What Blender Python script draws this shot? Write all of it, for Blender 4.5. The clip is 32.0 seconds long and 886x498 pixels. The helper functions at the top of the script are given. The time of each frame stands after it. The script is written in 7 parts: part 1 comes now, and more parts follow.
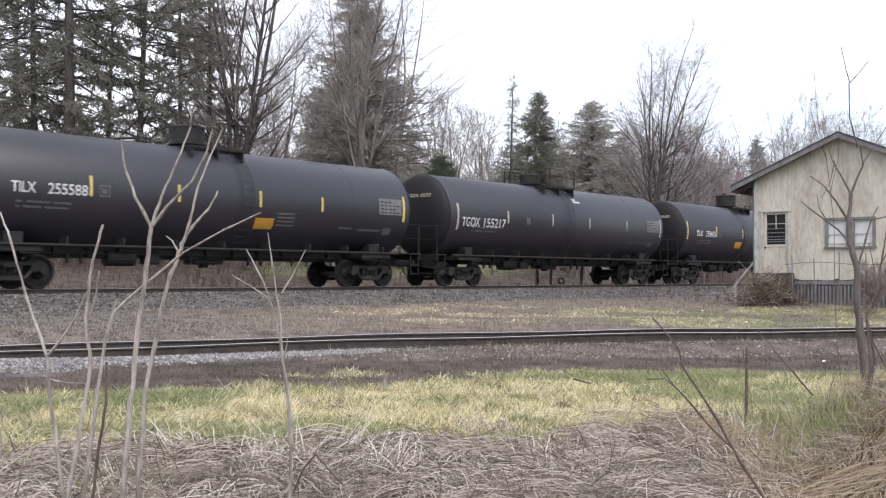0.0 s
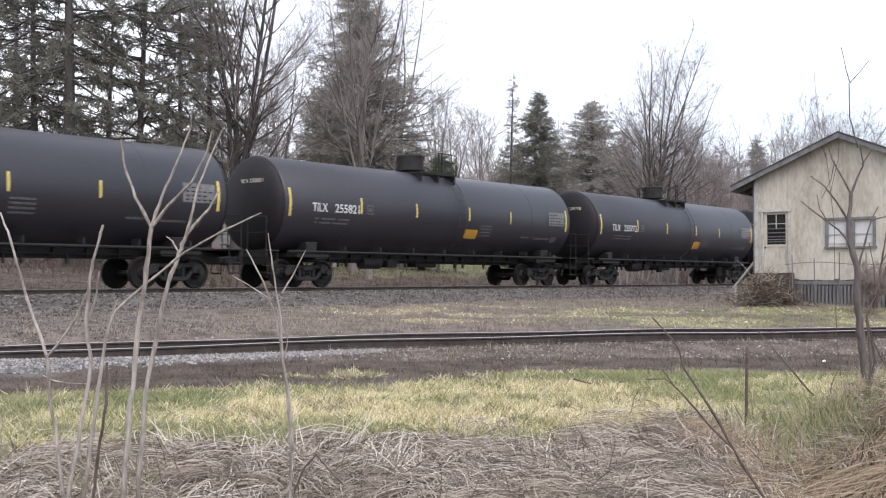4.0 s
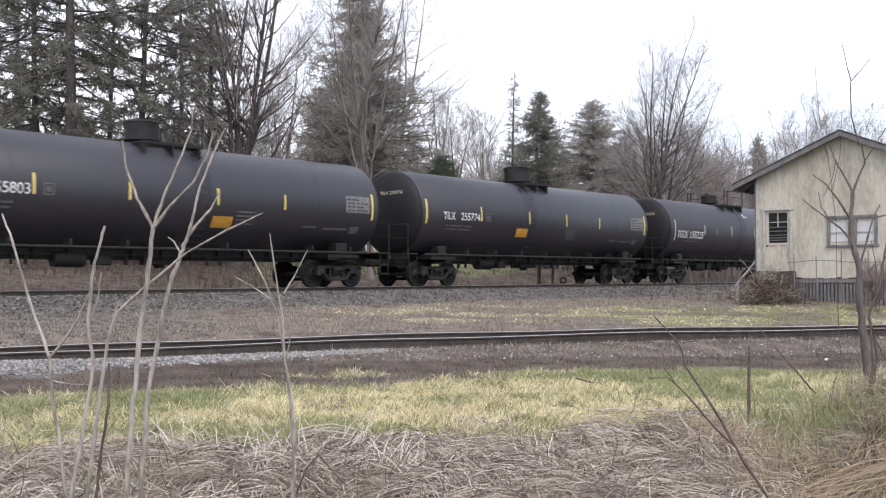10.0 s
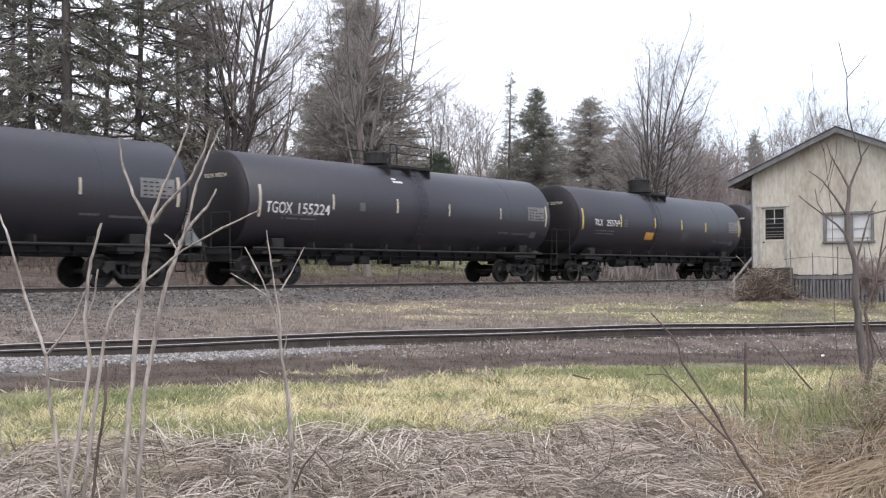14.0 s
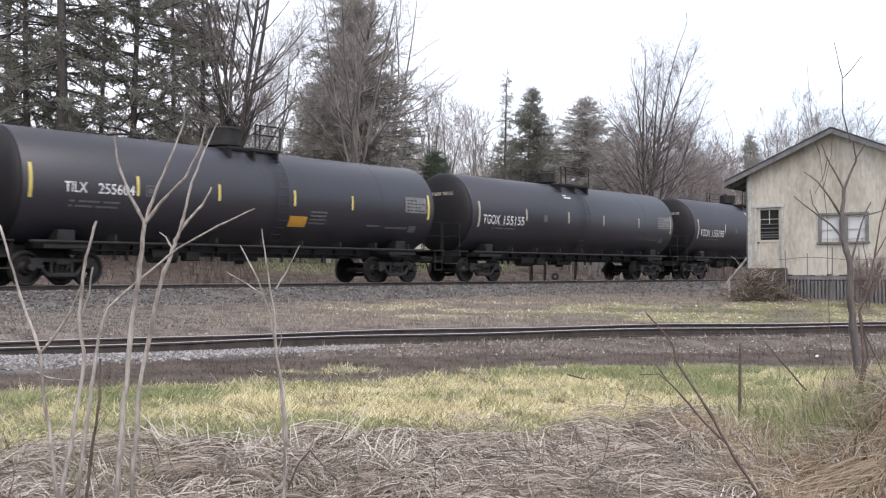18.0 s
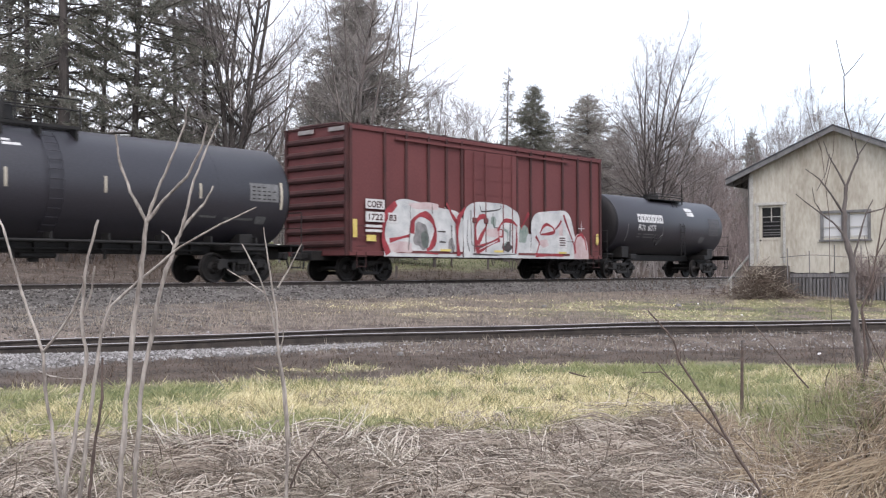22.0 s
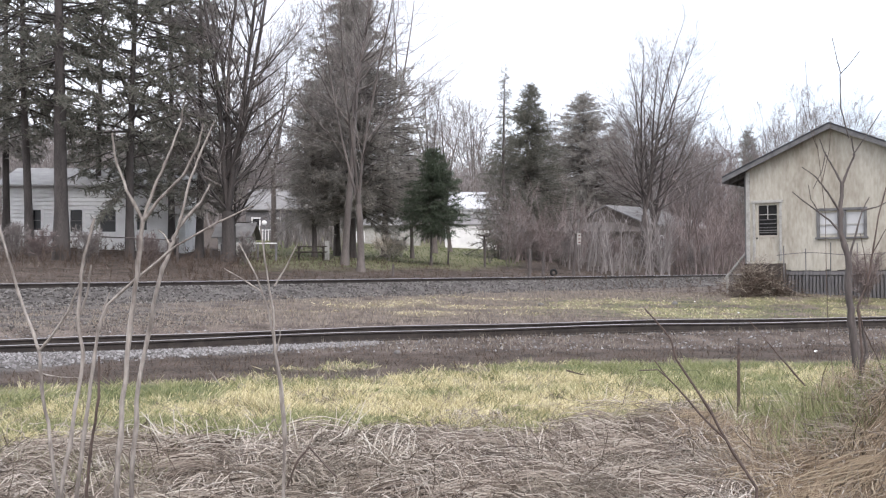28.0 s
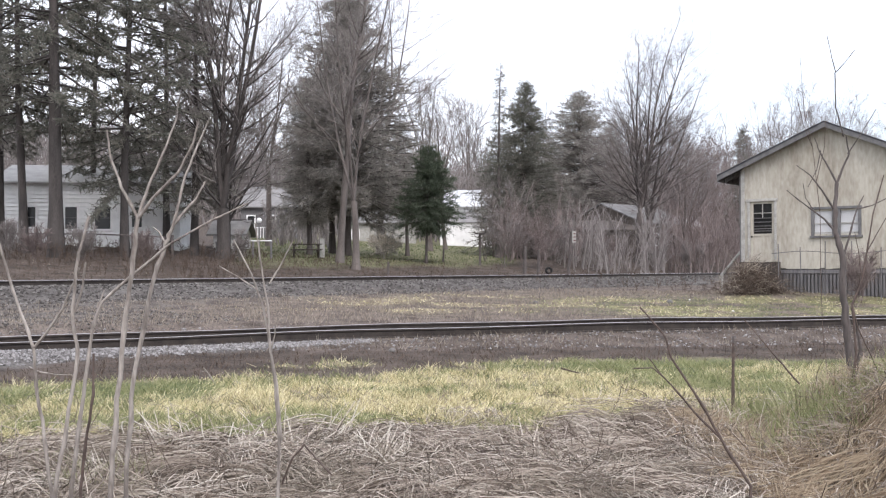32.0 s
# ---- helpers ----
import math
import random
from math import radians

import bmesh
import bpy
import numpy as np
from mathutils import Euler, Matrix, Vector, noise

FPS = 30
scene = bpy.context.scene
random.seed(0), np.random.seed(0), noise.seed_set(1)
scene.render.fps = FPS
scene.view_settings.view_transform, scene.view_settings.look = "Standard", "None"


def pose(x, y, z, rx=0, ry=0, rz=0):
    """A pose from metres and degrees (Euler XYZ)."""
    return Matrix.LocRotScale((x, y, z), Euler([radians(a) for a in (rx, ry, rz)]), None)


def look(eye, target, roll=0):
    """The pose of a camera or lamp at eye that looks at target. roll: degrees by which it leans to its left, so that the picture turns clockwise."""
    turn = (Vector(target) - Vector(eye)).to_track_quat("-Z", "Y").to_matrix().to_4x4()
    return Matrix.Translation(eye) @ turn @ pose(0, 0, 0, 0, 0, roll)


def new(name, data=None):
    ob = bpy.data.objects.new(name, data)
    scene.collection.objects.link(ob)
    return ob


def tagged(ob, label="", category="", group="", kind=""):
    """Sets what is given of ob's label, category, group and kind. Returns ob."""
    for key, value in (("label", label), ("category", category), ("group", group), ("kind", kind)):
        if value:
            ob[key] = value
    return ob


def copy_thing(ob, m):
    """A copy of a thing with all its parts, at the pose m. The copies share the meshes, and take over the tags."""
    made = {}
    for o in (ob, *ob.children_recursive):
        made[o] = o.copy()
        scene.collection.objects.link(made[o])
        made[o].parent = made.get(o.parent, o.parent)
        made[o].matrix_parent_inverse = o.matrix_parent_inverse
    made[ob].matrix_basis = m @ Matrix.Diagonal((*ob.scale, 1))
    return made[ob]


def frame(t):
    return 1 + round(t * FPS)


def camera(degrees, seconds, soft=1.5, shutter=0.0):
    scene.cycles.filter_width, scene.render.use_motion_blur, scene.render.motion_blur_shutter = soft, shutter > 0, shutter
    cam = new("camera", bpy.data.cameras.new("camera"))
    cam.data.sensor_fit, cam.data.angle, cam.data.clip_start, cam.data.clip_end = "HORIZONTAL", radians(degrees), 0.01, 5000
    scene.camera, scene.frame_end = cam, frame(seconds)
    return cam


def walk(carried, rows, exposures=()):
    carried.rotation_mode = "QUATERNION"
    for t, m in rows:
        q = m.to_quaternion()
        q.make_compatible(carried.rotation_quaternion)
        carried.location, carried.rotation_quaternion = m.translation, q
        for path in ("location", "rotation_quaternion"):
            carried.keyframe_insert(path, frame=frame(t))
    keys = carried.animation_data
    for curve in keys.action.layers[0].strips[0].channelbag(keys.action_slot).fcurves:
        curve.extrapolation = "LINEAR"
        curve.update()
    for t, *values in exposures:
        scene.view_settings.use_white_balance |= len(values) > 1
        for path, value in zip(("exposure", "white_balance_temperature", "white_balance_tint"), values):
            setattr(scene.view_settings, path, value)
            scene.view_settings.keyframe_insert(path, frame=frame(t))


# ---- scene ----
cam = camera(46.38, 32.0, soft=1.2, shutter=0.2)
EYE = 1.5

# seconds, turn to the right, tilt up, lean: a handheld camera that slowly settles
SWAY = [
    (0.0, -0.000, 1.660, 0.000),
    (0.5, 0.006, 1.691, -0.092),
    (1.0, -0.019, 1.732, -0.174),
    (1.5, -0.003, 1.729, -0.189),
    (2.0, -0.009, 1.735, -0.217),
    (2.5, 0.066, 1.619, -0.008),
    (3.0, 0.063, 1.641, -0.080),
    (3.5, 0.003, 1.669, -0.045),
    (5.5, -0.006, 1.666, -0.009),
    (6.0, 0.003, 1.601, -0.015),
    (6.5, -0.063, 1.685, -0.010),
    (7.0, -0.009, 1.679, -0.113),
    (7.5, -0.059, 1.691, -0.122),
    (8.0, -0.056, 1.688, -0.215),
    (8.5, -0.031, 1.601, -0.107),
    (9.0, -0.038, 1.588, -0.107),
    (9.5, -0.066, 1.641, -0.130),
    (10.0, -0.100, 1.651, -0.245),
    (10.5, -0.075, 1.607, -0.265),
    (11.0, -0.034, 1.572, -0.320),
    (11.5, 0.050, 1.522, -0.195),
    (12.0, 0.113, 1.456, -0.094),
    (12.5, 0.066, 1.544, -0.106),
    (13.0, 0.088, 1.572, -0.297),
    (13.5, 0.003, 1.554, -0.430),
    (14.0, 0.075, 1.478, -0.313),
    (14.5, 0.072, 1.472, -0.155),
    (16.5, 0.053, 1.566, -0.264),
    (17.0, 0.085, 1.522, -0.286),
    (17.5, 0.185, 1.447, -0.119),
    (18.0, 0.332, 1.431, -0.094),
    (18.5, 0.263, 1.403, -0.090),
    (19.0, 0.279, 1.428, -0.208),
    (19.5, 0.229, 1.403, -0.231),
    (20.0, 0.185, 1.428, -0.276),
    (20.5, 0.216, 1.372, -0.155),
    (21.0, 0.266, 1.306, -0.105),
    (21.5, 0.266, 1.359, -0.245),
    (22.0, 0.232, 1.334, -0.193),
    (22.5, 0.188, 1.384, -0.297),
    (23.0, 0.182, 1.363, -0.238),
    (23.5, 0.263, 1.275, -0.057),
    (24.0, 0.288, 1.312, -0.118),
    (24.5, 0.310, 1.312, -0.207),
    (25.0, 0.369, 1.331, -0.285),
    (25.5, 0.420, 1.284, -0.269),
    (27.5, 0.391, 1.165, -0.149),
    (28.0, 0.413, 1.234, -0.284),
    (28.5, 0.467, 1.172, -0.170),
    (29.0, 0.592, 1.068, -0.095),
    (29.5, 0.598, 1.075, -0.096),
    (30.0, 0.567, 1.162, -0.081),
    (30.5, 0.526, 1.197, -0.182),
    (31.0, 0.545, 1.193, -0.180),
    (31.5, 0.545, 1.187, -0.298),
    (32.0, 0.679, 1.112, -0.185),
]
walk(cam, [(t, pose(0, 0, EYE, 90 + p, 0, -y) @ pose(0, 0, 0, 0, 0, r)) for t, y, p, r in SWAY],
     exposures=[(0, 0.63, 6350, 16), (32, 0.63, 6350, 16)])

# ---- light: bright overcast ----
SUN_TURN, SUN_UP = radians(160), radians(50)
world = bpy.data.worlds.new("overcast")
scene.world = world
world.use_nodes = True
wn, wl = world.node_tree.nodes, world.node_tree.links
wn.clear()
w_out = wn.new("ShaderNodeOutputWorld")
w_add = wn.new("ShaderNodeAddShader")
w_sky = wn.new("ShaderNodeTexSky")
w_sky.sky_type, w_sky.sun_disc = "NISHITA", False
w_sky.sun_elevation, w_sky.sun_rotation = SUN_UP, SUN_TURN
w_sky.dust_density = 4.0
w_b1 = wn.new("ShaderNodeBackground")
w_b1.inputs["Strength"].default_value = 0.05
wl.new(w_sky.outputs[0], w_b1.inputs["Color"])
w_co = wn.new("ShaderNodeTexCoord")
w_no = wn.new("ShaderNodeTexNoise")
w_no.inputs["Scale"].default_value, w_no.inputs["Detail"].default_value = 1.6, 5.0
w_ra = wn.new("ShaderNodeValToRGB")
w_ra.color_ramp.elements[0].position, w_ra.color_ramp.elements[0].color = 0.36, (0.58, 0.65, 0.705, 1)
w_ra.color_ramp.elements[1].position, w_ra.color_ramp.elements[1].color = 0.65, (0.95, 0.98, 1.0, 1)
w_b2 = wn.new("ShaderNodeBackground")
w_b2.inputs["Strength"].default_value = 1.0
wl.new(w_co.outputs["Generated"], w_no.inputs["Vector"])
w_xyz, w_thin = wn.new("ShaderNodeSeparateXYZ"), wn.new("ShaderNodeMath")
w_thin.operation = "MULTIPLY_ADD"
w_thin.inputs[1].default_value = -0.45
wl.new(w_co.outputs["Generated"], w_xyz.inputs[0])
wl.new(w_xyz.outputs["X"], w_thin.inputs[0])
wl.new(w_no.outputs["Fac"], w_thin.inputs[2])
wl.new(w_thin.outputs[0], w_ra.inputs["Fac"])
wl.new(w_ra.outputs["Color"], w_b2.inputs["Color"])
wl.new(w_b1.outputs[0], w_add.inputs[0])
wl.new(w_b2.outputs[0], w_add.inputs[1])
wl.new(w_add.outputs[0], w_out.inputs["Surface"])
sun = new("sun", bpy.data.lights.new("sun", "SUN"))
sun.data.energy, sun.data.angle, sun.data.color = 1.45, radians(25), (1.0, 0.97, 0.93)
sun.matrix_world = look((0, 0, 60), (-60 * math.sin(SUN_TURN), -60 * math.cos(SUN_TURN), 60 - 60 * math.tan(SUN_UP)))

# ---- materials ----
def mat(name, a, b, rough=0.8, metal=0.0, scale=3.0, fine=60.0, bump=0.15, stretch=(1, 1, 1), spec=0.4, mid=(0.35, 0.65), vary=0.0):
    """Two tones mixed by a coarse and a fine noise, with a fine bump; vary: spread of brightness from object to object."""
    m = bpy.data.materials.new(name)
    m.use_nodes = True
    n, l = m.node_tree.nodes, m.node_tree.links
    p = n["Principled BSDF"]
    p.inputs["Roughness"].default_value, p.inputs["Metallic"].default_value = rough, metal
    p.inputs["Specular IOR Level"].default_value = spec
    co, mp = n.new("ShaderNodeTexCoord"), n.new("ShaderNodeMapping")
    mp.inputs["Scale"].default_value = stretch
    l.new(co.outputs["Object"], mp.inputs["Vector"])
    n1, n2 = n.new("ShaderNodeTexNoise"), n.new("ShaderNodeTexNoise")
    n1.inputs["Scale"].default_value, n1.inputs["Detail"].default_value = scale, 5.0
    n2.inputs["Scale"].default_value, n2.inputs["Detail"].default_value = fine, 3.0
    l.new(mp.outputs[0], n1.inputs["Vector"])
    l.new(mp.outputs[0], n2.inputs["Vector"])
    ad = n.new("ShaderNodeMath")
    ad.operation = "MULTIPLY_ADD"
    ad.inputs[1].default_value = 0.4
    l.new(n2.outputs["Fac"], ad.inputs[0])
    sc = n.new("ShaderNodeMath")
    sc.operation = "MULTIPLY"
    sc.inputs[1].default_value = 0.6
    l.new(n1.outputs["Fac"], sc.inputs[0])
    l.new(sc.outputs[0], ad.inputs[2])
    ra = n.new("ShaderNodeValToRGB")
    ra.color_ramp.elements[0].position, ra.color_ramp.elements[0].color = mid[0], (*a, 1)
    ra.color_ramp.elements[1].position, ra.color_ramp.elements[1].color = mid[1], (*b, 1)
    l.new(ad.outputs[0], ra.inputs["Fac"])
    colour = ra.outputs["Color"]
    if vary:
        oi, mr, hs = n.new("ShaderNodeObjectInfo"), n.new("ShaderNodeMapRange"), n.new("ShaderNodeHueSaturation")
        mr.inputs["To Min"].default_value, mr.inputs["To Max"].default_value = 1 - vary, 1 + vary
        l.new(oi.outputs["Random"], mr.inputs["Value"])
        l.new(mr.outputs[0], hs.inputs["Value"])
        l.new(colour, hs.inputs["Color"])
        colour = hs.outputs["Color"]
    l.new(colour, p.inputs["Base Color"])
    if bump:
        bu = n.new("ShaderNodeBump")
        bu.inputs["Strength"].default_value, bu.inputs["Distance"].default_value = bump, 0.02
        l.new(n2.outputs["Fac"], bu.inputs["Height"])
        l.new(bu.outputs[0], p.inputs["Normal"])
    return m


def blade_mat(name, stops, rough=0.85, through_light=0.0):
    """For joined blades, stones and twigs: each loose piece takes its own tone."""
    m = bpy.data.materials.new(name)
    m.use_nodes = True
    n, l = m.node_tree.nodes, m.node_tree.links
    p = n["Principled BSDF"]
    p.inputs["Roughness"].default_value, p.inputs["Specular IOR Level"].default_value = rough, 0.25
    ge, ra = n.new("ShaderNodeNewGeometry"), n.new("ShaderNodeValToRGB")
    els = ra.color_ramp.elements
    els[0].position, els[0].color = 0.0, (*stops[0], 1)
    els[1].position, els[1].color = 1.0, (*stops[-1], 1)
    for i, s in enumerate(stops[1:-1]):
        els.new((i + 1) / (len(stops) - 1)).color = (*s, 1)
    l.new(ge.outputs["Random Per Island"], ra.inputs["Fac"])
    l.new(ra.outputs["Color"], p.inputs["Base Color"])
    if through_light:
        tr, mi, out = n.new("ShaderNodeBsdfTranslucent"), n.new("ShaderNodeMixShader"), n["Material Output"]
        l.new(ra.outputs["Color"], tr.inputs["Color"])
        mi.inputs["Fac"].default_value = through_light
        l.new(p.outputs[0], mi.inputs[1])
        l.new(tr.outputs[0], mi.inputs[2])
        l.new(mi.outputs[0], out.inputs["Surface"])
    return m


M = {
    "tank": mat("tank_paint", (0.0098, 0.0088, 0.0128), (0.0225, 0.0205, 0.0285), 0.46, 0, 0.5, 25, 0.05, (0.4, 1, 1), 0.66),
    "tank_b": mat("tank_paint_worn", (0.0115, 0.0104, 0.0148), (0.027, 0.0248, 0.0335), 0.48, 0, 0.4, 30, 0.05, (0.4, 1, 1), 0.66),
    # head colour darker than the shell: shade between cars put in, plus grime
    "head": mat("shaded_grimy_head", (0.006, 0.0054, 0.0062), (0.015, 0.0135, 0.015), 0.62, 0, 0.9, 25, 0.06, (1, 1, 0.5), 0.25),
    "steel": mat("dark_steel", (0.00504, 0.0049, 0.00504), (0.0187, 0.0173, 0.0166), 0.7, 0.1, 3, 40, 0.2),
    "wheel": mat("wheel_steel", (0.00648, 0.00612, 0.00612), (0.0245, 0.0216, 0.0202), 0.6, 0.4, 4, 40, 0.2),
    "white": mat("white_paint", (0.396, 0.396, 0.389), (0.576, 0.576, 0.569), 0.6, 0, 4, 60, 0.05),
    "palebar": mat("pale_reflector", (0.288, 0.259, 0.202), (0.432, 0.396, 0.324), 0.5, 0, 5, 60, 0.05),
    "placard": mat("grey_panel", (0.085, 0.085, 0.088), (0.17, 0.17, 0.17), 0.6, 0, 6, 60, 0.05),
    "yellow": mat("reflective_yellow", (0.42, 0.32, 0.07), (0.58, 0.48, 0.16), 0.5, 0, 5, 60, 0.05),
    "orange": mat("orange_panel", (0.36, 0.18, 0.0216), (0.446, 0.238, 0.036), 0.6, 0, 5, 60, 0.05),
    "faint": mat("faded_stencil", (0.045, 0.045, 0.046), (0.11, 0.11, 0.11), 0.7, 0, 20, 90, 0.0),
    "wornpaint": mat("worn_grey_paint", (0.035, 0.034, 0.037), (0.07, 0.068, 0.072), 0.6, 0, 4, 60, 0.05),
    "boxcar": mat("oxide_red", (0.082, 0.0225, 0.023), (0.128, 0.0385, 0.038), 0.75, 0, 0.7, 30, 0.1, (0.6, 1, 0.4)),
    "boxcar_end": mat("oxide_red_dark", (0.028, 0.0105, 0.0105), (0.062, 0.021, 0.02), 0.8, 0, 1.5, 30, 0.1),
    "galv": mat("galvanised_roof", (0.18, 0.158, 0.151), (0.302, 0.288, 0.281), 0.6, 0.2, 1.5, 30, 0.1),
    "graffiti_w": mat("spray_white", (0.302, 0.317, 0.324), (0.518, 0.526, 0.518), 0.7, 0, 2.5, 40, 0.05),
    "graffiti_r": mat("spray_red", (0.13, 0.014, 0.02), (0.3, 0.04, 0.05), 0.7, 0, 3, 40, 0.05),
    "graffiti_s": mat("spray_grey", (0.1, 0.1, 0.1), (0.24, 0.23, 0.23), 0.7, 0, 3.5, 40, 0.05),
    "graffiti_p": mat("spray_pink", (0.33, 0.235, 0.235), (0.5, 0.43, 0.425), 0.7, 0, 2.0, 40, 0.05),
    "graffiti_k": mat("spray_dark", (0.0216, 0.0216, 0.0216), (0.0648, 0.0504, 0.0504), 0.7, 0, 5, 40, 0.05),
    "graffiti_g": mat("spray_green", (0.115, 0.173, 0.144), (0.245, 0.274, 0.259), 0.7, 0, 5, 40, 0.05),
    "rail": mat("rusty_rail", (0.0202, 0.0166, 0.0151), (0.0612, 0.0504, 0.0432), 0.75, 0.2, 5, 60, 0.2),
    "railtop": mat("worn_rail_head", (0.27, 0.255, 0.255), (0.42, 0.4, 0.4), 0.4, 0.35, 3, 60, 0.05),
    "tie": mat("weathered_tie", (0.0252, 0.0202, 0.0173), (0.0864, 0.072, 0.0612), 0.9, 0, 5, 60, 0.4, (1, 6, 6), vary=0.3),
    "siding": mat("peeling_white_boards", (0.26, 0.232, 0.185), (0.47, 0.446, 0.382), 0.88, 0, 0.7, 9, 0.06, (1.2, 1.2, 0.4), mid=(0.32, 0.62), vary=0.035),
    "trim": mat("weathered_trim", (0.259, 0.252, 0.23), (0.432, 0.425, 0.396), 0.8, 0, 5, 40, 0.2),
    "greywood": mat("grey_boards", (0.0864, 0.0828, 0.0864), (0.187, 0.18, 0.18), 0.85, 0, 4, 40, 0.3, (4, 4, 0.6), vary=0.15),
    "fascia": mat("grey_fascia", (0.09, 0.09, 0.092), (0.18, 0.178, 0.177), 0.8, 0, 4, 40, 0.2),
    "shingle": mat("dark_shingles", (0.0252, 0.0266, 0.0324), (0.0648, 0.0648, 0.072), 0.9, 0, 4, 50, 0.3),
    "darkin": mat("dark_interior", (0.0072, 0.0072, 0.0072), (0.0216, 0.0216, 0.0216), 0.9, 0, 3, 30, 0.0),
    "board": mat("white_board", (0.38, 0.385, 0.39), (0.5, 0.505, 0.51), 0.6, 0, 2, 40, 0.03),
    "clap": mat("white_clapboard", (0.66, 0.66, 0.65), (0.82, 0.82, 0.81), 0.7, 0, 2, 40, 0.05),
    "barnroof": mat("pale_metal_roof", (0.446, 0.461, 0.475), (0.59, 0.598, 0.605), 0.5, 0.1, 0.6, 20, 0.05),
    "brownwall": mat("brown_boards", (0.0936, 0.0756, 0.0648), (0.158, 0.133, 0.115), 0.85, 0, 1.5, 30, 0.1),
    "paleroof": mat("pale_shingles", (0.302, 0.295, 0.288), (0.432, 0.425, 0.41), 0.85, 0, 1.5, 30, 0.1),
    "greyroof": mat("grey_shingles", (0.144, 0.14, 0.137), (0.259, 0.252, 0.245), 0.9, 0, 1.5, 30, 0.2),
    "bark": mat("grey_bark", (0.08, 0.068, 0.062), (0.19, 0.165, 0.15), 0.9, 0, 3, 40, 0.4, (1, 1, 0.2)),
    "bark_d": mat("dark_bark", (0.055, 0.047, 0.044), (0.14, 0.121, 0.112), 0.9, 0, 3, 40, 0.4, (1, 1, 0.2)),
    "bark_r": mat("reddish_bark", (0.12, 0.095, 0.09), (0.22, 0.18, 0.17), 0.9, 0, 3, 40, 0.2),
    "stem": mat("pale_smooth_stem", (0.144, 0.124, 0.108), (0.36, 0.328, 0.292), 0.75, 0, 9, 60, 0.15, (1, 1, 0.3), mid=(0.4, 0.6)),
    "stem_d": mat("dark_stem", (0.0504, 0.036, 0.0302), (0.122, 0.09, 0.0756), 0.8, 0, 9, 60, 0.15),
    "concrete": mat("stone_foundation", (0.115, 0.108, 0.104), (0.216, 0.205, 0.194), 0.9, 0, 3, 30, 0.4),
    "needle_d": blade_mat("spruce_needles", [(0.115, 0.118, 0.098), (0.185, 0.187, 0.156), (0.245, 0.243, 0.205), (0.24, 0.22, 0.19)], 0.85, 0.5),
    "needle_g": blade_mat("green_needles", [(0.055, 0.07, 0.05), (0.1, 0.125, 0.085), (0.14, 0.165, 0.115)], 0.85, 0.45),
    "lawn": blade_mat("lawn_grass", [(0.06, 0.08, 0.03), (0.095, 0.118, 0.047), (0.13, 0.15, 0.068), (0.17, 0.165, 0.09)], 0.85, 0.2),
    "bark_p": mat("pine_bark", (0.035, 0.031, 0.029), (0.095, 0.083, 0.077), 0.9, 0, 3, 40, 0.4, (1, 1, 0.2)),
    "needle_b": blade_mat("brownish_needles", [(0.24, 0.228, 0.205), (0.33, 0.312, 0.282), (0.4, 0.37, 0.335)], 0.85, 0.5),
    "twig": blade_mat("bare_twigs", [(0.16, 0.142, 0.135), (0.24, 0.217, 0.205), (0.33, 0.3, 0.285)], 0.9, 0.15),
    "twig_r": blade_mat("reddish_bare_twigs", [(0.15, 0.118, 0.11), (0.22, 0.18, 0.168), (0.3, 0.25, 0.235)], 0.9, 0.15),
    "straw": blade_mat("dead_straw", [(0.075, 0.057, 0.046), (0.22, 0.18, 0.148), (0.38, 0.328, 0.275), (0.62, 0.565, 0.495)], 0.8, 0.1),
    "bleached": blade_mat("bleached_stalk", [(0.324, 0.274, 0.226), (0.446, 0.403, 0.342), (0.576, 0.547, 0.48)]),
    "banktan": blade_mat("bank_grass", [(0.146, 0.106, 0.0728), (0.269, 0.207, 0.146), (0.381, 0.308, 0.218), (0.515, 0.437, 0.325)], 0.85, 0.15),
    "weed": blade_mat("dead_weeds", [(0.095, 0.077, 0.062), (0.175, 0.147, 0.118), (0.265, 0.228, 0.185), (0.36, 0.32, 0.262)]),
    "drygrass": blade_mat("dry_yellow_grass", [(0.22, 0.19, 0.09), (0.5, 0.435, 0.245), (0.67, 0.6, 0.38), (0.76, 0.69, 0.47), (0.29, 0.29, 0.125)], 0.85, 0.2),
    "grass": blade_mat("green_grass", [(0.115, 0.135, 0.056), (0.195, 0.218, 0.1), (0.295, 0.305, 0.16), (0.38, 0.36, 0.22)], 0.85, 0.2),
    "palestone": blade_mat("pale_gravel_stone", [(0.08, 0.075, 0.072), (0.15, 0.142, 0.138), (0.22, 0.212, 0.208), (0.32, 0.31, 0.305)]),
    "stone": blade_mat("ballast_stone", [(0.034, 0.03, 0.028), (0.068, 0.062, 0.057), (0.12, 0.112, 0.104), (0.215, 0.204, 0.193)]),
    "litter": blade_mat("dead_leaves", [(0.0449, 0.0314, 0.0236), (0.0842, 0.0618, 0.0477), (0.14, 0.109, 0.0874)]),
}
glass = bpy.data.materials.new("window_glass")
glass.use_nodes = True
gp = glass.node_tree.nodes["Principled BSDF"]
gp.inputs["Base Color"].default_value = (0.02, 0.021, 0.023, 1)
gp.inputs["Roughness"].default_value, gp.inputs["Metallic"].default_value = 0.08, 0.0
gp.inputs["Specular IOR Level"].default_value = 0.3
M["glass"] = glass


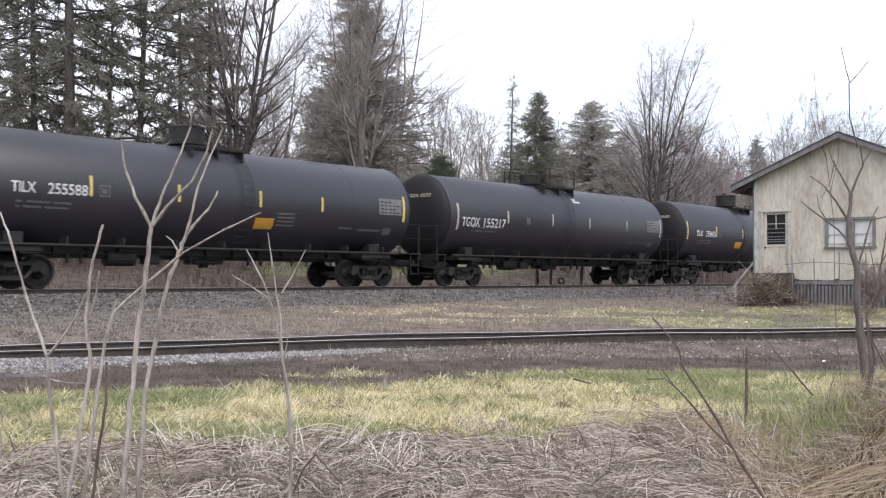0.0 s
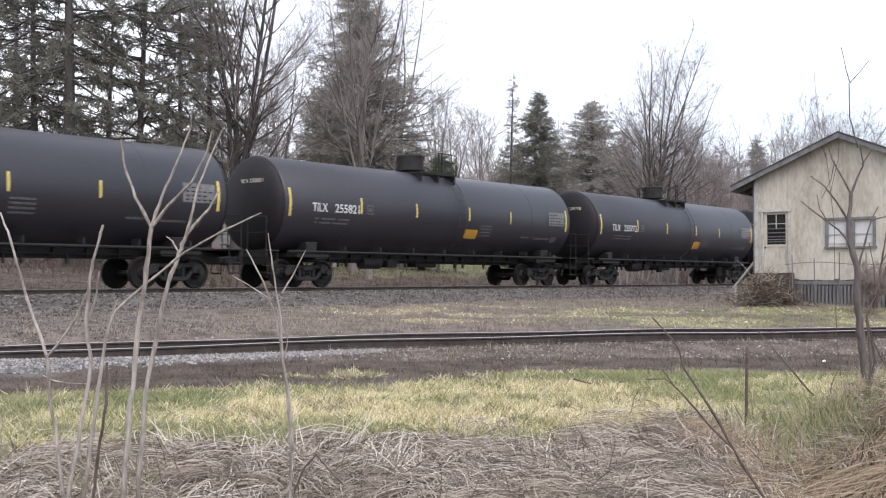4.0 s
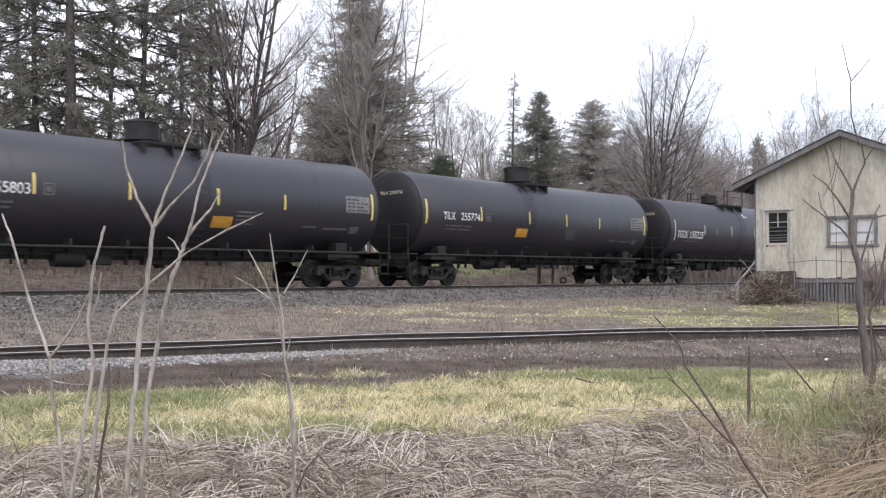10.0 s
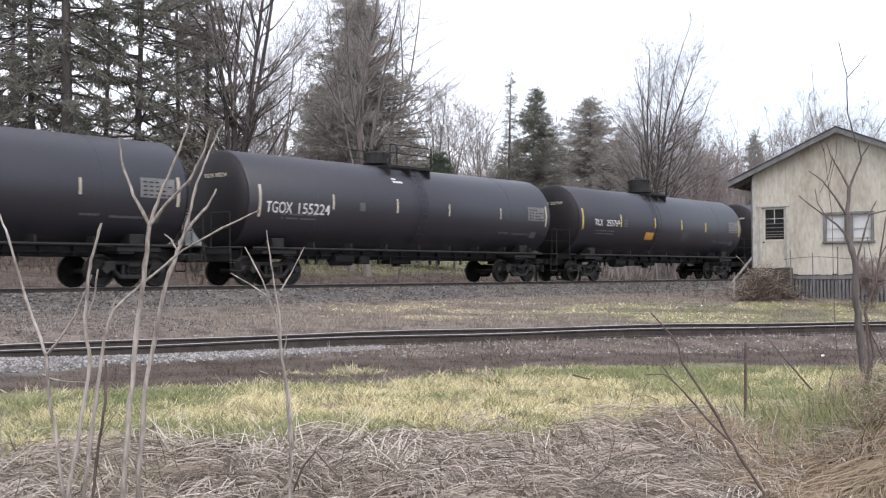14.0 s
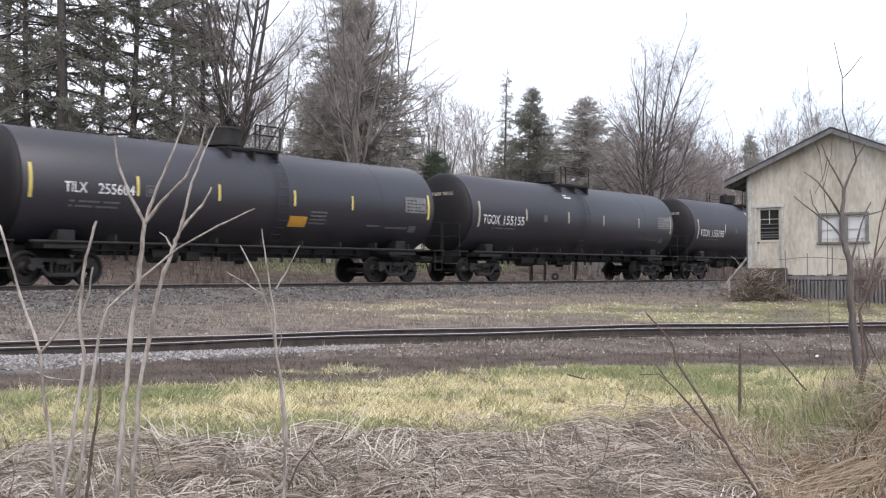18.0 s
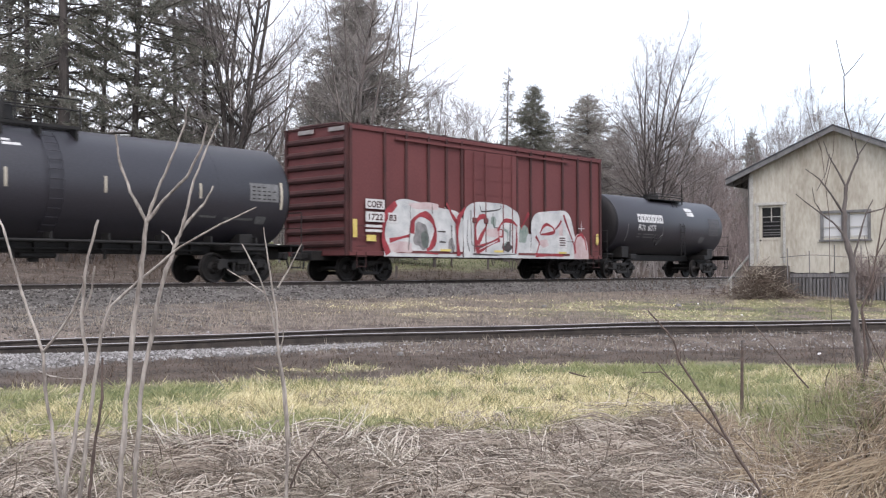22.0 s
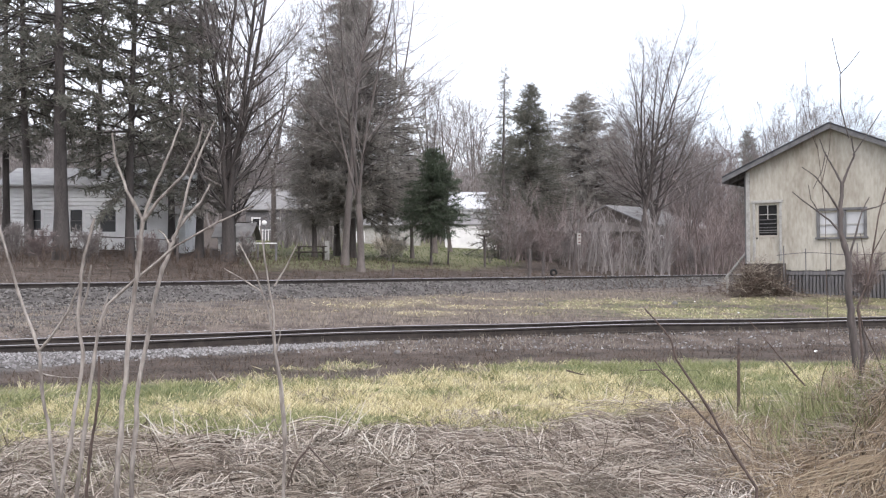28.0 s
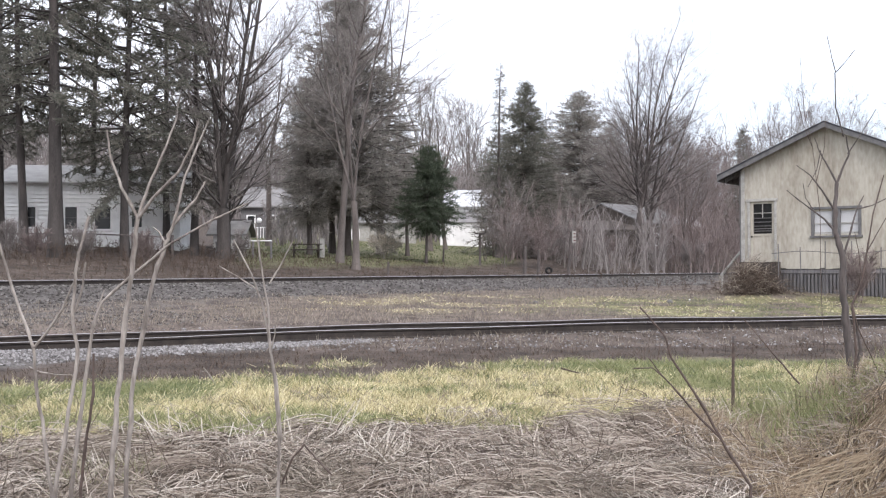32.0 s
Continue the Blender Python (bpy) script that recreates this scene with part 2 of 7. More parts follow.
# ---- mesh helpers ----
def raw(name, verts, faces, material, smooth=False):
    """A mesh from numpy arrays; faces: one array of triangles or quads, or a list of such arrays."""
    me = bpy.data.meshes.new(name)
    verts = np.asarray(verts, dtype=np.float32)
    groups = faces if isinstance(faces, list) else [faces]
    groups = [np.asarray(g, dtype=np.int32) for g in groups if len(g)]
    loops = np.concatenate([g.ravel() for g in groups])
    sizes = np.concatenate([np.full(len(g), g.shape[1], dtype=np.int32) for g in groups])
    starts = np.concatenate(([0], np.cumsum(sizes)[:-1])).astype(np.int32)
    me.vertices.add(len(verts))
    me.vertices.foreach_set("co", verts.ravel())
    me.loops.add(len(loops))
    me.loops.foreach_set("vertex_index", loops)
    me.polygons.add(len(sizes))
    me.polygons.foreach_set("loop_start", starts)
    me.polygons.foreach_set("use_smooth", np.full(len(sizes), smooth, dtype=bool))
    me.update(calc_edges=True)
    me.validate()
    me.materials.append(material)
    return me


def hang(name, me, parent=None, label="", m=None):
    ob = new(name, me)
    if parent:
        ob.parent = parent
    if m is not None:
        ob.matrix_basis = m
    if label:
        ob["label"] = label
    return ob


def part(name, bm, material, parent, label="", smooth=False):
    me = bpy.data.meshes.new(name)
    bmesh.ops.recalc_face_normals(bm, faces=bm.faces)
    if smooth:
        for f in bm.faces:
            f.smooth = True
    bm.to_mesh(me)
    bm.free()
    me.materials.append(material)
    return hang(name, me, parent, label)


def box(bm, x0, x1, y0, y1, z0, z1, bevel=0.0, m=None):
    g = bmesh.ops.create_cube(bm, size=1, matrix=Matrix.Translation(((x0 + x1) / 2, (y0 + y1) / 2, (z0 + z1) / 2)) @ Matrix.Diagonal((x1 - x0, y1 - y0, z1 - z0, 1)))
    vs = g["verts"]
    if bevel:
        es = {e for v in vs for e in v.link_edges}
        b = bmesh.ops.bevel(bm, geom=list(es), offset=bevel, segments=1, affect="EDGES", clamp_overlap=True)
        vs = list({v for f in b["faces"] for v in f.verts} | {v for v in vs if v.is_valid})
    if m is not None:
        bmesh.ops.transform(bm, matrix=m, verts=vs)
    return bm


def cyl(bm, p, q, r, r2=None, n=12):
    p, q = Vector(p), Vector(q)
    turn = (q - p).to_track_quat("Z", "Y").to_matrix().to_4x4()
    bmesh.ops.create_cone(bm, cap_ends=True, segments=n, radius1=r, radius2=r if r2 is None else r2, depth=(q - p).length,
                          matrix=Matrix.Translation((p + q) / 2) @ turn)
    return bm


def bmnew():
    return bmesh.new()


def thing(name, m, label, category, group="", kind=""):
    ob = new(name)
    ob.matrix_basis = m
    return tagged(ob, label, category, group, kind)


def tubes(p, q, r0, r1, sides=4):
    """Tapered tubes from arrays of ends and radii: vertices and quads."""
    p, q = np.asarray(p, float), np.asarray(q, float)
    d = q - p
    d /= np.linalg.norm(d, axis=1, keepdims=True) + 1e-9
    up = np.where(np.abs(d[:, 2:3]) > 0.9, [[1.0, 0, 0]], [[0, 0, 1.0]])
    a = np.cross(d, up)
    a /= np.linalg.norm(a, axis=1, keepdims=True) + 1e-9
    b = np.cross(d, a)
    k = np.arange(sides) * 2 * np.pi / sides
    ring = np.cos(k)[None, :, None] * a[:, None, :] + np.sin(k)[None, :, None] * b[:, None, :]
    v = np.concatenate((p[:, None] + ring * np.asarray(r0)[:, None, None], q[:, None] + ring * np.asarray(r1)[:, None, None]), axis=1)
    base = (np.arange(len(p)) * 2 * sides)[:, None, None]
    i = np.arange(sides)
    j = (i + 1) % sides
    f = np.stack((i, j, j + sides, i + sides), axis=1)[None] + base
    return v.reshape(-1, 3), f.reshape(-1, 4)


def pipes(pts, rad, sides=4):
    """Continuous tapered tubes along polylines: pts (n, k, 3), rad (n, k)."""
    pts, rad = np.asarray(pts, float), np.asarray(rad, float)
    n, k = pts.shape[:2]
    d = np.gradient(pts, axis=1)
    d /= np.linalg.norm(d, axis=2, keepdims=True) + 1e-9
    mean = pts[:, -1] - pts[:, 0]
    mean /= np.linalg.norm(mean, axis=1, keepdims=True) + 1e-9
    up = np.where(np.abs(mean[:, 2:3]) > 0.8, [[1.0, 0.1, 0]], [[0, 0.1, 1.0]])[:, None, :]
    a = np.cross(d, np.broadcast_to(up, d.shape))
    a /= np.linalg.norm(a, axis=2, keepdims=True) + 1e-9
    b = np.cross(d, a)
    q = np.arange(sides) * 2 * np.pi / sides
    v = pts[:, :, None] + (np.cos(q)[:, None] * a[:, :, None] + np.sin(q)[:, None] * b[:, :, None]) * rad[:, :, None, None]
    i = np.arange(sides)
    j = (i + 1) % sides
    one = np.concatenate([np.stack((i, j, j + sides, i + sides), 1) + s * sides for s in range(k - 1)])
    f = one[None] + (np.arange(n) * k * sides)[:, None, None]
    return v.reshape(-1, 3), f.reshape(-1, 4)


def blades(root, tip, width, side=None):
    """Thin triangles from root to tip."""
    root, tip = np.asarray(root, float), np.asarray(tip, float)
    d = tip - root
    if side is None:
        side = np.random.normal(size=root.shape)
    s = np.cross(d, side)
    s /= np.linalg.norm(s, axis=1, keepdims=True) + 1e-9
    w = np.asarray(width).reshape(-1, 1) if np.ndim(width) else np.full((len(root), 1), width)
    v = np.stack((root - s * w / 2, root + s * w / 2, tip), axis=1).reshape(-1, 3)
    return v, np.arange(len(root) * 3).reshape(-1, 3)


# ---- the lie of the land ----
TX, TY = 0.6631, 0.7485                     # direction of the main line
NX, NY = -TY, TX                            # across it, away from the camera
OFF = 27.1                                  # from the camera to the main line's centre
FOOT = Vector((NX * OFF, NY * OFF, 0))
RAIL = 1.23                                 # top of the main line's rails
TURN = math.degrees(math.atan2(TY, TX))
SIDE_RAIL = 0.42


def lay(a, d=0.0, z=0.0):
    """A place a metres along the main line and d metres from it towards the camera."""
    return Vector((FOOT.x + a * TX - d * NX, FOOT.y + a * TY - d * NY, z))


def siding_y(x):
    """Centre of the siding over x."""
    return 19.85 + 0.37 * x - 0.006 * x * x


def siding_z(x):
    return SIDE_RAIL + 0.01 - 0.0006 * (x - 3) ** 2


def smooth_step(e0, e1, v):
    t = np.clip((v - e0) / (e1 - e0), 0, 1)
    return t * t * (3 - 2 * t)


D_PROFILE = np.array([[-420, 52], [-230, 25], [-160, 13], [-90, 7.5], [-60, 5.2], [-33, 3.5], [-20, 2.5], [-12, 1.9], [-6, 1.15], [-3.2, 0.86], [-1.9, 1.08],
                      [1.9, 1.08], [3.0, 0.74], [5.2, 0.58], [11, 0.42], [14, 0.3], [18, 0.12], [24, 0.02], [60, 0.0]])


def height(x, y):
    x, y = np.asarray(x, float), np.asarray(y, float)
    d = OFF - (x * NX + y * NY)
    z = np.interp(d, D_PROFILE[:, 0], D_PROFILE[:, 1])
    # the siding's low bed
    xs = np.clip(x, -12, 22)
    sy = siding_y(xs)
    bed = smooth_step(2.6, 1.2, np.abs(y - sy) * 0.95)
    z = z * (1 - bed) + (siding_z(xs) - 0.17) * bed
    # dead-straw hummocks and the bank on the near right
    z = z + 0.10 * smooth_step(11.5, 8.0, y) * (0.5 + 0.5 * np.sin(x * 1.3 + 0.6) * np.cos(y * 1.1))
    z = z + 0.5 * smooth_step(2.3, 3.3, x - 0.18 * (np.maximum(y, 7) - 7)) * smooth_step(10.0, 8.2, y) * smooth_step(4.0, 6.0, y)
    # raised ground round the shed
    z = z + 0.36 * np.exp(-(((x - 15) / 6.0) ** 2 + ((y - 36) / 4.0) ** 2))
    return z


def drop(x, y):
    return float(height(x, y))


# ---- ground ----
def spaced(lo, a, b, hi, step):
    mid = list(np.arange(a, b, step))
    left, right, s = [], [], step
    v = a
    while v > lo:
        s *= 1.25
        v -= s
        left.append(max(v, lo))
    v, s = b, step
    while v < hi:
        right.append(v)
        s *= 1.25
        v += s
    right.append(hi)
    return np.array(left[::-1] + mid + right)


def lumps(x, y, k, seed=0.0):
    """Smooth noise between 0 and 1 from a few crossed waves."""
    v = np.zeros_like(x)
    for i in range(6):
        a = i * 1.13 + seed
        v += np.sin((x * math.cos(a) + y * math.sin(a)) * k * (1 + 0.37 * i) + i * 2.1 + seed * 3)
    return 0.5 + v / 8


def zones(x, y):
    """Shares of gravel, green grass, dry grass, mud and dead straw at a place."""
    d = OFF - (x * NX + y * NY)
    a = x * TX + y * TY
    n1, n2 = lumps(x, y, 0.9, 0.3), lumps(x, y, 2.3, 1.7)
    sy = siding_y(np.clip(x, -40, 40))
    off = (sy - y)
    gravel = smooth_step(4.2, 2.6, np.abs(d) + (n2 - 0.5) * 1.2)
    gravel = np.maximum(gravel, 0.75 * smooth_step(-2, -9, x) * smooth_step(0.5, 2.5, d) * smooth_step(10.5, 6, d) * smooth_step(0.25, 0.6, n2))
    reach = np.clip(2.0 - 0.6 * (x + 1), 1.3, 4.9)
    gravel = np.maximum(gravel, smooth_step(0.0, -2.5, x) * smooth_step(0.8, 1.2, off) * smooth_step(reach + 0.2, reach - 0.5, off + (n2 - 0.5) * 0.8))
    near = off - 0.3 * np.maximum(0, -np.clip(x, -8, 0))
    mud = smooth_step(-1.3, -0.9, off) * smooth_step(5.9, 5.1, near + (n1 - 0.5) * 1.2) * (1 - gravel) * (0.55 + 0.45 * smooth_step(2.6, 3.6, off + (n2 - 0.5)))
    mud = np.maximum(mud, 0.88 * smooth_step(-2.4, -4.0, d))
    strip = smooth_step(5.1, 6.0, near + (n1 - 0.5) * 1.6 + (n2 - 0.5)) * smooth_step(-0.9, 0.5, y - 9.2 - 0.42 * np.clip(x, -4, 3.2) + (n2 - 0.5) * 1.6 + (n1 - 0.5))
    green = strip * np.clip(smooth_step(6.8, 5.6, near + (n2 - 0.5) * 1.6) * 0.9 + smooth_step(0.55, 0.75, n1) * 0.7 + smooth_step(0.6, 0.8, n2) * 0.6 + smooth_step(-3.2, -4.6, x + (n1 - 0.5)) * 0.5
                            + smooth_step(2.6, 4.2, x) * 0.5, 0, 1)
    mids = smooth_step(24.5, 27, y + (n1 - 0.5) * 2) * smooth_step(37, 33, y + (n2 - 0.5) * 3) * smooth_step(-6, -1, x) * smooth_step(3.4, 4.4, d)
    dry = np.maximum(strip * (1 - green), mids * 0.42 * smooth_step(0.35, 0.7, n1))
    green = np.maximum(green, mids * 0.62 * smooth_step(1, 7, x) * smooth_step(0.25, 0.6, n2))
    green = np.maximum(green, smooth_step(-8.5, -12, d + (n1 - 0.5) * 3) * smooth_step(-75, -60, d) * smooth_step(-0.2, -0.16, x / np.maximum(y, 1)) * smooth_step(0.09, 0.065, x / np.maximum(y, 1)) * 0.85)
    green = np.maximum(green, 0.92 * smooth_step(2.2, 3.0, x - 0.1 * (y - 7)) * smooth_step(6.8, 7.6, y) * smooth_step(10.5, 9, y) * smooth_step(0.2, 0.6, n2))
    rest = np.clip(1 - gravel - mud - green - dry, 0, 1)
    return np.stack((gravel, green, dry, mud, rest), axis=-1)


def ground_material():
    m = bpy.data.materials.new("soil_and_turf")
    m.use_nodes = True
    n, l = m.node_tree.nodes, m.node_tree.links
    p = n["Principled BSDF"]
    p.inputs["Roughness"].default_value, p.inputs["Specular IOR Level"].default_value = 0.95, 0.15
    co = n.new("ShaderNodeTexCoord")
    coarse, fine = n.new("ShaderNodeTexNoise"), n.new("ShaderNodeTexNoise")
    coarse.inputs["Scale"].default_value, coarse.inputs["Detail"].default_value = 1.7, 6
    fine.inputs["Scale"].default_value, fine.inputs["Detail"].default_value = 28, 4
    for t in (coarse, fine):
        l.new(co.outputs["Object"], t.inputs["Vector"])
    mx = n.new("ShaderNodeMath")
    mx.operation = "MULTIPLY_ADD"
    mx.inputs[1].default_value = 0.55
    half = n.new("ShaderNodeMath")
    half.operation = "MULTIPLY"
    half.inputs[1].default_value = 0.45
    l.new(fine.outputs["Fac"], mx.inputs[0])
    l.new(coarse.outputs["Fac"], half.inputs[0])
    l.new(half.outputs[0], mx.inputs[2])
    total = None
    tones = {"gravel": ((0.04, 0.036, 0.033), (0.17, 0.158, 0.148)), "green": ((0.045, 0.052, 0.022), (0.15, 0.165, 0.075)), "dry": ((0.14, 0.115, 0.065), (0.42, 0.375, 0.24)),
             "mud": ((0.024, 0.0185, 0.015), (0.125, 0.1, 0.084)), "rest": ((0.034, 0.026, 0.022), (0.225, 0.187, 0.16))}
    for name, (a, b) in tones.items():
        at, ra, mu = n.new("ShaderNodeAttribute"), n.new("ShaderNodeValToRGB"), n.new("ShaderNodeVectorMath")
        at.attribute_name = name
        ra.color_ramp.elements[0].position, ra.color_ramp.elements[0].color = 0.36, (*a, 1)
        ra.color_ramp.elements[1].position, ra.color_ramp.elements[1].color = 0.64, (*b, 1)
        l.new(mx.outputs[0], ra.inputs["Fac"])
        mu.operation = "SCALE"
        l.new(ra.outputs["Color"], mu.inputs[0])
        l.new(at.outputs["Fac"], mu.inputs["Scale"])
        if total is None:
            total = mu.outputs[0]
        else:
            ad = n.new("ShaderNodeVectorMath")
            l.new(total, ad.inputs[0])
            l.new(mu.outputs[0], ad.inputs[1])
            total = ad.outputs[0]
    l.new(total, p.inputs["Base Color"])
    bu = n.new("ShaderNodeBump")
    bu.inputs["Strength"].default_value, bu.inputs["Distance"].default_value = 0.6, 0.05
    l.new(fine.outputs["Fac"], bu.inputs["Height"])
    l.new(bu.outputs[0], p.inputs["Normal"])
    return m


def ground():
    xs, ys = spaced(-2500, -16, 24, 2500, 0.28), spaced(-2500, 4.5, 46, 2500, 0.28)
    gx, gy = np.meshgrid(xs, ys)
    gz = height(gx, gy) + 0.02 * (lumps(gx, gy, 5.0) - 0.5)
    v = np.stack((gx, gy, gz), axis=-1).reshape(-1, 3)
    w, h = len(xs), len(ys)
    i = (np.arange(h - 1)[:, None] * w + np.arange(w - 1)[None]).ravel()
    me = raw("ground", v, np.stack((i, i + 1, i + w + 1, i + w), axis=1), ground_material(), True)
    z = zones(gx.ravel(), gy.ravel())
    for k, name in enumerate(("gravel", "green", "dry", "mud", "rest")):
        at = me.attributes.new(name, "FLOAT", "POINT")
        at.data.foreach_set("value", z[:, k].astype(np.float32))
    tagged(new("ground", me), "rough ground of straw, grass, mud and gravel", "ground", kind="structure")


ground()


# ---- railway tracks ----
RAIL_OUTLINE = [(-0.066, 0), (0.066, 0), (0.066, 0.012), (0.012, 0.03), (0.012, 0.12), (0.034, 0.132), (0.034, 0.158), (0.026, 0.165), (-0.026, 0.165), (-0.034, 0.158),
                (-0.034, 0.132), (-0.012, 0.12), (-0.012, 0.03), (-0.066, 0.012)]


def rail_mesh(name, line):
    """A flat-bottomed rail along a list of points (its head's top)."""
    line = np.array(line, float)
    t = np.gradient(line[:, :2], axis=0)
    t /= np.linalg.norm(t, axis=1, keepdims=True)
    across = np.stack((t[:, 1], -t[:, 0]), axis=1)
    k = len(RAIL_OUTLINE)
    v = np.zeros((len(line), k, 3))
    for i, (o, z) in enumerate(RAIL_OUTLINE):
        v[:, i, :2] = line[:, :2] + across * o
        v[:, i, 2] = line[:, 2] - 0.165 + z
    base = (np.arange(len(line) - 1) * k)[:, None, None]
    i = np.arange(k)
    j = (i + 1) % k
    f = (np.stack((i, j, j + k, i + k), axis=1)[None] + base)
    me = raw(name, v.reshape(-1, 3), f.reshape(-1, 4), M["rail"])
    me.materials.append(M["railtop"])
    idx = np.tile(((i > 5) & (i < 9)).astype(np.int32), len(line) - 1)
    me.polygons.foreach_set("material_index", idx)
    return me


def tie_mesh():
    bm = box(bmnew(), -0.11, 0.11, -1.28, 1.28, -0.17, 0.0, 0.012)
    me = bpy.data.meshes.new("tie")
    bm.to_mesh(me)
    bm.free()
    me.materials.append(M["tie"])
    return me


def tracks():
    tie = tie_mesh()
    main = thing("main_track", pose(0, 0, 0), "straight railway track with worn rails on grey ballast", "railway track", kind="structure")
    for side in (-0.7525, 0.7525):
        hang("rail", rail_mesh("rail", [lay(a, side, RAIL) for a in np.arange(-260, 420, 20)]), main)
    for i in range(190):
        a = -12 + i * 0.52
        hang("tie", tie, main, m=Matrix.Translation(lay(a, random.uniform(-0.04, 0.04), RAIL - 0.168 + random.uniform(-0.01, 0.006))) @ pose(0, 0, 0, 0, 0, TURN + random.uniform(-1.5, 1.5)))
    spur = thing("siding_track", pose(0, 0, 0), "rusty curved siding track sunk in dirt and weeds", "railway track", kind="structure")
    xs = np.arange(-34, 40, 0.8)
    ys = siding_y(xs)
    g = np.gradient(ys, xs)
    nx, ny = -g / np.sqrt(1 + g * g), 1 / np.sqrt(1 + g * g)
    for side in (-0.7525, 0.7525):
        wob = 0.012 * np.sin(xs * 1.1 + side * 3)
        hang("rail", rail_mesh("rail", np.stack((xs + nx * side, ys + ny * side, siding_z(np.clip(xs, -14, 22)) + wob), axis=1)), spur)
    for i in range(110):
        x = -22 + i * 0.5
        gr = 0.37 - 0.012 * x
        hang("tie", tie, spur, m=Matrix.Translation((x, siding_y(x) + random.uniform(-0.1, 0.1), float(siding_z(np.clip(x, -14, 22))) - 0.175 + random.uniform(-0.03, 0.01)))
             @ pose(0, 0, 0, random.uniform(-2, 2), 0, math.degrees(math.atan(gr)) + random.uniform(-3, 3)))


tracks()


# ---- train ----
TANK_R, TANK_Z = 1.6, 2.72


def lathe(profile, n=44):
    """A body turned about the x axis through (x, radius) pairs."""
    k = np.arange(n) * 2 * np.pi / n
    v = np.concatenate([np.stack((np.full(n, x), r * np.sin(k), r * np.cos(k)), axis=1) for x, r in profile])
    base = (np.arange(len(profile) - 1) * n)[:, None, None]
    i = np.arange(n)
    j = (i + 1) % n
    f = (np.stack((i, i + n, j + n, j), axis=1)[None] + base).reshape(-1, 4)
    return v, f


def tank_body(car, half, head, r, zc, material):
    """A jacketed shell with a folded rim at each end and a shallow dished head inside it."""
    v, f = lathe([(-half, r - 0.05), (-half, r - 0.012), (-half + 0.02, r), (half - 0.02, r), (half, r - 0.012), (half, r - 0.05)], 56)
    v[:, 2] += zc
    me = raw("tank", v, f, material, True)
    me.polygons.foreach_set("use_smooth", np.repeat(np.array([False, False, True, False, False]), 56))
    hang("tank", me, car)
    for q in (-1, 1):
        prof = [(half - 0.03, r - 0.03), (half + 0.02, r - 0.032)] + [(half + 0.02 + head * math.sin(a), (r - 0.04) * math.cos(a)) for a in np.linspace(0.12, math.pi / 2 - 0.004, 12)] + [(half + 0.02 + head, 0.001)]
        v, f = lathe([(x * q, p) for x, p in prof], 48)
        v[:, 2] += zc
        hang("tank_head", raw("tank_head", v, f if q > 0 else f[:, ::-1], M["head"], True), car, "dished tank head coloured dark for grime and shade between cars")


def patch(x0, x1, z0, z1, r, zc, lift=0.006):
    """A patch laid on the camera's side of a tank between two places and two heights."""
    a0, a1 = math.asin((z0 - zc) / r), math.asin((z1 - zc) / r)
    nx, na = 2, 5
    q = r + lift
    v = [(x, -q * math.cos(a), zc + q * math.sin(a)) for a in np.linspace(a0, a1, na) for x in np.linspace(x0, x1, nx)]
    f = [(i * nx + j, i * nx + j + 1, (i + 1) * nx + j + 1, (i + 1) * nx + j) for i in range(na - 1) for j in range(nx - 1)]
    return np.array(v), np.array(f)


def patches(name, rects, material, parent, r, zc, lift=0.006, label=""):
    for q in rects:
        ob = hang(name, raw(name, *patch(*q, r, zc, lift), material), parent, label)
    return ob


def letters(body, size, bold=0.0):
    cu = bpy.data.curves.new("letters", "FONT")
    cu.body, cu.size, cu.offset = body, size, bold
    ob = bpy.data.objects.new("letters", cu)
    scene.collection.objects.link(ob)
    me = bpy.data.meshes.new_from_object(ob)
    bpy.data.objects.remove(ob)
    bpy.data.curves.remove(cu)
    return me


def tank_letters(body, x, z, size, width, parent, r, zc, material, bold=0.01):
    me = letters(body, size, bold)
    w = max(v.co.x for v in me.vertices)
    for v in me.vertices:
        a = math.asin((z - zc) / r) + v.co.y / r
        q = r + 0.008
        v.co = (x + v.co.x * width / w, -q * math.cos(a), zc + q * math.sin(a))
    me.materials.clear()
    me.materials.append(material)
    return hang("lettering", me, parent)


WHEEL_R = 0.457


def wheelset_mesh():
    prof = [(0.0, 0.08), (0.55, 0.085), (0.60, 0.12), (0.66, 0.13), (0.665, 0.15), (0.69, 0.36), (0.675, 0.40), (0.675, 0.475), (0.70, 0.485), (0.715, 0.462), (0.80, 0.455), (0.81, 0.44),
            (0.80, 0.39), (0.74, 0.37), (0.735, 0.2), (0.83, 0.13), (0.83, 0.075), (1.05, 0.07), (1.05, 0.0)]
    v, f = lathe([(-x, r) for x, r in prof[::-1]] + prof[1:], 28)
    v = np.stack((v[:, 1], v[:, 0], v[:, 2]), axis=1)
    return raw("wheelset", v, f, M["wheel"], False)


WHEELSET = wheelset_mesh()


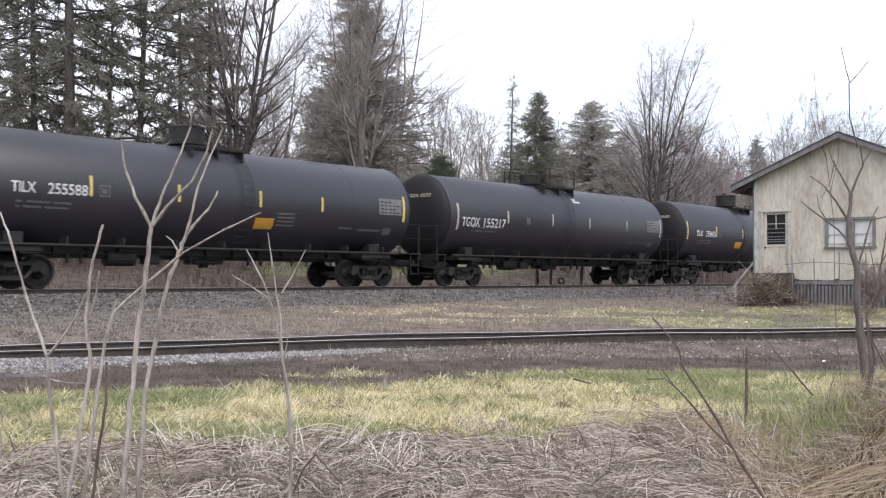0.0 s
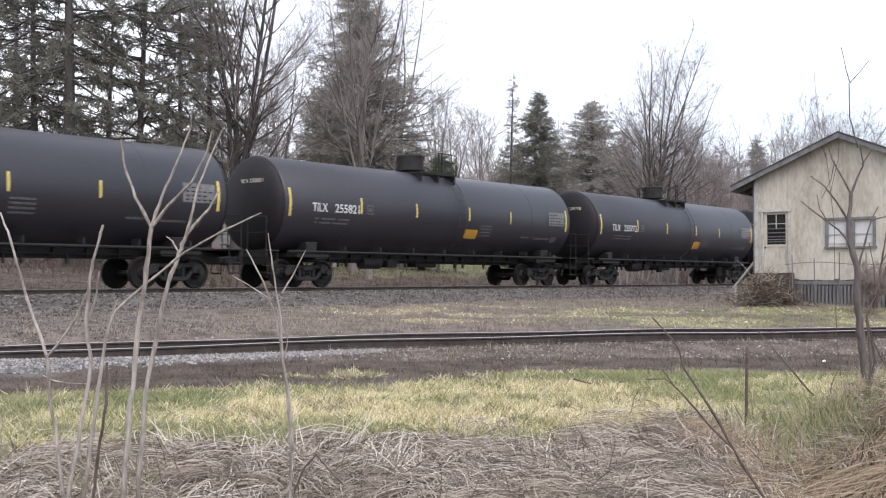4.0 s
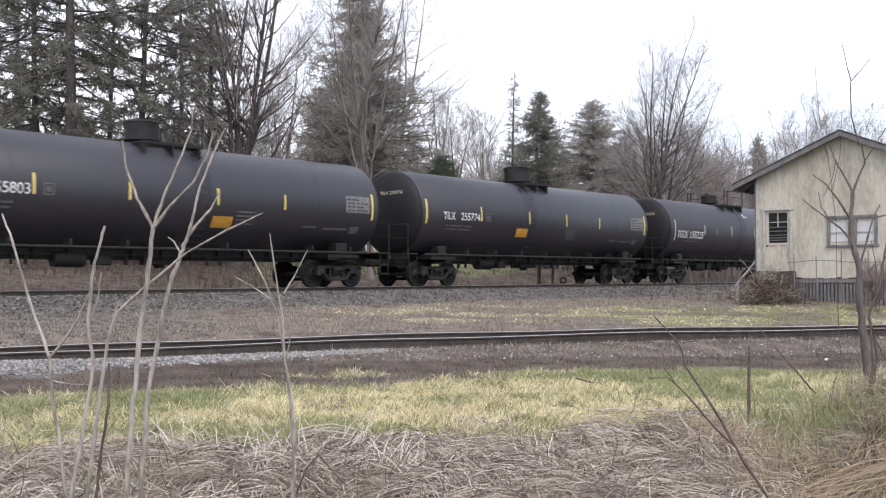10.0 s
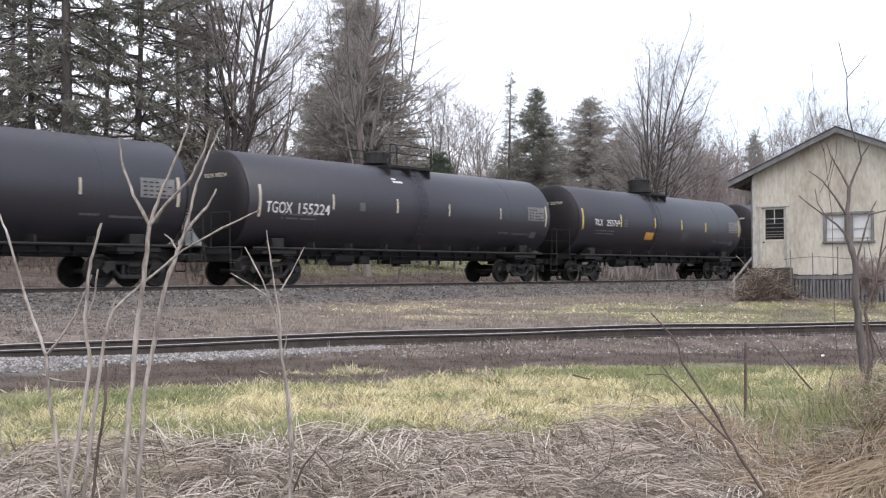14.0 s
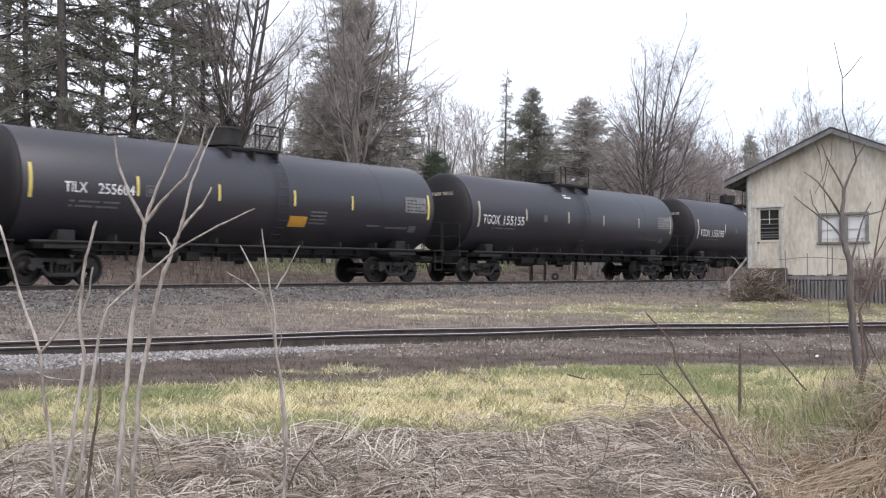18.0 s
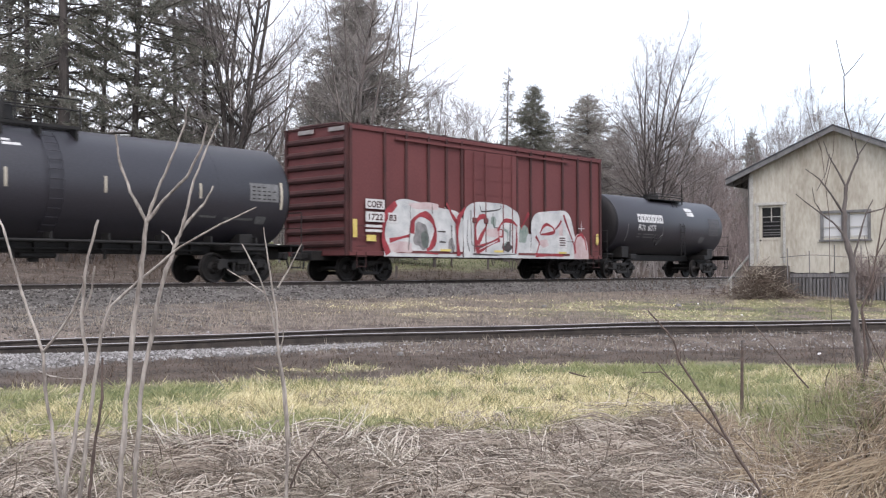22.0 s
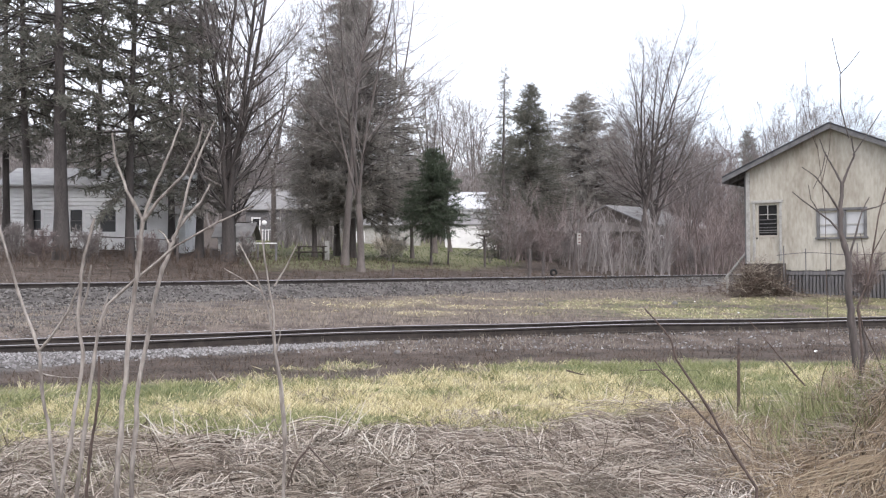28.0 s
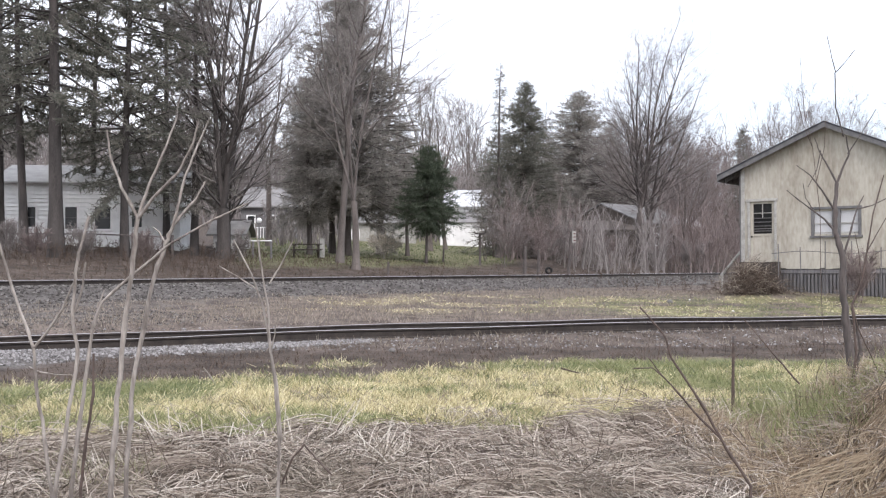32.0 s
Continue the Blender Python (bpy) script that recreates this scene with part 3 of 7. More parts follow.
def truck(parent, x):
    """A two-axle truck: side frames, bolster, springs and two wheelsets; origin on the rail under its centre."""
    tr = hang("truck", None, parent, "cast steel two-axle truck", Matrix.Translation((x, 0, 0)))
    for s in (-1, 1):
        bm = bmnew()
        y0, y1 = (0.93, 1.06) if s > 0 else (-1.06, -0.93)
        box(bm, -0.75, 0.75, y0, y1, 0.62, 0.74, 0.02)
        box(bm, -0.42, 0.42, y0, y1, 0.22, 0.34, 0.02)
        for q in (-1, 1):
            box(bm, 0.74 * q - 0.17, 0.74 * q + 0.17, y0 - 0.03, y1 + 0.03, 0.44, 0.72, 0.03)
            cyl(bm, (0.42 * q, (y0 + y1) / 2, 0.28), (0.7 * q, (y0 + y1) / 2, 0.6), 0.07, n=8)
            cyl(bm, (0.3 * q, (y0 + y1) / 2, 0.3), (0.3 * q, (y0 + y1) / 2, 0.66), 0.055, n=8)
            cyl(bm, (0.89 * q, y0 if s < 0 else y1, 0.5), (0.89 * q, (y0 - 0.07) if s < 0 else y1 + 0.07, 0.5), 0.11, n=12)
        part("side_frame", bm, M["steel"], tr)
        bm = bmnew()
        for k in (-0.14, 0.0, 0.14):
            for j in range(5):
                cyl(bm, (k, s * 1.0, 0.345 + j * 0.045), (k, s * 1.0, 0.37 + j * 0.045), 0.06, n=10)
        part("spring_nest", bm, M["steel"], tr)
    bm = bmnew()
    box(bm, -0.2, 0.2, -1.1, 1.1, 0.55, 0.72, 0.03)
    cyl(bm, (0, 0, 0.7), (0, 0, 0.98), 0.2, n=14)
    box(bm, -0.5, 0.5, -0.06, 0.06, 0.3, 0.4, 0.02)
    part("bolster", bm, M["steel"], tr)
    for q in (-0.89, 0.89):
        hang("wheelset", WHEELSET, tr, m=Matrix.Translation((q, 0, WHEEL_R)))
    return tr


def coupler(parent, x):
    q = 1 if x > 0 else -1
    bm = bmnew()
    box(bm, min(x, x - 0.75 * q), max(x, x - 0.75 * q), -0.09, 0.09, 0.78, 0.96, 0.02)
    box(bm, min(x - 0.12 * q, x + 0.12 * q), max(x - 0.12 * q, x + 0.12 * q), -0.17, 0.13, 0.72, 1.0, 0.05)
    cyl(bm, (x - 0.1 * q, -0.3, 0.72), (x - 0.02 * q, -0.34, 0.42), 0.03, n=8)
    part("coupler", bm, M["steel"], parent)


def end_works(parent, x, deck, half):
    """Stub sill, end platform, steps, hand rails and brake gear at one end of a car."""
    q = 1 if x > 0 else -1
    lo, hi = sorted((x, x - 2.6 * q))
    bm = bmnew()
    box(bm, lo, hi, -0.3, 0.3, 0.74, 1.12, 0.02)
    box(bm, *sorted((x - 2.25 * q, x - 2.75 * q)), -1.32, 1.32, 0.92, 1.16, 0.02)
    part("stub_sill", bm, M["steel"], parent)
    bm = bmnew()
    box(bm, *sorted((x, x - 0.55 * q)), -half, half, deck - 0.05, deck, 0.01)
    box(bm, *sorted((x - 0.02 * q, x - 0.07 * q)), -half, half, deck - 0.22, deck - 0.05, 0.005)
    part("end_platform", bm, M["steel"], parent)
    for s in (-1, 1):
        bm = bmnew()
        y = s * (half - 0.04)
        for k in (0.1, 0.5):
            cyl(bm, (x - k * q, y, deck - 0.05), (x - k * q, y, 0.45), 0.018, n=6)
        for z in (0.46, 0.78):
            box(bm, *sorted((x - 0.1 * q, x - 0.5 * q)), y - 0.02, y + 0.02, z - 0.02, z + 0.02)
        part("steps", bm, M["steel"], parent)
        bm = bmnew()
        cyl(bm, (x - 0.06 * q, y, deck), (x - 0.06 * q, y, deck + 1.05), 0.018, n=6)
        cyl(bm, (x - 0.06 * q, y, deck + 1.05), (x - 0.06 * q, y * 0.35, deck + 1.05), 0.018, n=6)
        cyl(bm, (x - 0.06 * q, y * 0.35, deck + 1.05), (x - 0.06 * q, y * 0.35, deck), 0.018, n=6)
        cyl(bm, (x - 0.06 * q, y, deck + 0.55), (x - 0.06 * q, y * 0.35, deck + 0.55), 0.014, n=6)
        part("hand_rail", bm, M["steel"], parent)


def tank_car(kind, name_label):
    """kinds a and c: tall fittings drum, yellow bars, c with a low platform; kind b: open platform with posts, white bars. Heading along x, origin on the rail."""
    car = thing("tank_car", pose(0, 0, 0), name_label, "rail car", "tank cars of the train")
    r, zc = TANK_R, TANK_Z
    yellow = kind != "b"
    paint = M["tank"] if yellow else M["tank_b"]
    tank_body(car, 7.9, 0.42, r, zc, paint)
    for x in (-5.1, 0.05, 5.2):
        v, f = lathe([(x - 0.012, r - 0.01), (x - 0.012, r + 0.003), (x + 0.012, r + 0.003), (x + 0.012, r - 0.01)])
        v[:, 2] += zc
        hang("jacket_band", raw("jacket_band", v, f, paint), car)
    for x in (-6.5, 6.5):
        truck(car, x)
        bm = bmnew()
        for s in (-1, 1):
            v = box(bm, x - 0.25, x + 0.25, s * 0.7 - 0.55, s * 0.7 + 0.55, 1.0, 1.5, 0.02)
        box(bm, x - 0.7, x + 0.7, -1.35, 1.35, 0.98, 1.14, 0.02)
        part("saddle", bm, M["steel"], car)
    for q in (-1, 1):
        coupler(car, 9.02 * q)
        end_works(car, 8.62 * q, 1.2, 1.5)
    # side walks, pipes and bottom outlet
    for s in (-1, 1):
        bm = bmnew()
        cyl(bm, (-7.6, s * 1.36, 1.17), (7.6, s * 1.36, 1.17), 0.045, n=8)
        for x in np.linspace(-6.8, 6.8, 9):
            box(bm, x - 0.03, x + 0.03, min(s * 1.0, s * 1.38), max(s * 1.0, s * 1.38), 1.14, 1.4)
        part("side_rail", bm, M["steel"], car)
    bm = box(bmnew(), -6.0, 6.0, -0.36, 0.36, 0.86, 1.16, 0.02)
    part("centre_sill", bm, M["steel"], car)
    for x in (-4.6, -4.2, -1.2, -0.6, 1.6, 2.1, 3.4):
        part("pipe_hanger", box(bmnew(), x - 0.03, x + 0.03, -0.5, -0.42, 0.7, 1.0), M["steel"], car)
    bm = bmnew()
    cyl(bm, (-5.4, -0.45, 0.98), (5.4, -0.45, 0.98), 0.03, n=6)
    cyl(bm, (-5.4, 0.35, 0.95), (5.4, 0.35, 0.95), 0.03, n=6)
    for x in np.linspace(-5, 5, 11):
        box(bm, x - 0.02, x + 0.02, -0.5, 0.4, 0.9, 1.2)
    part("brake_piping", bm, M["steel"], car)
    bm = bmnew()
    cyl(bm, (0.2, 0, 0.62), (0.2, 0, 1.2), 0.16, n=12)
    box(bm, -0.35, 0.75, -0.3, 0.3, 0.72, 0.98, 0.04)
    part("bottom_outlet", bm, M["steel"], car)
    bm = bmnew()
    cyl(bm, (-3.4, -0.35, 0.86), (-2.5, -0.35, 0.86), 0.22, n=14)
    box(bm, -2.2, -1.7, -0.55, -0.2, 0.7, 1.0, 0.03)
    part("brake_reservoir", bm, M["steel"], car)
    top = zc + r
    drum_x, drum_r, drum_h = {"a": (-0.42, 0.5, 0.62), "b": (-0.85, 0.42, 0.46), "c": (-0.22, 0.54, 0.68)}[kind]
    bm = bmnew()
    cyl(bm, (drum_x, 0, top - 0.15), (drum_x, 0, top + 0.1), drum_r * 0.8, n=24)
    cyl(bm, (drum_x, 0, top + 0.08), (drum_x, 0, top + 0.13), drum_r * 1.12, n=24)
    cyl(bm, (drum_x, 0, top + 0.13), (drum_x, 0, top + drum_h), drum_r, n=24)
    house = part("fittings_housing", bm, M["steel"], car)
    part("lid", cyl(bmnew(), (drum_x, 0, top + drum_h), (drum_x, 0, top + drum_h + 0.06), drum_r * 1.05, drum_r * 0.95, n=24), M["steel"], house)
    for k in range(8):
        a = k * math.pi / 4
        part("lid_bolt", cyl(bmnew(), (drum_x + drum_r * 1.02 * math.cos(a), drum_r * 1.02 * math.sin(a), top + drum_h - 0.14), (drum_x + drum_r * 1.02 * math.cos(a), drum_r * 1.02 * math.sin(a), top + drum_h + 0.02), 0.025, n=6), M["steel"], house)
    for dx in (-0.12, 0.1):
        part("relief_valve", cyl(bmnew(), (drum_x + dx, 0.1, top + drum_h + 0.05), (drum_x + dx, 0.1, top + drum_h + 0.17), 0.05, n=8), M["steel"], house)
    # platform with its grating bars, brackets and rails
    x0, x1 = {"a": (-1.1, 0.97), "b": (-1.35, 0.97), "c": (-1.2, 0.55)}[kind]
    for s in (-1, 1):
        y0, y1 = sorted((s * 0.62, s * 1.12))
        pf = hang("platform", None, car)
        for y in (y0, y1):
            part("edge_bar", box(bmnew(), x0, x1, y - 0.02, y + 0.02, top - 0.12, top - 0.04), M["steel"], pf)
        bm = bmnew()
        for k in np.linspace(x0, x1, 15):
            box(bm, k - 0.02, k + 0.02, y0, y1, top - 0.1, top - 0.06)
        tagged(part("grating", bm, M["steel"], pf), kind="stuff")
        for k in (x0 + 0.1, (x0 + x1) / 2, x1 - 0.1):
            part("bracket", box(bmnew(), k - 0.03, k + 0.03, y0, y1, top - 0.42, top - 0.1), M["steel"], pf)
        posts, hi = {"a": ((-0.03, 0.15, x1), top + 0.71), "b": ((-1.22, -0.87, x1), top + 0.7), "c": ((-0.1, x1), top + 0.1)}[kind]
        pr = hang("platform_rail", None, car)
        for k in posts:
            part("post", cyl(bmnew(), (k, s * 1.1, top - 0.1), (k, s * 1.1, hi), 0.028, n=6), M["steel"], pr)
        for z in (hi, hi - 0.3) if kind != "c" else (hi,):
            part("bar", cyl(bmnew(), (posts[0], s * 1.1, z), (posts[-1], s * 1.1, z), 0.02, n=6), M["steel"], pr)
    # ladders up both sides
    lx = {"a": 0.7, "b": 0.0, "c": -1.2}[kind]
    rung = bpy.data.meshes.new("rung")
    bm = cyl(bmnew(), (-0.2, 0, 0), (0.2, 0, 0), 0.012, n=5)
    bm.to_mesh(rung)
    bm.free()
    rung.materials.append(paint)
    steps = np.radians(np.arange(-52, 64, 9.0))
    for s in (-1, 1):
        ld = hang("ladder", None, car)
        arc = np.stack((np.zeros(len(steps)), s * (r + 0.08) * np.cos(steps), zc + (r + 0.08) * np.sin(steps)), 1)
        for k in (-0.2, 0.2):
            v, f = pipes((arc + [lx + k, 0, 0])[None], np.full((1, len(steps)), 0.014), 5)
            hang("stile", raw("stile", v, f, paint), ld)
        for q in arc:
            hang("rung", rung, ld, m=Matrix.Translation((lx, q[1], q[2])))
    bar = M["yellow"] if yellow else M["palebar"]
    if yellow:
        spots = [(-4.55, 2.5, 3.05), (-1.77 if kind == "a" else -1.45, 2.5, 3.0), (1.19, 2.5, 3.0), (3.75, 2.48, 2.95)]
        ends = [(-7.7, 2.3, 3.2), (7.62, 2.3, 3.2)]
    else:
        spots = [(-4.42, 2.5, 3.0), (-1.35, 2.5, 3.0), (1.45, 2.5, 2.95), (4.55, 2.5, 2.95)]
        ends = [(-7.5, 2.15, 3.15), (7.62, 2.3, 3.15)]
    for x, z0, z1 in spots:
        patches("reflector_bar", [(x - 0.042, x + 0.042, z0, z1)], bar, car, r, zc, 0.008, "thin vertical reflective bar")
    for x, z0, z1 in ends:
        patches("reflector_bar", [(x - 0.05, x + 0.05, z0, z1)], bar, car, r, zc, 0.012, "thin vertical reflective bar")
    pl = patches("data_panel", [(6.38, 7.5, 2.52, 3.08)], M["placard"], car, r, zc, 0.006, "grey stencilled data panel")
    rows = [(6.46 + k * 0.2, 6.46 + k * 0.2 + 0.13, 2.58 + 0.12 * i, 2.615 + 0.12 * i) for i, w in enumerate((5, 4, 5, 3)) for k in range(w)]
    patches("stencil_line", rows, M["darkin"], pl, r, zc, 0.012)
    small = [(x, x + w, z, z + 0.055) for z, runs in ((2.24, ((-6.6, 0.16), (-6.32, 0.62), (-5.58, 0.5))), (2.11, ((-6.6, 0.1), (-6.4, 0.5), (-5.8, 0.66)))) for x, w in runs]
    patches("stencil_line", small, M["faint"], car, r, zc, 0.006, "faded stencilled rows of small writing")
    patches("stencil_line", [(4.6, 5.2, 1.95, 2.02), (5.5, 6.6, 1.92, 1.99), (6.7, 7.1, 1.82, 2.06)], M["faint"], car, r, zc, 0.006, "faded stencilled rows of small writing")
    if yellow:
        px, gx = (1.06, 1.9) if kind == "a" else (-2.25, 1.24)
        patches("tag_panel", [(px, px + 0.74, 1.84, 2.18) if kind == "a" else (px, px + 0.76, 1.96, 2.3)], M["orange"], car, r, zc, 0.007, "orange rectangular panel")
        patches("stencil_line", [(gx, gx + 0.72, 1.95 + 0.12 * i, 2.01 + 0.12 * i) for i in range(4)], M["faint"], car, r, zc, 0.006)
        for q in ((-4.3, -3.98, 2.78, 2.82), (-4.3, -3.98, 2.5, 2.54), (-4.3, -4.26, 2.54, 2.78), (-4.02, -3.98, 2.54, 2.78), (-4.22, -4.07, 2.58, 2.72)):
            patches("inspection_box", [q], M["faint"], car, r, zc, 0.006, "small stencilled square frame")
    else:
        patches("inspection_box", [(-3.2, -2.95, 2.5, 2.78)], M["faint"], car, r, zc, 0.006)
    return car


def head_mark(car, body):
    """The number again, small, on the tank's rear head."""
    me = letters(body, 0.17, 0.003)
    w = max(v.co.x for v in me.vertices)
    for v in me.vertices:
        y, z = 0.2 - v.co.x * 1.05 / w, 3.4 + v.co.y
        rr = min(0.999, math.hypot(y, z - TANK_Z) / (TANK_R - 0.04))
        v.co = (-7.92 - 0.42 * math.sqrt(1 - rr * rr) - 0.008, y, z)
    me.materials.clear()
    me.materials.append(M["palebar"])
    hang("lettering", me, car)


LABEL_A = "long black tank car with railed platform and yellow reflector bars"
LABEL_C = "long black tank car with low platform and yellow reflector bars"
LABEL_B = "long faded black tank car with platform and pale reflector bars"
CARS = [("a", "TILX 255588"), ("b", "TGOX 155217"), ("c", "TILX 255605"), ("a", "TILX 255821"), ("a", "TILX 255772"), ("b", "TGOX 155110"), ("a", "TILX 255803"),
        ("c", "TILX 255774"), ("b", "TGOX 155225"), ("b", "TGOX 155224"), ("c", "TILX 255769"), ("a", "TILX 255604"), ("b", "TGOX 155155"), ("b", "TGOX 155195")]
PITCH = 18.1
TRAIN = []                                   # (car, place along the line at the start)


def at_rest(a):
    return Matrix.Translation(lay(a, 0, RAIL)) @ pose(0, 0, 0, 0, 0, TURN)


def tank_cars():
    protos = {}
    for i, (kind, number) in enumerate(CARS):
        a = 19.06 + PITCH * i
        if kind not in protos:
            protos[kind] = tank_car(kind, {"a": LABEL_A, "b": LABEL_B, "c": LABEL_C}[kind])
            plain = copy_thing(protos[kind], at_rest(a))
        else:
            plain = copy_thing(protos[kind], at_rest(a))
        r, zc = TANK_R, TANK_Z
        mark, digits = number.split()
        if kind != "b":
            tank_letters(mark, -6.76, 2.5, 0.4, 0.66, plain, r, zc, M["white"], 0.004)
            tank_letters(digits, -5.78, 2.5, 0.4, 1.13, plain, r, zc, M["white"], 0.004)
        else:
            x = 0.55 if number[-3:] in ("110", "225", "217") else -1.32
            patches("tag_panel", [(x, x + 0.5, 3.6, 3.67), (x, x + 0.24, 3.71, 3.77)], M["white"], plain, r, zc, 0.007, "small white stencil")
            tank_letters(mark, -7.25, 2.3, 0.5, 1.06, plain, r, zc, M["white"], 0.004)
            tank_letters(digits, -6.02, 2.3, 0.5, 1.45, plain, r, zc, M["white"], 0.004)
        head_mark(plain, number)
        TRAIN.append((plain, a))
    for p in protos.values():
        for o in [*p.children_recursive, p]:
            bpy.data.objects.remove(o)
    # one more ahead of the first, already out of view
    lead = copy_thing(TRAIN[3][0], at_rest(19.06 - PITCH))
    TRAIN.append((lead, 19.06 - PITCH))


tank_cars()


def boxcar():
    a = 272.7
    car = thing("boxcar", at_rest(a), "tall oxide-red boxcar with white and red graffiti along its side", "rail car")
    hl, hw, z0, z1 = 7.82, 1.6, 0.88, 5.35
    bm = box(bmnew(), -hl, hl, -hw, hw, z0, z1, 0.02)
    part("body", bm, M["boxcar"], car)
    bm = bmnew()
    box(bm, -hl - 0.06, hl + 0.06, -hw - 0.06, hw + 0.06, z1, z1 + 0.05)
    box(bm, -hl, hl, -hw * 0.6, hw * 0.6, z1 + 0.05, z1 + 0.14, 0.04)
    for x in np.linspace(-hl + 0.5, hl - 0.5, 14):
        box(bm, x - 0.05, x + 0.05, -hw - 0.03, hw + 0.03, z1 + 0.05, z1 + 0.1)
    part("roof", bm, M["boxcar_end"], car, "dark red metal roof")
    posts = [-7.75, -6.1, -5.0, -3.8, -2.8, -1.92, 1.56, 2.5, 3.5, 4.8, 5.95, 7.0, 7.75]
    for s in (-1, 1):
        # posts take the darker red of the ends, so they read as dark lines
        for x in posts:
            bm = box(bmnew(), x - 0.06, x + 0.06, min(s * hw, s * (hw + 0.08)), max(s * hw, s * (hw + 0.08)), z0 + 0.1, z1 - 0.05, 0.015)
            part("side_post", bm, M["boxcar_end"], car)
        bm = bmnew()
        box(bm, -hl, hl, min(s * hw, s * (hw + 0.07)), max(s * hw, s * (hw + 0.07)), z0, z0 + 0.16, 0.01)
        box(bm, -hl, hl, min(s * hw, s * (hw + 0.07)), max(s * hw, s * (hw + 0.07)), z1 - 0.14, z1, 0.01)
        part("side_sill", bm, M["boxcar"], car)
        bm = bmnew()
        y0, y1 = sorted((s * (hw + 0.02), s * (hw + 0.1)))
        box(bm, -1.8, 1.45, y0, y1, z0 + 0.18, z1 - 0.35, 0.015)
        dr = part("door", bm, M["boxcar"], car)
        for z in np.linspace(z0 + 0.7, z1 - 0.9, 6):
            part("door_rib", box(bmnew(), -1.7, 1.35, min(y0, y1 + 0.035 * s), max(y1, y0 + 0.035 * s), z - 0.04, z + 0.04, 0.01), M["boxcar"], dr)
        bm = bmnew()
        for x in (-1.3, -0.6, 0.5, 1.1):
            cyl(bm, (x, s * (hw + 0.15), z0 + 0.2), (x, s * (hw + 0.15), z1 - 0.4), 0.028, n=6)
        for x in (-1.3, -0.6):
            box(bm, x - 0.12, x + 0.12, min(s * (hw + 0.1), s * (hw + 0.2)), max(s * (hw + 0.1), s * (hw + 0.2)), 2.2, 2.4, 0.02)
        part("lock_rod", bm, M["boxcar"], dr)
        bm = bmnew()
        box(bm, -5.6, 5.2, min(s * (hw + 0.05), s * (hw + 0.12)), max(s * (hw + 0.05), s * (hw + 0.12)), z0 + 0.1, z0 + 0.2)
        box(bm, -5.6, 5.2, min(s * (hw + 0.05), s * (hw + 0.12)), max(s * (hw + 0.05), s * (hw + 0.12)), z1 - 0.34, z1 - 0.26)
        part("door_track", bm, M["boxcar"], car)
        for x in (-7.3, 7.3):
            for z in np.linspace(0.5, 1.9, 5):
                part("grab_iron", cyl(bmnew(), (x - 0.22, s * (hw + 0.12), z), (x + 0.22, s * (hw + 0.12), z), 0.014, n=5), M["boxcar_end"], car)
            for k in (-0.22, 0.22):
                part("step_hanger", cyl(bmnew(), (x + k, s * (hw + 0.1), 0.45), (x + k, s * (hw + 0.1), 1.0), 0.016, n=5), M["boxcar_end"], car)
    for q in (-1, 1):
        for z in np.linspace(z0 + 0.4, z1 - 0.45, 9):
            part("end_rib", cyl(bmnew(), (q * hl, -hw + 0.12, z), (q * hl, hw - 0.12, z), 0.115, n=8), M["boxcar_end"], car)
        for y in (-hw + 0.04, hw - 0.04):
            part("end_post", box(bmnew(), *sorted((q * (hl - 0.02), q * (hl + 0.1))), y - 0.05, y + 0.05, z0, z1), M["boxcar_end"], car)
        for ya, yb in ((-hw + 0.12, -hw + 0.92), (0.1, 0.9)):
            bm = box(bmnew(), *sorted((q * (hl + 0.02), q * (hl + 0.08))), ya, yb, z1 - 0.2, z1 - 0.05, 0.01)
            part("end_band", bm, M["galv"], car, "pale band along the top of the end")
        truck(car, q * 6.2)
        bm = bmnew()
        box(bm, *sorted((q * 8.3, q * 5.0)), -0.28, 0.28, 0.72, 1.06, 0.02)
        box(bm, q * 6.2 - 0.3, q * 6.2 + 0.3, -1.35, 1.35, 0.96, 1.1, 0.02)
        part("stub_sill", bm, M["steel"], car)
        coupler(car, q * 8.75)
    # paint on the near side
    y = -hw - 0.004

    def flat(name, pts, material, label="", lift=0.0, z_up=0.0):
        v = np.array([(px, y - lift, pz) for px, pz in pts])
        c = v.mean(axis=0)
        k = len(v)
        vv = np.concatenate((v, c[None]))
        i = np.arange(k)
        return hang(name, raw(name, vv, np.stack((i, (i + 1) % k, np.full(k, k)), axis=1), material), car, label)

    def blob(x, z, rx, rz, seed, wob=0.06, cut=None):
        rnd = random.Random(seed)
        ph = [rnd.uniform(0, 6.28) for _ in range(4)]
        out = []
        for t in np.linspace(0, 2 * math.pi, 56, endpoint=False):
            k = 1 + wob * sum(math.sin((j + 2) * t + ph[j]) for j in range(4)) / 2
            pz = z + rz * k * math.sin(t)
            out.append((x + rx * k * math.cos(t), max(pz, cut) if cut else pz))
        return out

    base = z0 - 0.02
    L = 0.112
    def dome(x0, x1, top, square, seed):
        """A bubble letter: flat foot, bulging top."""
        rnd = random.Random(seed)
        ph = [rnd.uniform(0, 6.28) for _ in range(3)]
        out = []
        for t in np.linspace(0, math.pi, 40):
            c, s_ = math.cos(t), math.sin(t)
            k = 1 + 0.03 * sum(math.sin((j + 3) * t + ph[j]) for j in range(3))
            out.append(((x0 + x1) / 2 + (x1 - x0) / 2 * math.copysign(abs(c) ** square, c) * k, base + (top - base) * abs(s_) ** square * k))
        return out

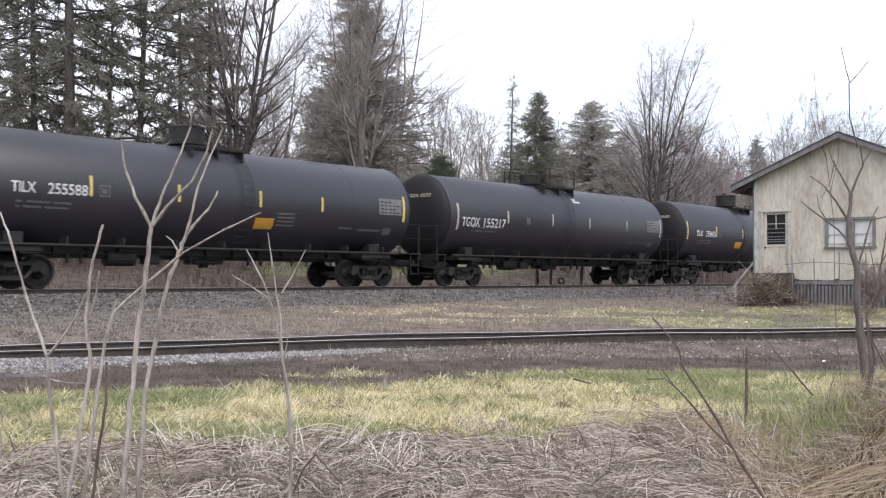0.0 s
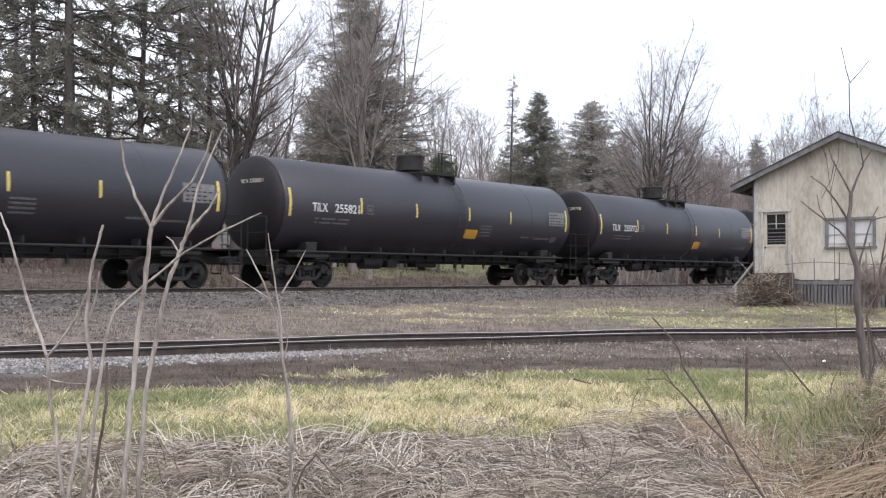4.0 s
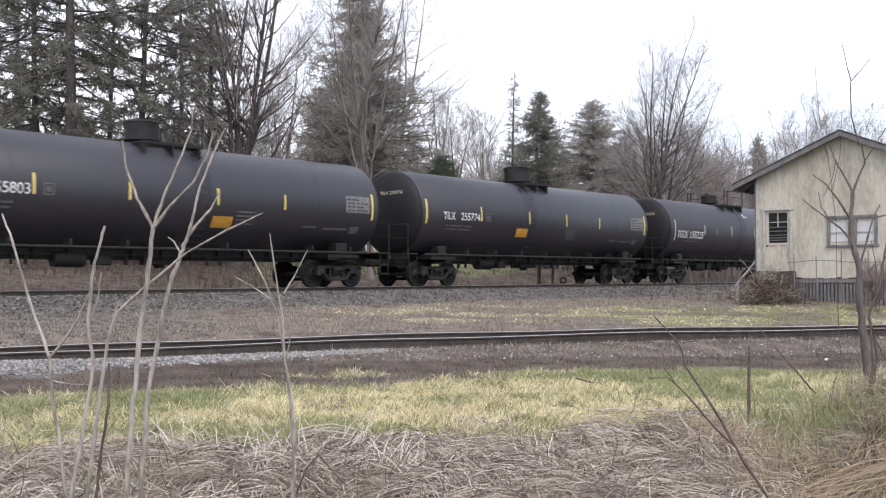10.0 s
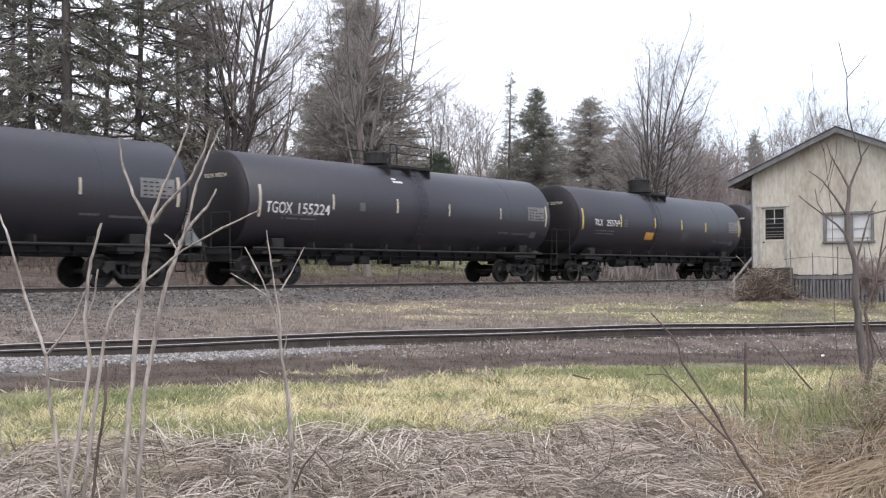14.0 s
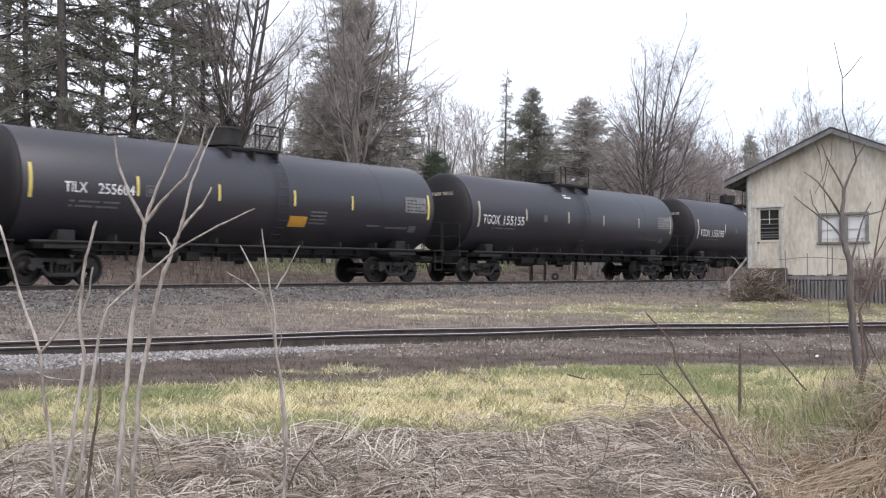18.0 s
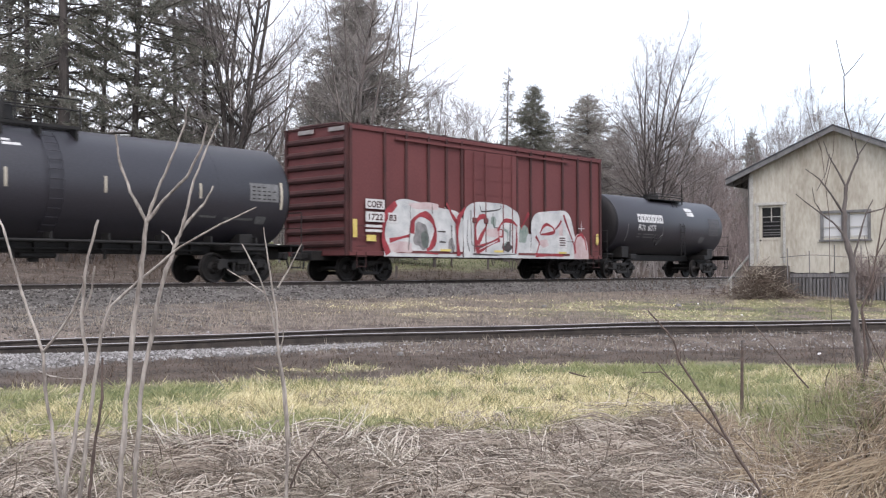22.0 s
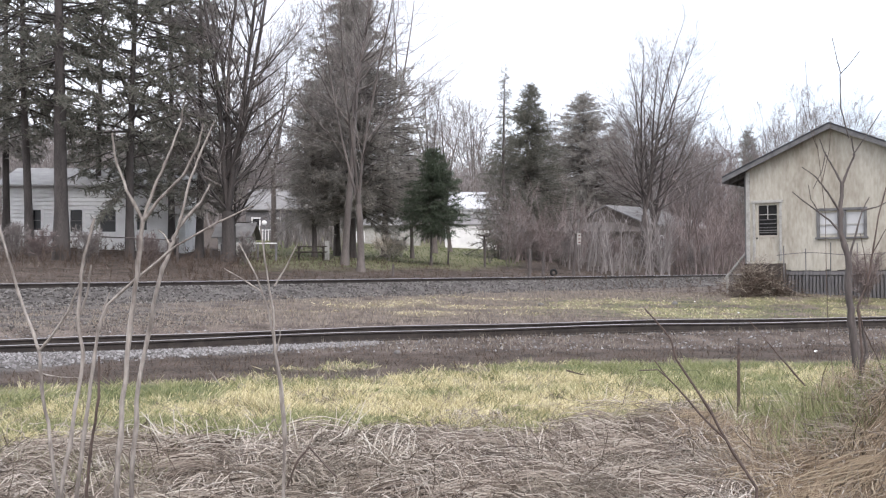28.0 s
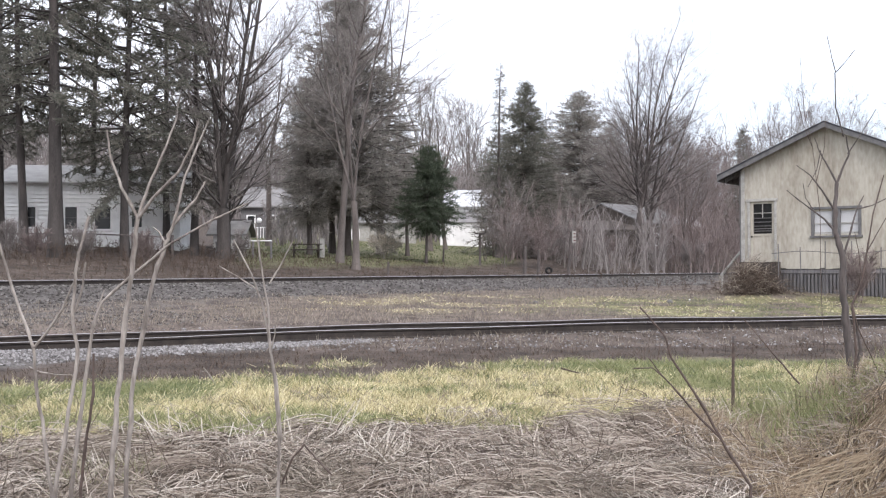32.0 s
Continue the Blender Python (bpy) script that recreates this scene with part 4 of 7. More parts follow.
    flat("graffiti", dome(-6.25, -1.9, 2.9, 0.62, 1), M["graffiti_w"], "large sprayed white bubble letter", L)
    flat("graffiti", dome(-1.95, 1.5, 3.05, 0.4, 2), M["graffiti_w"], "large sprayed white bubble letter", L + 0.036)
    flat("graffiti", dome(1.4, 2.6, 1.9, 0.5, 5), M["graffiti_w"], "large sprayed white bubble letter", L - 0.002)
    flat("graffiti", dome(2.3, 5.75, 2.95, 0.7, 3), M["graffiti_w"], "large sprayed white bubble letter", L)
    flat("graffiti", dome(5.5, 6.62, 1.95, 0.7, 4), M["graffiti_p"], "small sprayed pinkish scribble", L + 0.002)
    # sprayed strokes as bent bands: centre line, width, paint
    FIRST = [
        ([(-5.6, 2.75), (-6.05, 2.4), (-6.26, 1.9), (-6.24, 1.4), (-6.0, 0.95)], 0.26, "graffiti_r"),
        ([(-4.8, 1.7), (-4.75, 2.15), (-4.42, 2.38), (-4.04, 2.42), (-3.7, 2.24), (-3.51, 1.86), (-3.57, 1.47), (-3.76, 1.21), (-3.99, 1.1)], 0.25, "graffiti_r"),
        ([(-5.94, 1.42), (-5.43, 1.52), (-4.91, 1.62)], 0.16, "graffiti_r"),
        ([(-4.04, 1.02), (-3.37, 0.97)], 0.1, "graffiti_r"),
        ([(-2.9, 2.88), (-2.61, 2.5), (-2.34, 2.2)], 0.15, "graffiti_r"),
        ([(-1.85, 2.76), (-2.2, 2.39), (-2.32, 2.03), (-2.32, 1.59), (-2.22, 0.92)], 0.22, "graffiti_r"),
        ([(-2.98, 2.72), (-2.7, 2.36), (-2.42, 2.08)], 0.05, "graffiti_w"),
    ]
    SECOND = [
        ([(-1.1, 1.05), (-1.25, 1.6), (-1.25, 2.1), (-1.0, 2.44), (-0.6, 2.48), (-0.55, 2.1), (-0.85, 1.75), (-1.08, 1.4)], 0.19, "graffiti_r"),
        ([(-1.16, 1.14), (-0.46, 1.38), (0.27, 1.6)], 0.3, "graffiti_r"),
        ([(0.14, 1.93), (0.35, 2.2), (0.61, 2.37), (1.1, 2.34), (1.43, 2.15)], 0.16, "graffiti_r"),
        ([(0.2, 2.0), (0.45, 2.0), (0.45, 1.7), (0.2, 1.7), (0.2, 1.98)], 0.07, "graffiti_r"),
        ([(1.35, 2.1), (1.38, 1.6), (1.3, 1.05)], 0.12, "graffiti_r"),
        ([(-1.0, 1.18), (-0.4, 1.38), (0.15, 1.54)], 0.05, "graffiti_w"),
        ([(0.55, 2.0), (0.8, 1.9), (0.75, 1.5), (0.5, 1.35)], 0.1, "graffiti_g"),
    ]
    THIRD = [
        ([(2.25, 2.73), (1.98, 2.4), (1.7, 2.07)], 0.14, "graffiti_r"),
        ([(2.7, 1.0), (3.5, 1.0), (4.7, 1.03)], 0.18, "graffiti_r"),
        ([(2.74, 1.0), (3.0, 1.5), (2.72, 1.78)], 0.12, "graffiti_r"),
        ([(3.0, 1.9), (3.25, 2.2), (3.5, 2.32), (3.95, 2.2), (4.1, 1.98), (3.6, 1.9), (3.04, 1.86)], 0.13, "graffiti_r"),
        ([(4.1, 2.1), (4.4, 2.3), (4.6, 2.5)], 0.1, "graffiti_r"),
        ([(4.75, 2.75), (5.0, 2.3), (5.45, 1.6), (5.6, 1.3)], 0.1, "graffiti_r"),
        ([(5.62, 1.1), (5.55, 1.5), (5.75, 1.85), (6.1, 1.95), (6.4, 1.7), (6.5, 1.25)], 0.14, "graffiti_r"),
        ([(6.1, 2.1), (6.1, 2.55)], 0.05, "graffiti_w"),
        ([(5.85, 2.2), (6.35, 2.2)], 0.05, "graffiti_w"),
    ]
    LINES = [
        ([(-4.88, 2.71), (-4.86, 1.98), (-4.99, 1.09)], 0.04),
        ([(-3.71, 2.88), (-3.69, 2.46)], 0.04),
        ([(-3.4, 1.81), (-2.95, 1.81)], 0.05),
        ([(-3.3, 1.43), (-2.93, 1.42)], 0.05),
        ([(-2.62, 2.06), (-2.6, 1.28), (-2.46, 1.02)], 0.05),
        ([(-1.52, 2.68), (-1.5, 1.31), (-0.79, 1.29)], 0.05),
        ([(-1.7, 2.3), (-1.75, 1.5), (-1.6, 1.1)], 0.05),
        ([(-0.96, 2.91), (-0.92, 2.63), (0.32, 2.77), (0.37, 3.05)], 0.05),
        ([(-0.16, 2.63), (-0.12, 2.05), (0.15, 2.05)], 0.05),
        ([(0.95, 2.3), (0.9, 1.17)], 0.06),
        ([(-1.4, 1.0), (0.1, 0.97), (1.35, 1.03)], 0.06),
        ([(2.39, 2.57), (2.39, 1.18)], 0.05),
        ([(4.6, 1.62), (5.3, 1.6), (5.5, 1.6)], 0.04),
    ]
    STROKES = FIRST + SECOND + THIRD + [(p, w, "graffiti_k") for p, w in LINES]
    BLOTS = [(-4.28, 1.62, 0.4, 0.5, "graffiti_s"), (-4.1, 1.5, 0.2, 0.34, "graffiti_g"), (-5.35, 1.2, 0.6, 0.22, "graffiti_p"), (-4.1, 2.72, 0.8, 0.14, "graffiti_p"), (1.84, 1.85, 0.36, 0.36, "graffiti_g"),
             (-2.62, 1.3, 0.17, 0.3, "graffiti_s"), (-0.12, 2.3, 0.18, 0.19, "graffiti_g"), (0.75, 1.3, 0.3, 0.2, "graffiti_k"), (3.3, 1.5, 0.35, 0.16, "graffiti_p"), (4.55, 2.0, 0.16, 0.3, "graffiti_p"),
             (-0.1, 1.85, 0.5, 0.2, "graffiti_p")]
    def deep(x):
        return 0.15 if -2.05 < x < 1.6 else 0.116
    for i, (x, z, rx, rz, mt) in enumerate(BLOTS):
        flat("graffiti_shade", blob(x, z, rx, rz, 11 + i, 0.14), M[mt], "sprayed grey fill", deep(x) + 0.001)
    for k, (line, w, mt) in enumerate(STROKES):
        pts = np.array(line)
        t = np.arange(len(pts))
        u = np.linspace(0, len(pts) - 1, 6 * len(pts))
        c = np.stack((np.interp(u, t, pts[:, 0]), np.interp(u, t, pts[:, 1])), 1)
        for _ in range(3):
            c[1:-1] = (c[:-2] + 2 * c[1:-1] + c[2:]) / 4
        g = np.gradient(c, axis=0)
        g /= np.linalg.norm(g, axis=1, keepdims=True) + 1e-9
        side = np.stack((-g[:, 1], g[:, 0]), 1) * (w / 2 * (0.8 + 0.3 * np.sin(u * 2.1 + k)))[:, None]
        lift = y - deep(pts[0, 0]) - 0.003 - (0.002 if mt == "graffiti_k" else 0) - 0.0001 * k
        v = np.concatenate([np.stack((q[:, 0], np.full(len(q), lift), q[:, 1]), 1) for q in (c + side, c - side)])
        i = np.arange(len(c) - 1)
        n = len(c)
        hang("graffiti_line" if mt == "graffiti_k" else "graffiti_stroke", raw("graffiti_stroke", v, np.stack((i, i + 1, i + n + 1, i + n), 1), M[mt]), car)
    flat("number_panel", [(4.35, 1.35), (4.95, 1.35), (4.95, 1.85), (4.35, 1.85)], M["white"], "white painted data panel", 0.13)
    for i in range(4):
        flat("stencil_line", [(4.42, 1.42 + 0.1 * i), (4.85, 1.42 + 0.1 * i), (4.85, 1.47 + 0.1 * i), (4.42, 1.47 + 0.1 * i)], M["boxcar_end"], "", 0.134)
    for x0, x1, za, zb in ((-7.12, -6.2, 2.5, 2.84), (-7.12, -6.2, 2.05, 2.4), (-6.02, -5.55, 2.05, 2.4)):
        flat("number_panel", [(x0, za), (x1, za), (x1, zb), (x0, zb)], M["white"], "white painted panel with lettering", 0.13)
    for body, x, z, w in (("COER", -7.06, 2.56, 0.8), ("1722", -7.04, 2.12, 0.76), ("83", -5.98, 2.12, 0.38)):
        me = letters(body, 0.3, 0.008)
        ww = max(v.co.x for v in me.vertices)
        for v in me.vertices:
            v.co = (x + v.co.x * w / ww, y - 0.134, z + v.co.y)
        me.materials.clear()
        me.materials.append(M["boxcar_end"])
        hang("lettering", me, car)
    for x0, x1, za in ((-7.1, -6.3, 1.86), (-7.1, -6.25, 1.7), (-6.1, -5.7, 1.82)):
        flat("stencil_line", [(x0, za), (x1, za), (x1, za + 0.09), (x0, za + 0.09)], M["white"], "", 0.1)
    flat("inspection_panel", [(-7.05, 1.38), (-6.6, 1.38), (-6.6, 1.6), (-7.05, 1.6)], M["yellow"], "faded yellow stencil panel", 0.1)
    for x, za, zb in ((-7.6, 1.5, 2.12), (7.4, 1.5, 2.0)):
        flat("reflector_bar", [(x - 0.1, za), (x + 0.1, za), (x + 0.1, zb), (x - 0.1, zb)], M["yellow"], "yellow reflective strip", 0.1)
    for x in (-3.0, 0.2, 4.6):
        flat("reflector_bar", [(x - 0.3, z0 + 0.2), (x + 0.3, z0 + 0.2), (x + 0.3, z0 + 0.28), (x - 0.3, z0 + 0.28)], M["yellow"], "yellow reflective strip", 0.16)
    TRAIN.append((car, a))


boxcar()


def short_tank():
    a = 287.6
    car = thing("tank_car", at_rest(a), "short black tank car with bold white lettering and worn rear patch", "rail car", "tank cars of the train")
    r, zc = 1.45, 2.6
    tank_body(car, 5.3, 0.42, r, zc, M["tank"])
    for q in (-1, 1):
        truck(car, q * 4.3)
        coupler(car, q * 6.55)
        end_works(car, q * 6.2, 1.15, 1.4)
        bm = bmnew()
        box(bm, q * 4.3 - 0.3, q * 4.3 + 0.3, -1.2, 1.2, 0.98, 1.5, 0.02)
        part("saddle", bm, M["steel"], car)
    bm = box(bmnew(), -4.2, 4.2, -0.3, 0.3, 0.86, 1.16, 0.02)
    part("centre_sill", bm, M["steel"], car)
    top = zc + r
    bm = bmnew()
    cyl(bm, (0.2, 0, top - 0.1), (0.2, 0, top + 0.22), 0.4, n=18)
    part("fittings_housing", bm, M["steel"], car)
    for s in (-1, 1):
        bm = bmnew()
        for k in (-1.38, 2.02):
            cyl(bm, (k, s * 0.8, top - 0.25), (k, s * 0.8, top + (0.77 if k > 0 else 0.2)), 0.03, n=6)
        for z in (0.08, 0.2):
            cyl(bm, (-1.38, s * 0.8, top + z), (2.02, s * 0.8, top + z), 0.025, n=6)
        box(bm, -1.38, 2.02, min(s * 0.5, s * 0.95), max(s * 0.5, s * 0.95), top - 0.12, top - 0.08)
        part("platform_rail", bm, M["steel"], car)
    # the maker's name as plain hollow blocks, then the number
    for i in range(7):
        xa, za, w, h = -3.5 + i * 0.348, 2.69, 0.31, 0.4
        rim = [(xa, xa + 0.1, za, za + h), (xa + w - 0.1, xa + w, za, za + h), (xa + 0.1, xa + w - 0.1, za + h - 0.11, za + h), (xa + 0.1, xa + w - 0.1, za, za + 0.11)]
        patches("name_block", rim, M["white"], car, r, zc, 0.007, "bold white name lettering")
    tank_letters("PROX", -3.47, 2.3, 0.4, 0.68, car, r, zc, M["white"], 0.003)
    tank_letters("60379", -2.6, 2.3, 0.4, 0.78, car, r, zc, M["white"], 0.003)
    patches("stencil_line", [(-3.45, -3.1, 2.1, 2.15), (-2.95, -1.9, 2.1, 2.15), (-3.45, -3.2, 1.96, 2.01), (-2.9, -2.0, 1.96, 2.01)], M["faint"], car, r, zc)
    for x, z, h in ((-4.39, 1.75, 0.85), (-1.08, 1.75, 0.8), (1.93, 1.8, 0.72)):
        patches("reflector_bar", [(x - 0.04, x + 0.04, z, z + h)], M["faint"], car, r, zc, 0.008)
    patches("tag_panel", [(1.58, 2.3, 3.4, 3.58), (1.58, 2.3, 3.16, 3.36)], M["white"], car, r, zc, 0.007, "small white panel")
    patches("tag_panel", [(2.85, 3.35, 1.82, 2.12)], M["faint"], car, r, zc, 0.007, "small grey panel")
    for line in ([(-1.5, 2.1), (-1.72, 2.14), (-1.86, 1.95), (-1.72, 1.78), (-1.52, 1.84), (-1.5, 1.94), (-1.64, 1.94)], [(-1.2, 2.05), (-1.24, 1.72), (-1.36, 1.62), (-1.44, 1.74)], [(-1.34, 1.98), (-1.06, 2.12)]):
        pts = [(x, -(r + 0.01) * math.cos(math.asin((z - zc) / r)), z) for x, z in line]
        hang("scrawl", raw("scrawl", *pipes(np.array([pts]), np.full((1, len(pts)), 0.022), 4), M["faint"]), car, "thin grey chalk scrawl")
    patches("worn_patch", [(3.75, 5.0, 2.22, 3.1)], M["wornpaint"], car, r, zc, 0.007, "grey worn rectangular patch")
    patches("stencil_line", [(4.0, 4.85, 2.34 + 0.14 * i, 2.38 + 0.14 * i) for i in range(4)], M["faint"], car, r, zc, 0.012)
    for s in (-1, 1):
        bm = bmnew()
        for x in (0.6, 1.0):
            cyl(bm, (x, s * 1.5, 1.1), (x, s * 1.5, 2.6), 0.016, n=5)
            cyl(bm, (x, s * 1.5, 2.6), (x, s * 0.85, top), 0.016, n=5)
        for z in np.linspace(1.1, 2.6, 6):
            cyl(bm, (0.6, s * 1.5, z), (1.0, s * 1.5, z), 0.014, n=5)
        part("ladder", bm, M["steel"], car)
    TRAIN.append((car, a))


short_tank()


# ---- the old shed ----
def shed():
    psi = 38.0
    place = pose(11.2, 37.0, 0, 0, 0, -psi)
    house = thing("shed", place, "weathered white wooden railway shed with peeling boards and gable", "shed")
    W, D, ZB, ZE, P = 6.02, 9.0, 1.5, 5.06, 0.43
    roof_z = lambda x: ZE + P * min(x, W - x)
    door = (0.30, 1.17, 1.8, 3.86)
    wins = [(2.56, 3.16, 2.66, 3.44), (3.44, 4.02, 2.66, 3.44)]
    holes = [door] + wins
    # front boards, split round the openings
    n = 31
    bw = W / n
    edges = sorted({*[round(i * bw, 3) for i in range(n + 1)], *[q for h in holes for q in h[:2]]})
    for e0, e1 in zip(edges, edges[1:]):
        if e1 - e0 < 0.012:
            continue
        x0, x1 = e0 + 0.0012, e1 - 0.0012
        spans = [(ZB - random.uniform(0, 0.05), None)]
        for hx0, hx1, hz0, hz1 in holes:
            if x1 > hx0 + 0.005 and x0 < hx1 - 0.005:
                spans = [(s, e) for a, b in spans for s, e in ((a, hz0), (hz1, b)) if e is None or e > s + 0.02]
        dy = random.uniform(0, 0.0025)
        for s, e in spans:
            t0, t1 = (roof_z(x0), roof_z(x1)) if e is None else (e, e)
            v = [(x, y, z) for y in (-0.03 - dy, 0.0) for x, z in ((x0, s), (x1, s), (x1, t1), (x0, t0))]
            f = [(0, 1, 2, 3), (7, 6, 5, 4), (0, 4, 5, 1), (1, 5, 6, 2), (2, 6, 7, 3), (3, 7, 4, 0)]
            hang("board", raw("board", v, np.array(f), M["siding"]), house)
    # inner lining and the other walls
    bm = bmnew()
    cuts = sorted({0.0, W, *[h[0] for h in holes], *[h[1] for h in holes], W / 2})
    for a, b in zip(cuts, cuts[1:]):
        mid = (a + b) / 2
        lo = ZB
        for hx0, hx1, hz0, hz1 in sorted(h for h in holes if h[0] < mid < h[1]):
            box(bm, a, b, 0.002, 0.08, lo, hz0)
            lo = hz1
        box(bm, a, b, 0.002, 0.08, lo, min(roof_z(a), roof_z(b)) - 0.04)
    part("front_wall", bm, M["greywood"], house)
    for x0, x1 in ((0, 0.1), (W - 0.1, W)):
        bm = box(bmnew(), x0, x1, 0.08, D, ZB, ZE)
        part("side_wall", bm, M["siding"], house)
    bm = box(bmnew(), 0, W, D, D + 0.1, ZB, ZE)
    part("back_wall", bm, M["siding"], house)
    v = [(0, D + 0.05, ZE), (W, D + 0.05, ZE), (W / 2, D + 0.05, ZE + P * W / 2), (0, D + 0.1, ZE), (W, D + 0.1, ZE), (W / 2, D + 0.1, ZE + P * W / 2)]
    hang("back_gable", raw("back_gable", v, [np.array([(0, 1, 2), (3, 5, 4)]), np.array([(0, 3, 4, 1), (1, 4, 5, 2), (2, 5, 3, 0)])], M["siding"]), house)
    bm = box(bmnew(), 0.1, W - 0.1, 0.08, D, ZB, ZB + 0.1)
    part("floor", bm, M["darkin"], house)
    # roof slabs with overhang, fascia and soffit
    over, front = 0.8, 0.32
    for s in (-1, 1):
        xe = -over if s < 0 else W + over
        ze = ZE - P * over
        xr, zr = W / 2, ZE + P * W / 2
        th = 0.05
        def slab(z0, z1, y0, y1, xa=xe, xb=xr):
            za, zb = ze + (xa - xe) * s * -P, zr
            return [(x, y, z + dz) for y in (y0, y1) for x, z, dz in ((xa, za, z0), (xb, zb, z0), (xb, zb, z1), (xa, za, z1))]
        f = np.array([(0, 1, 2, 3), (7, 6, 5, 4), (0, 4, 5, 1), (1, 5, 6, 2), (2, 6, 7, 3), (3, 7, 4, 0)])
        rf = hang("roof", raw("roof", slab(0.09, 0.15, -front - 0.04, D + front), f, M["shingle"]), house, "dark shingled roof")
        hang("roof_deck", raw("roof_deck", slab(0.045, 0.088, -front, D + front - 0.05), f, M["greywood"]), house)
        hang("fascia", raw("fascia", slab(-0.07, 0.086, -front - 0.03, -front - 0.002), f, M["fascia"]), house, "grey weathered fascia board")
        bm = box(bmnew(), *sorted((xe, xe - s * 0.025)), -front, D + front - 0.06, ze - 0.1, ze + 0.086)
        part("fascia", bm, M["fascia"], house)
        for y in np.arange(0.3, D, 0.8):
            vv = [(x, yy, z + dz) for yy in (y - 0.03, y + 0.03) for x, z, dz in ((xe - s * 0.05, ze - 0.02 * 1, -0.08), (0.0 if s < 0 else W, ZE, -0.08), (0.0 if s < 0 else W, ZE, 0.04), (xe - s * 0.05, ze, 0.04))]
            hang("rafter_tail", raw("rafter_tail", vv, f, M["greywood"]), house)
    # corner boards and trim
    for x0, x1 in ((-0.03, 0.11), (W - 0.11, W + 0.03)):
        bm = box(bmnew(), x0, x1, -0.062, -0.04, ZB - 0.02, ZE - 0.06, 0.004)
        part("corner_board", bm, M["trim"], house)
    bm = bmnew()
    cyl(bm, (-0.06, -0.02, 1.35), (-0.06, -0.02, ZE - 0.2), 0.035, n=8)
    part("downpipe", bm, M["greywood"], house)
    # door with a louvred window
    dx0, dx1, dz0, dz1 = door
    dr = hang("door", None, house, "pale panelled door with louvred upper window")
    for nm, r in (("door_frame", (dx0 - 0.09, dx0, -0.065, 0.05, dz0, dz1)), ("door_frame", (dx1, dx1 + 0.09, -0.065, 0.05, dz0, dz1)), ("door_frame", (dx0 - 0.14, dx1 + 0.14, -0.08, 0.05, dz1, dz1 + 0.1))):
        part(nm, box(bmnew(), *r, 0.006), M["trim"], dr)
    zs = 2.72
    bm = bmnew()
    box(bm, dx0, dx0 + 0.1, 0.0, 0.045, dz0, dz1)
    box(bm, dx1 - 0.1, dx1, 0.0, 0.045, dz0, dz1)
    box(bm, dx0 + 0.1, dx1 - 0.1, 0.0, 0.045, dz1 - 0.08, dz1)
    box(bm, dx0 + 0.1, dx1 - 0.1, 0.0, 0.045, zs - 0.08, zs)
    box(bm, dx0 + 0.1, dx1 - 0.1, 0.0, 0.045, dz0, dz0 + 0.2)
    box(bm, dx0 + 0.1, dx1 - 0.1, 0.02, 0.04, dz0 + 0.2, zs - 0.08)
    box(bm, (dx0 + dx1) / 2 - 0.05, (dx0 + dx1) / 2 + 0.05, 0.0, 0.03, dz0 + 0.2, zs - 0.08)
    part("door_leaf", bm, M["siding"], dr)
    part("dark_opening", box(bmnew(), dx0 + 0.1, dx1 - 0.1, 0.05, 0.06, zs, dz1 - 0.08), M["darkin"], dr)
    for z in (2.80, 2.88, 2.98, 3.12, 3.26):
        part("louvre", box(bmnew(), dx0 + 0.12, dx1 - 0.12, 0.0, 0.03, z, z + 0.028), M["greywood"], dr)
    for x in ((dx0 + dx1) / 2,):
        part("glazing_bar", box(bmnew(), x - 0.015, x + 0.015, 0.005, 0.03, 3.26, dz1 - 0.08), M["trim"], dr)
    part("glazing_bar", box(bmnew(), dx0 + 0.1, dx1 - 0.1, 0.005, 0.03, 3.44, 3.465), M["trim"], dr)
    cb = bmnew()
    cyl(cb, (dx0 + 0.05, -0.05, 2.62), (dx0 + 0.05, 0.02, 2.62), 0.03, n=10)
    part("door_knob", cb, M["steel"], dr)
    # two windows closed with white board
    for wx0, wx1, wz0, wz1 in wins:
        wd = hang("window", None, house, "small grey-framed window closed with white board")
        for r in ((wx0 - 0.1, wx0, -0.07, 0.05, wz0 - 0.06, wz1 + 0.06), (wx1, wx1 + 0.1, -0.07, 0.05, wz0 - 0.06, wz1 + 0.06), (wx0 - 0.12, wx1 + 0.12, -0.09, 0.05, wz1 + 0.06, wz1 + 0.15),
                  (wx0 - 0.14, wx1 + 0.14, -0.11, 0.05, wz0 - 0.13, wz0 - 0.06)):
            part("window_frame", box(bmnew(), *r, 0.005), M["fascia"], wd)
        part("pane", box(bmnew(), wx0, wx1, 0.0, 0.02, wz0 - 0.06, wz1 + 0.06), M["board"], wd)
        part("glazing_bar", box(bmnew(), wx0, wx1, -0.025, 0.0, wz0 + 0.02, wz0 + 0.06), M["trim"], wd)
        part("glazing_bar", box(bmnew(), wx0, wx1, -0.025, 0.0, 3.0, 3.04), M["trim"], wd)
    # footing and slatted skirt
    part("footing", box(bmnew(), 0.08, W - 0.08, 0.1, D - 0.1, 0.3, ZB), M["concrete"], house)
    part("sill_beam", box(bmnew(), 0.0, W, -0.02, 0.08, ZB - 0.2, ZB - 0.06, 0.01), M["greywood"], house)
    for i in range(48):
        x = 0.1 + i * 0.123
        part("skirt_slat", box(bmnew(), x, x + 0.075, -0.012, 0.02, 0.55, ZB - 0.2 - random.uniform(0, 0.04)), M["greywood"], house)
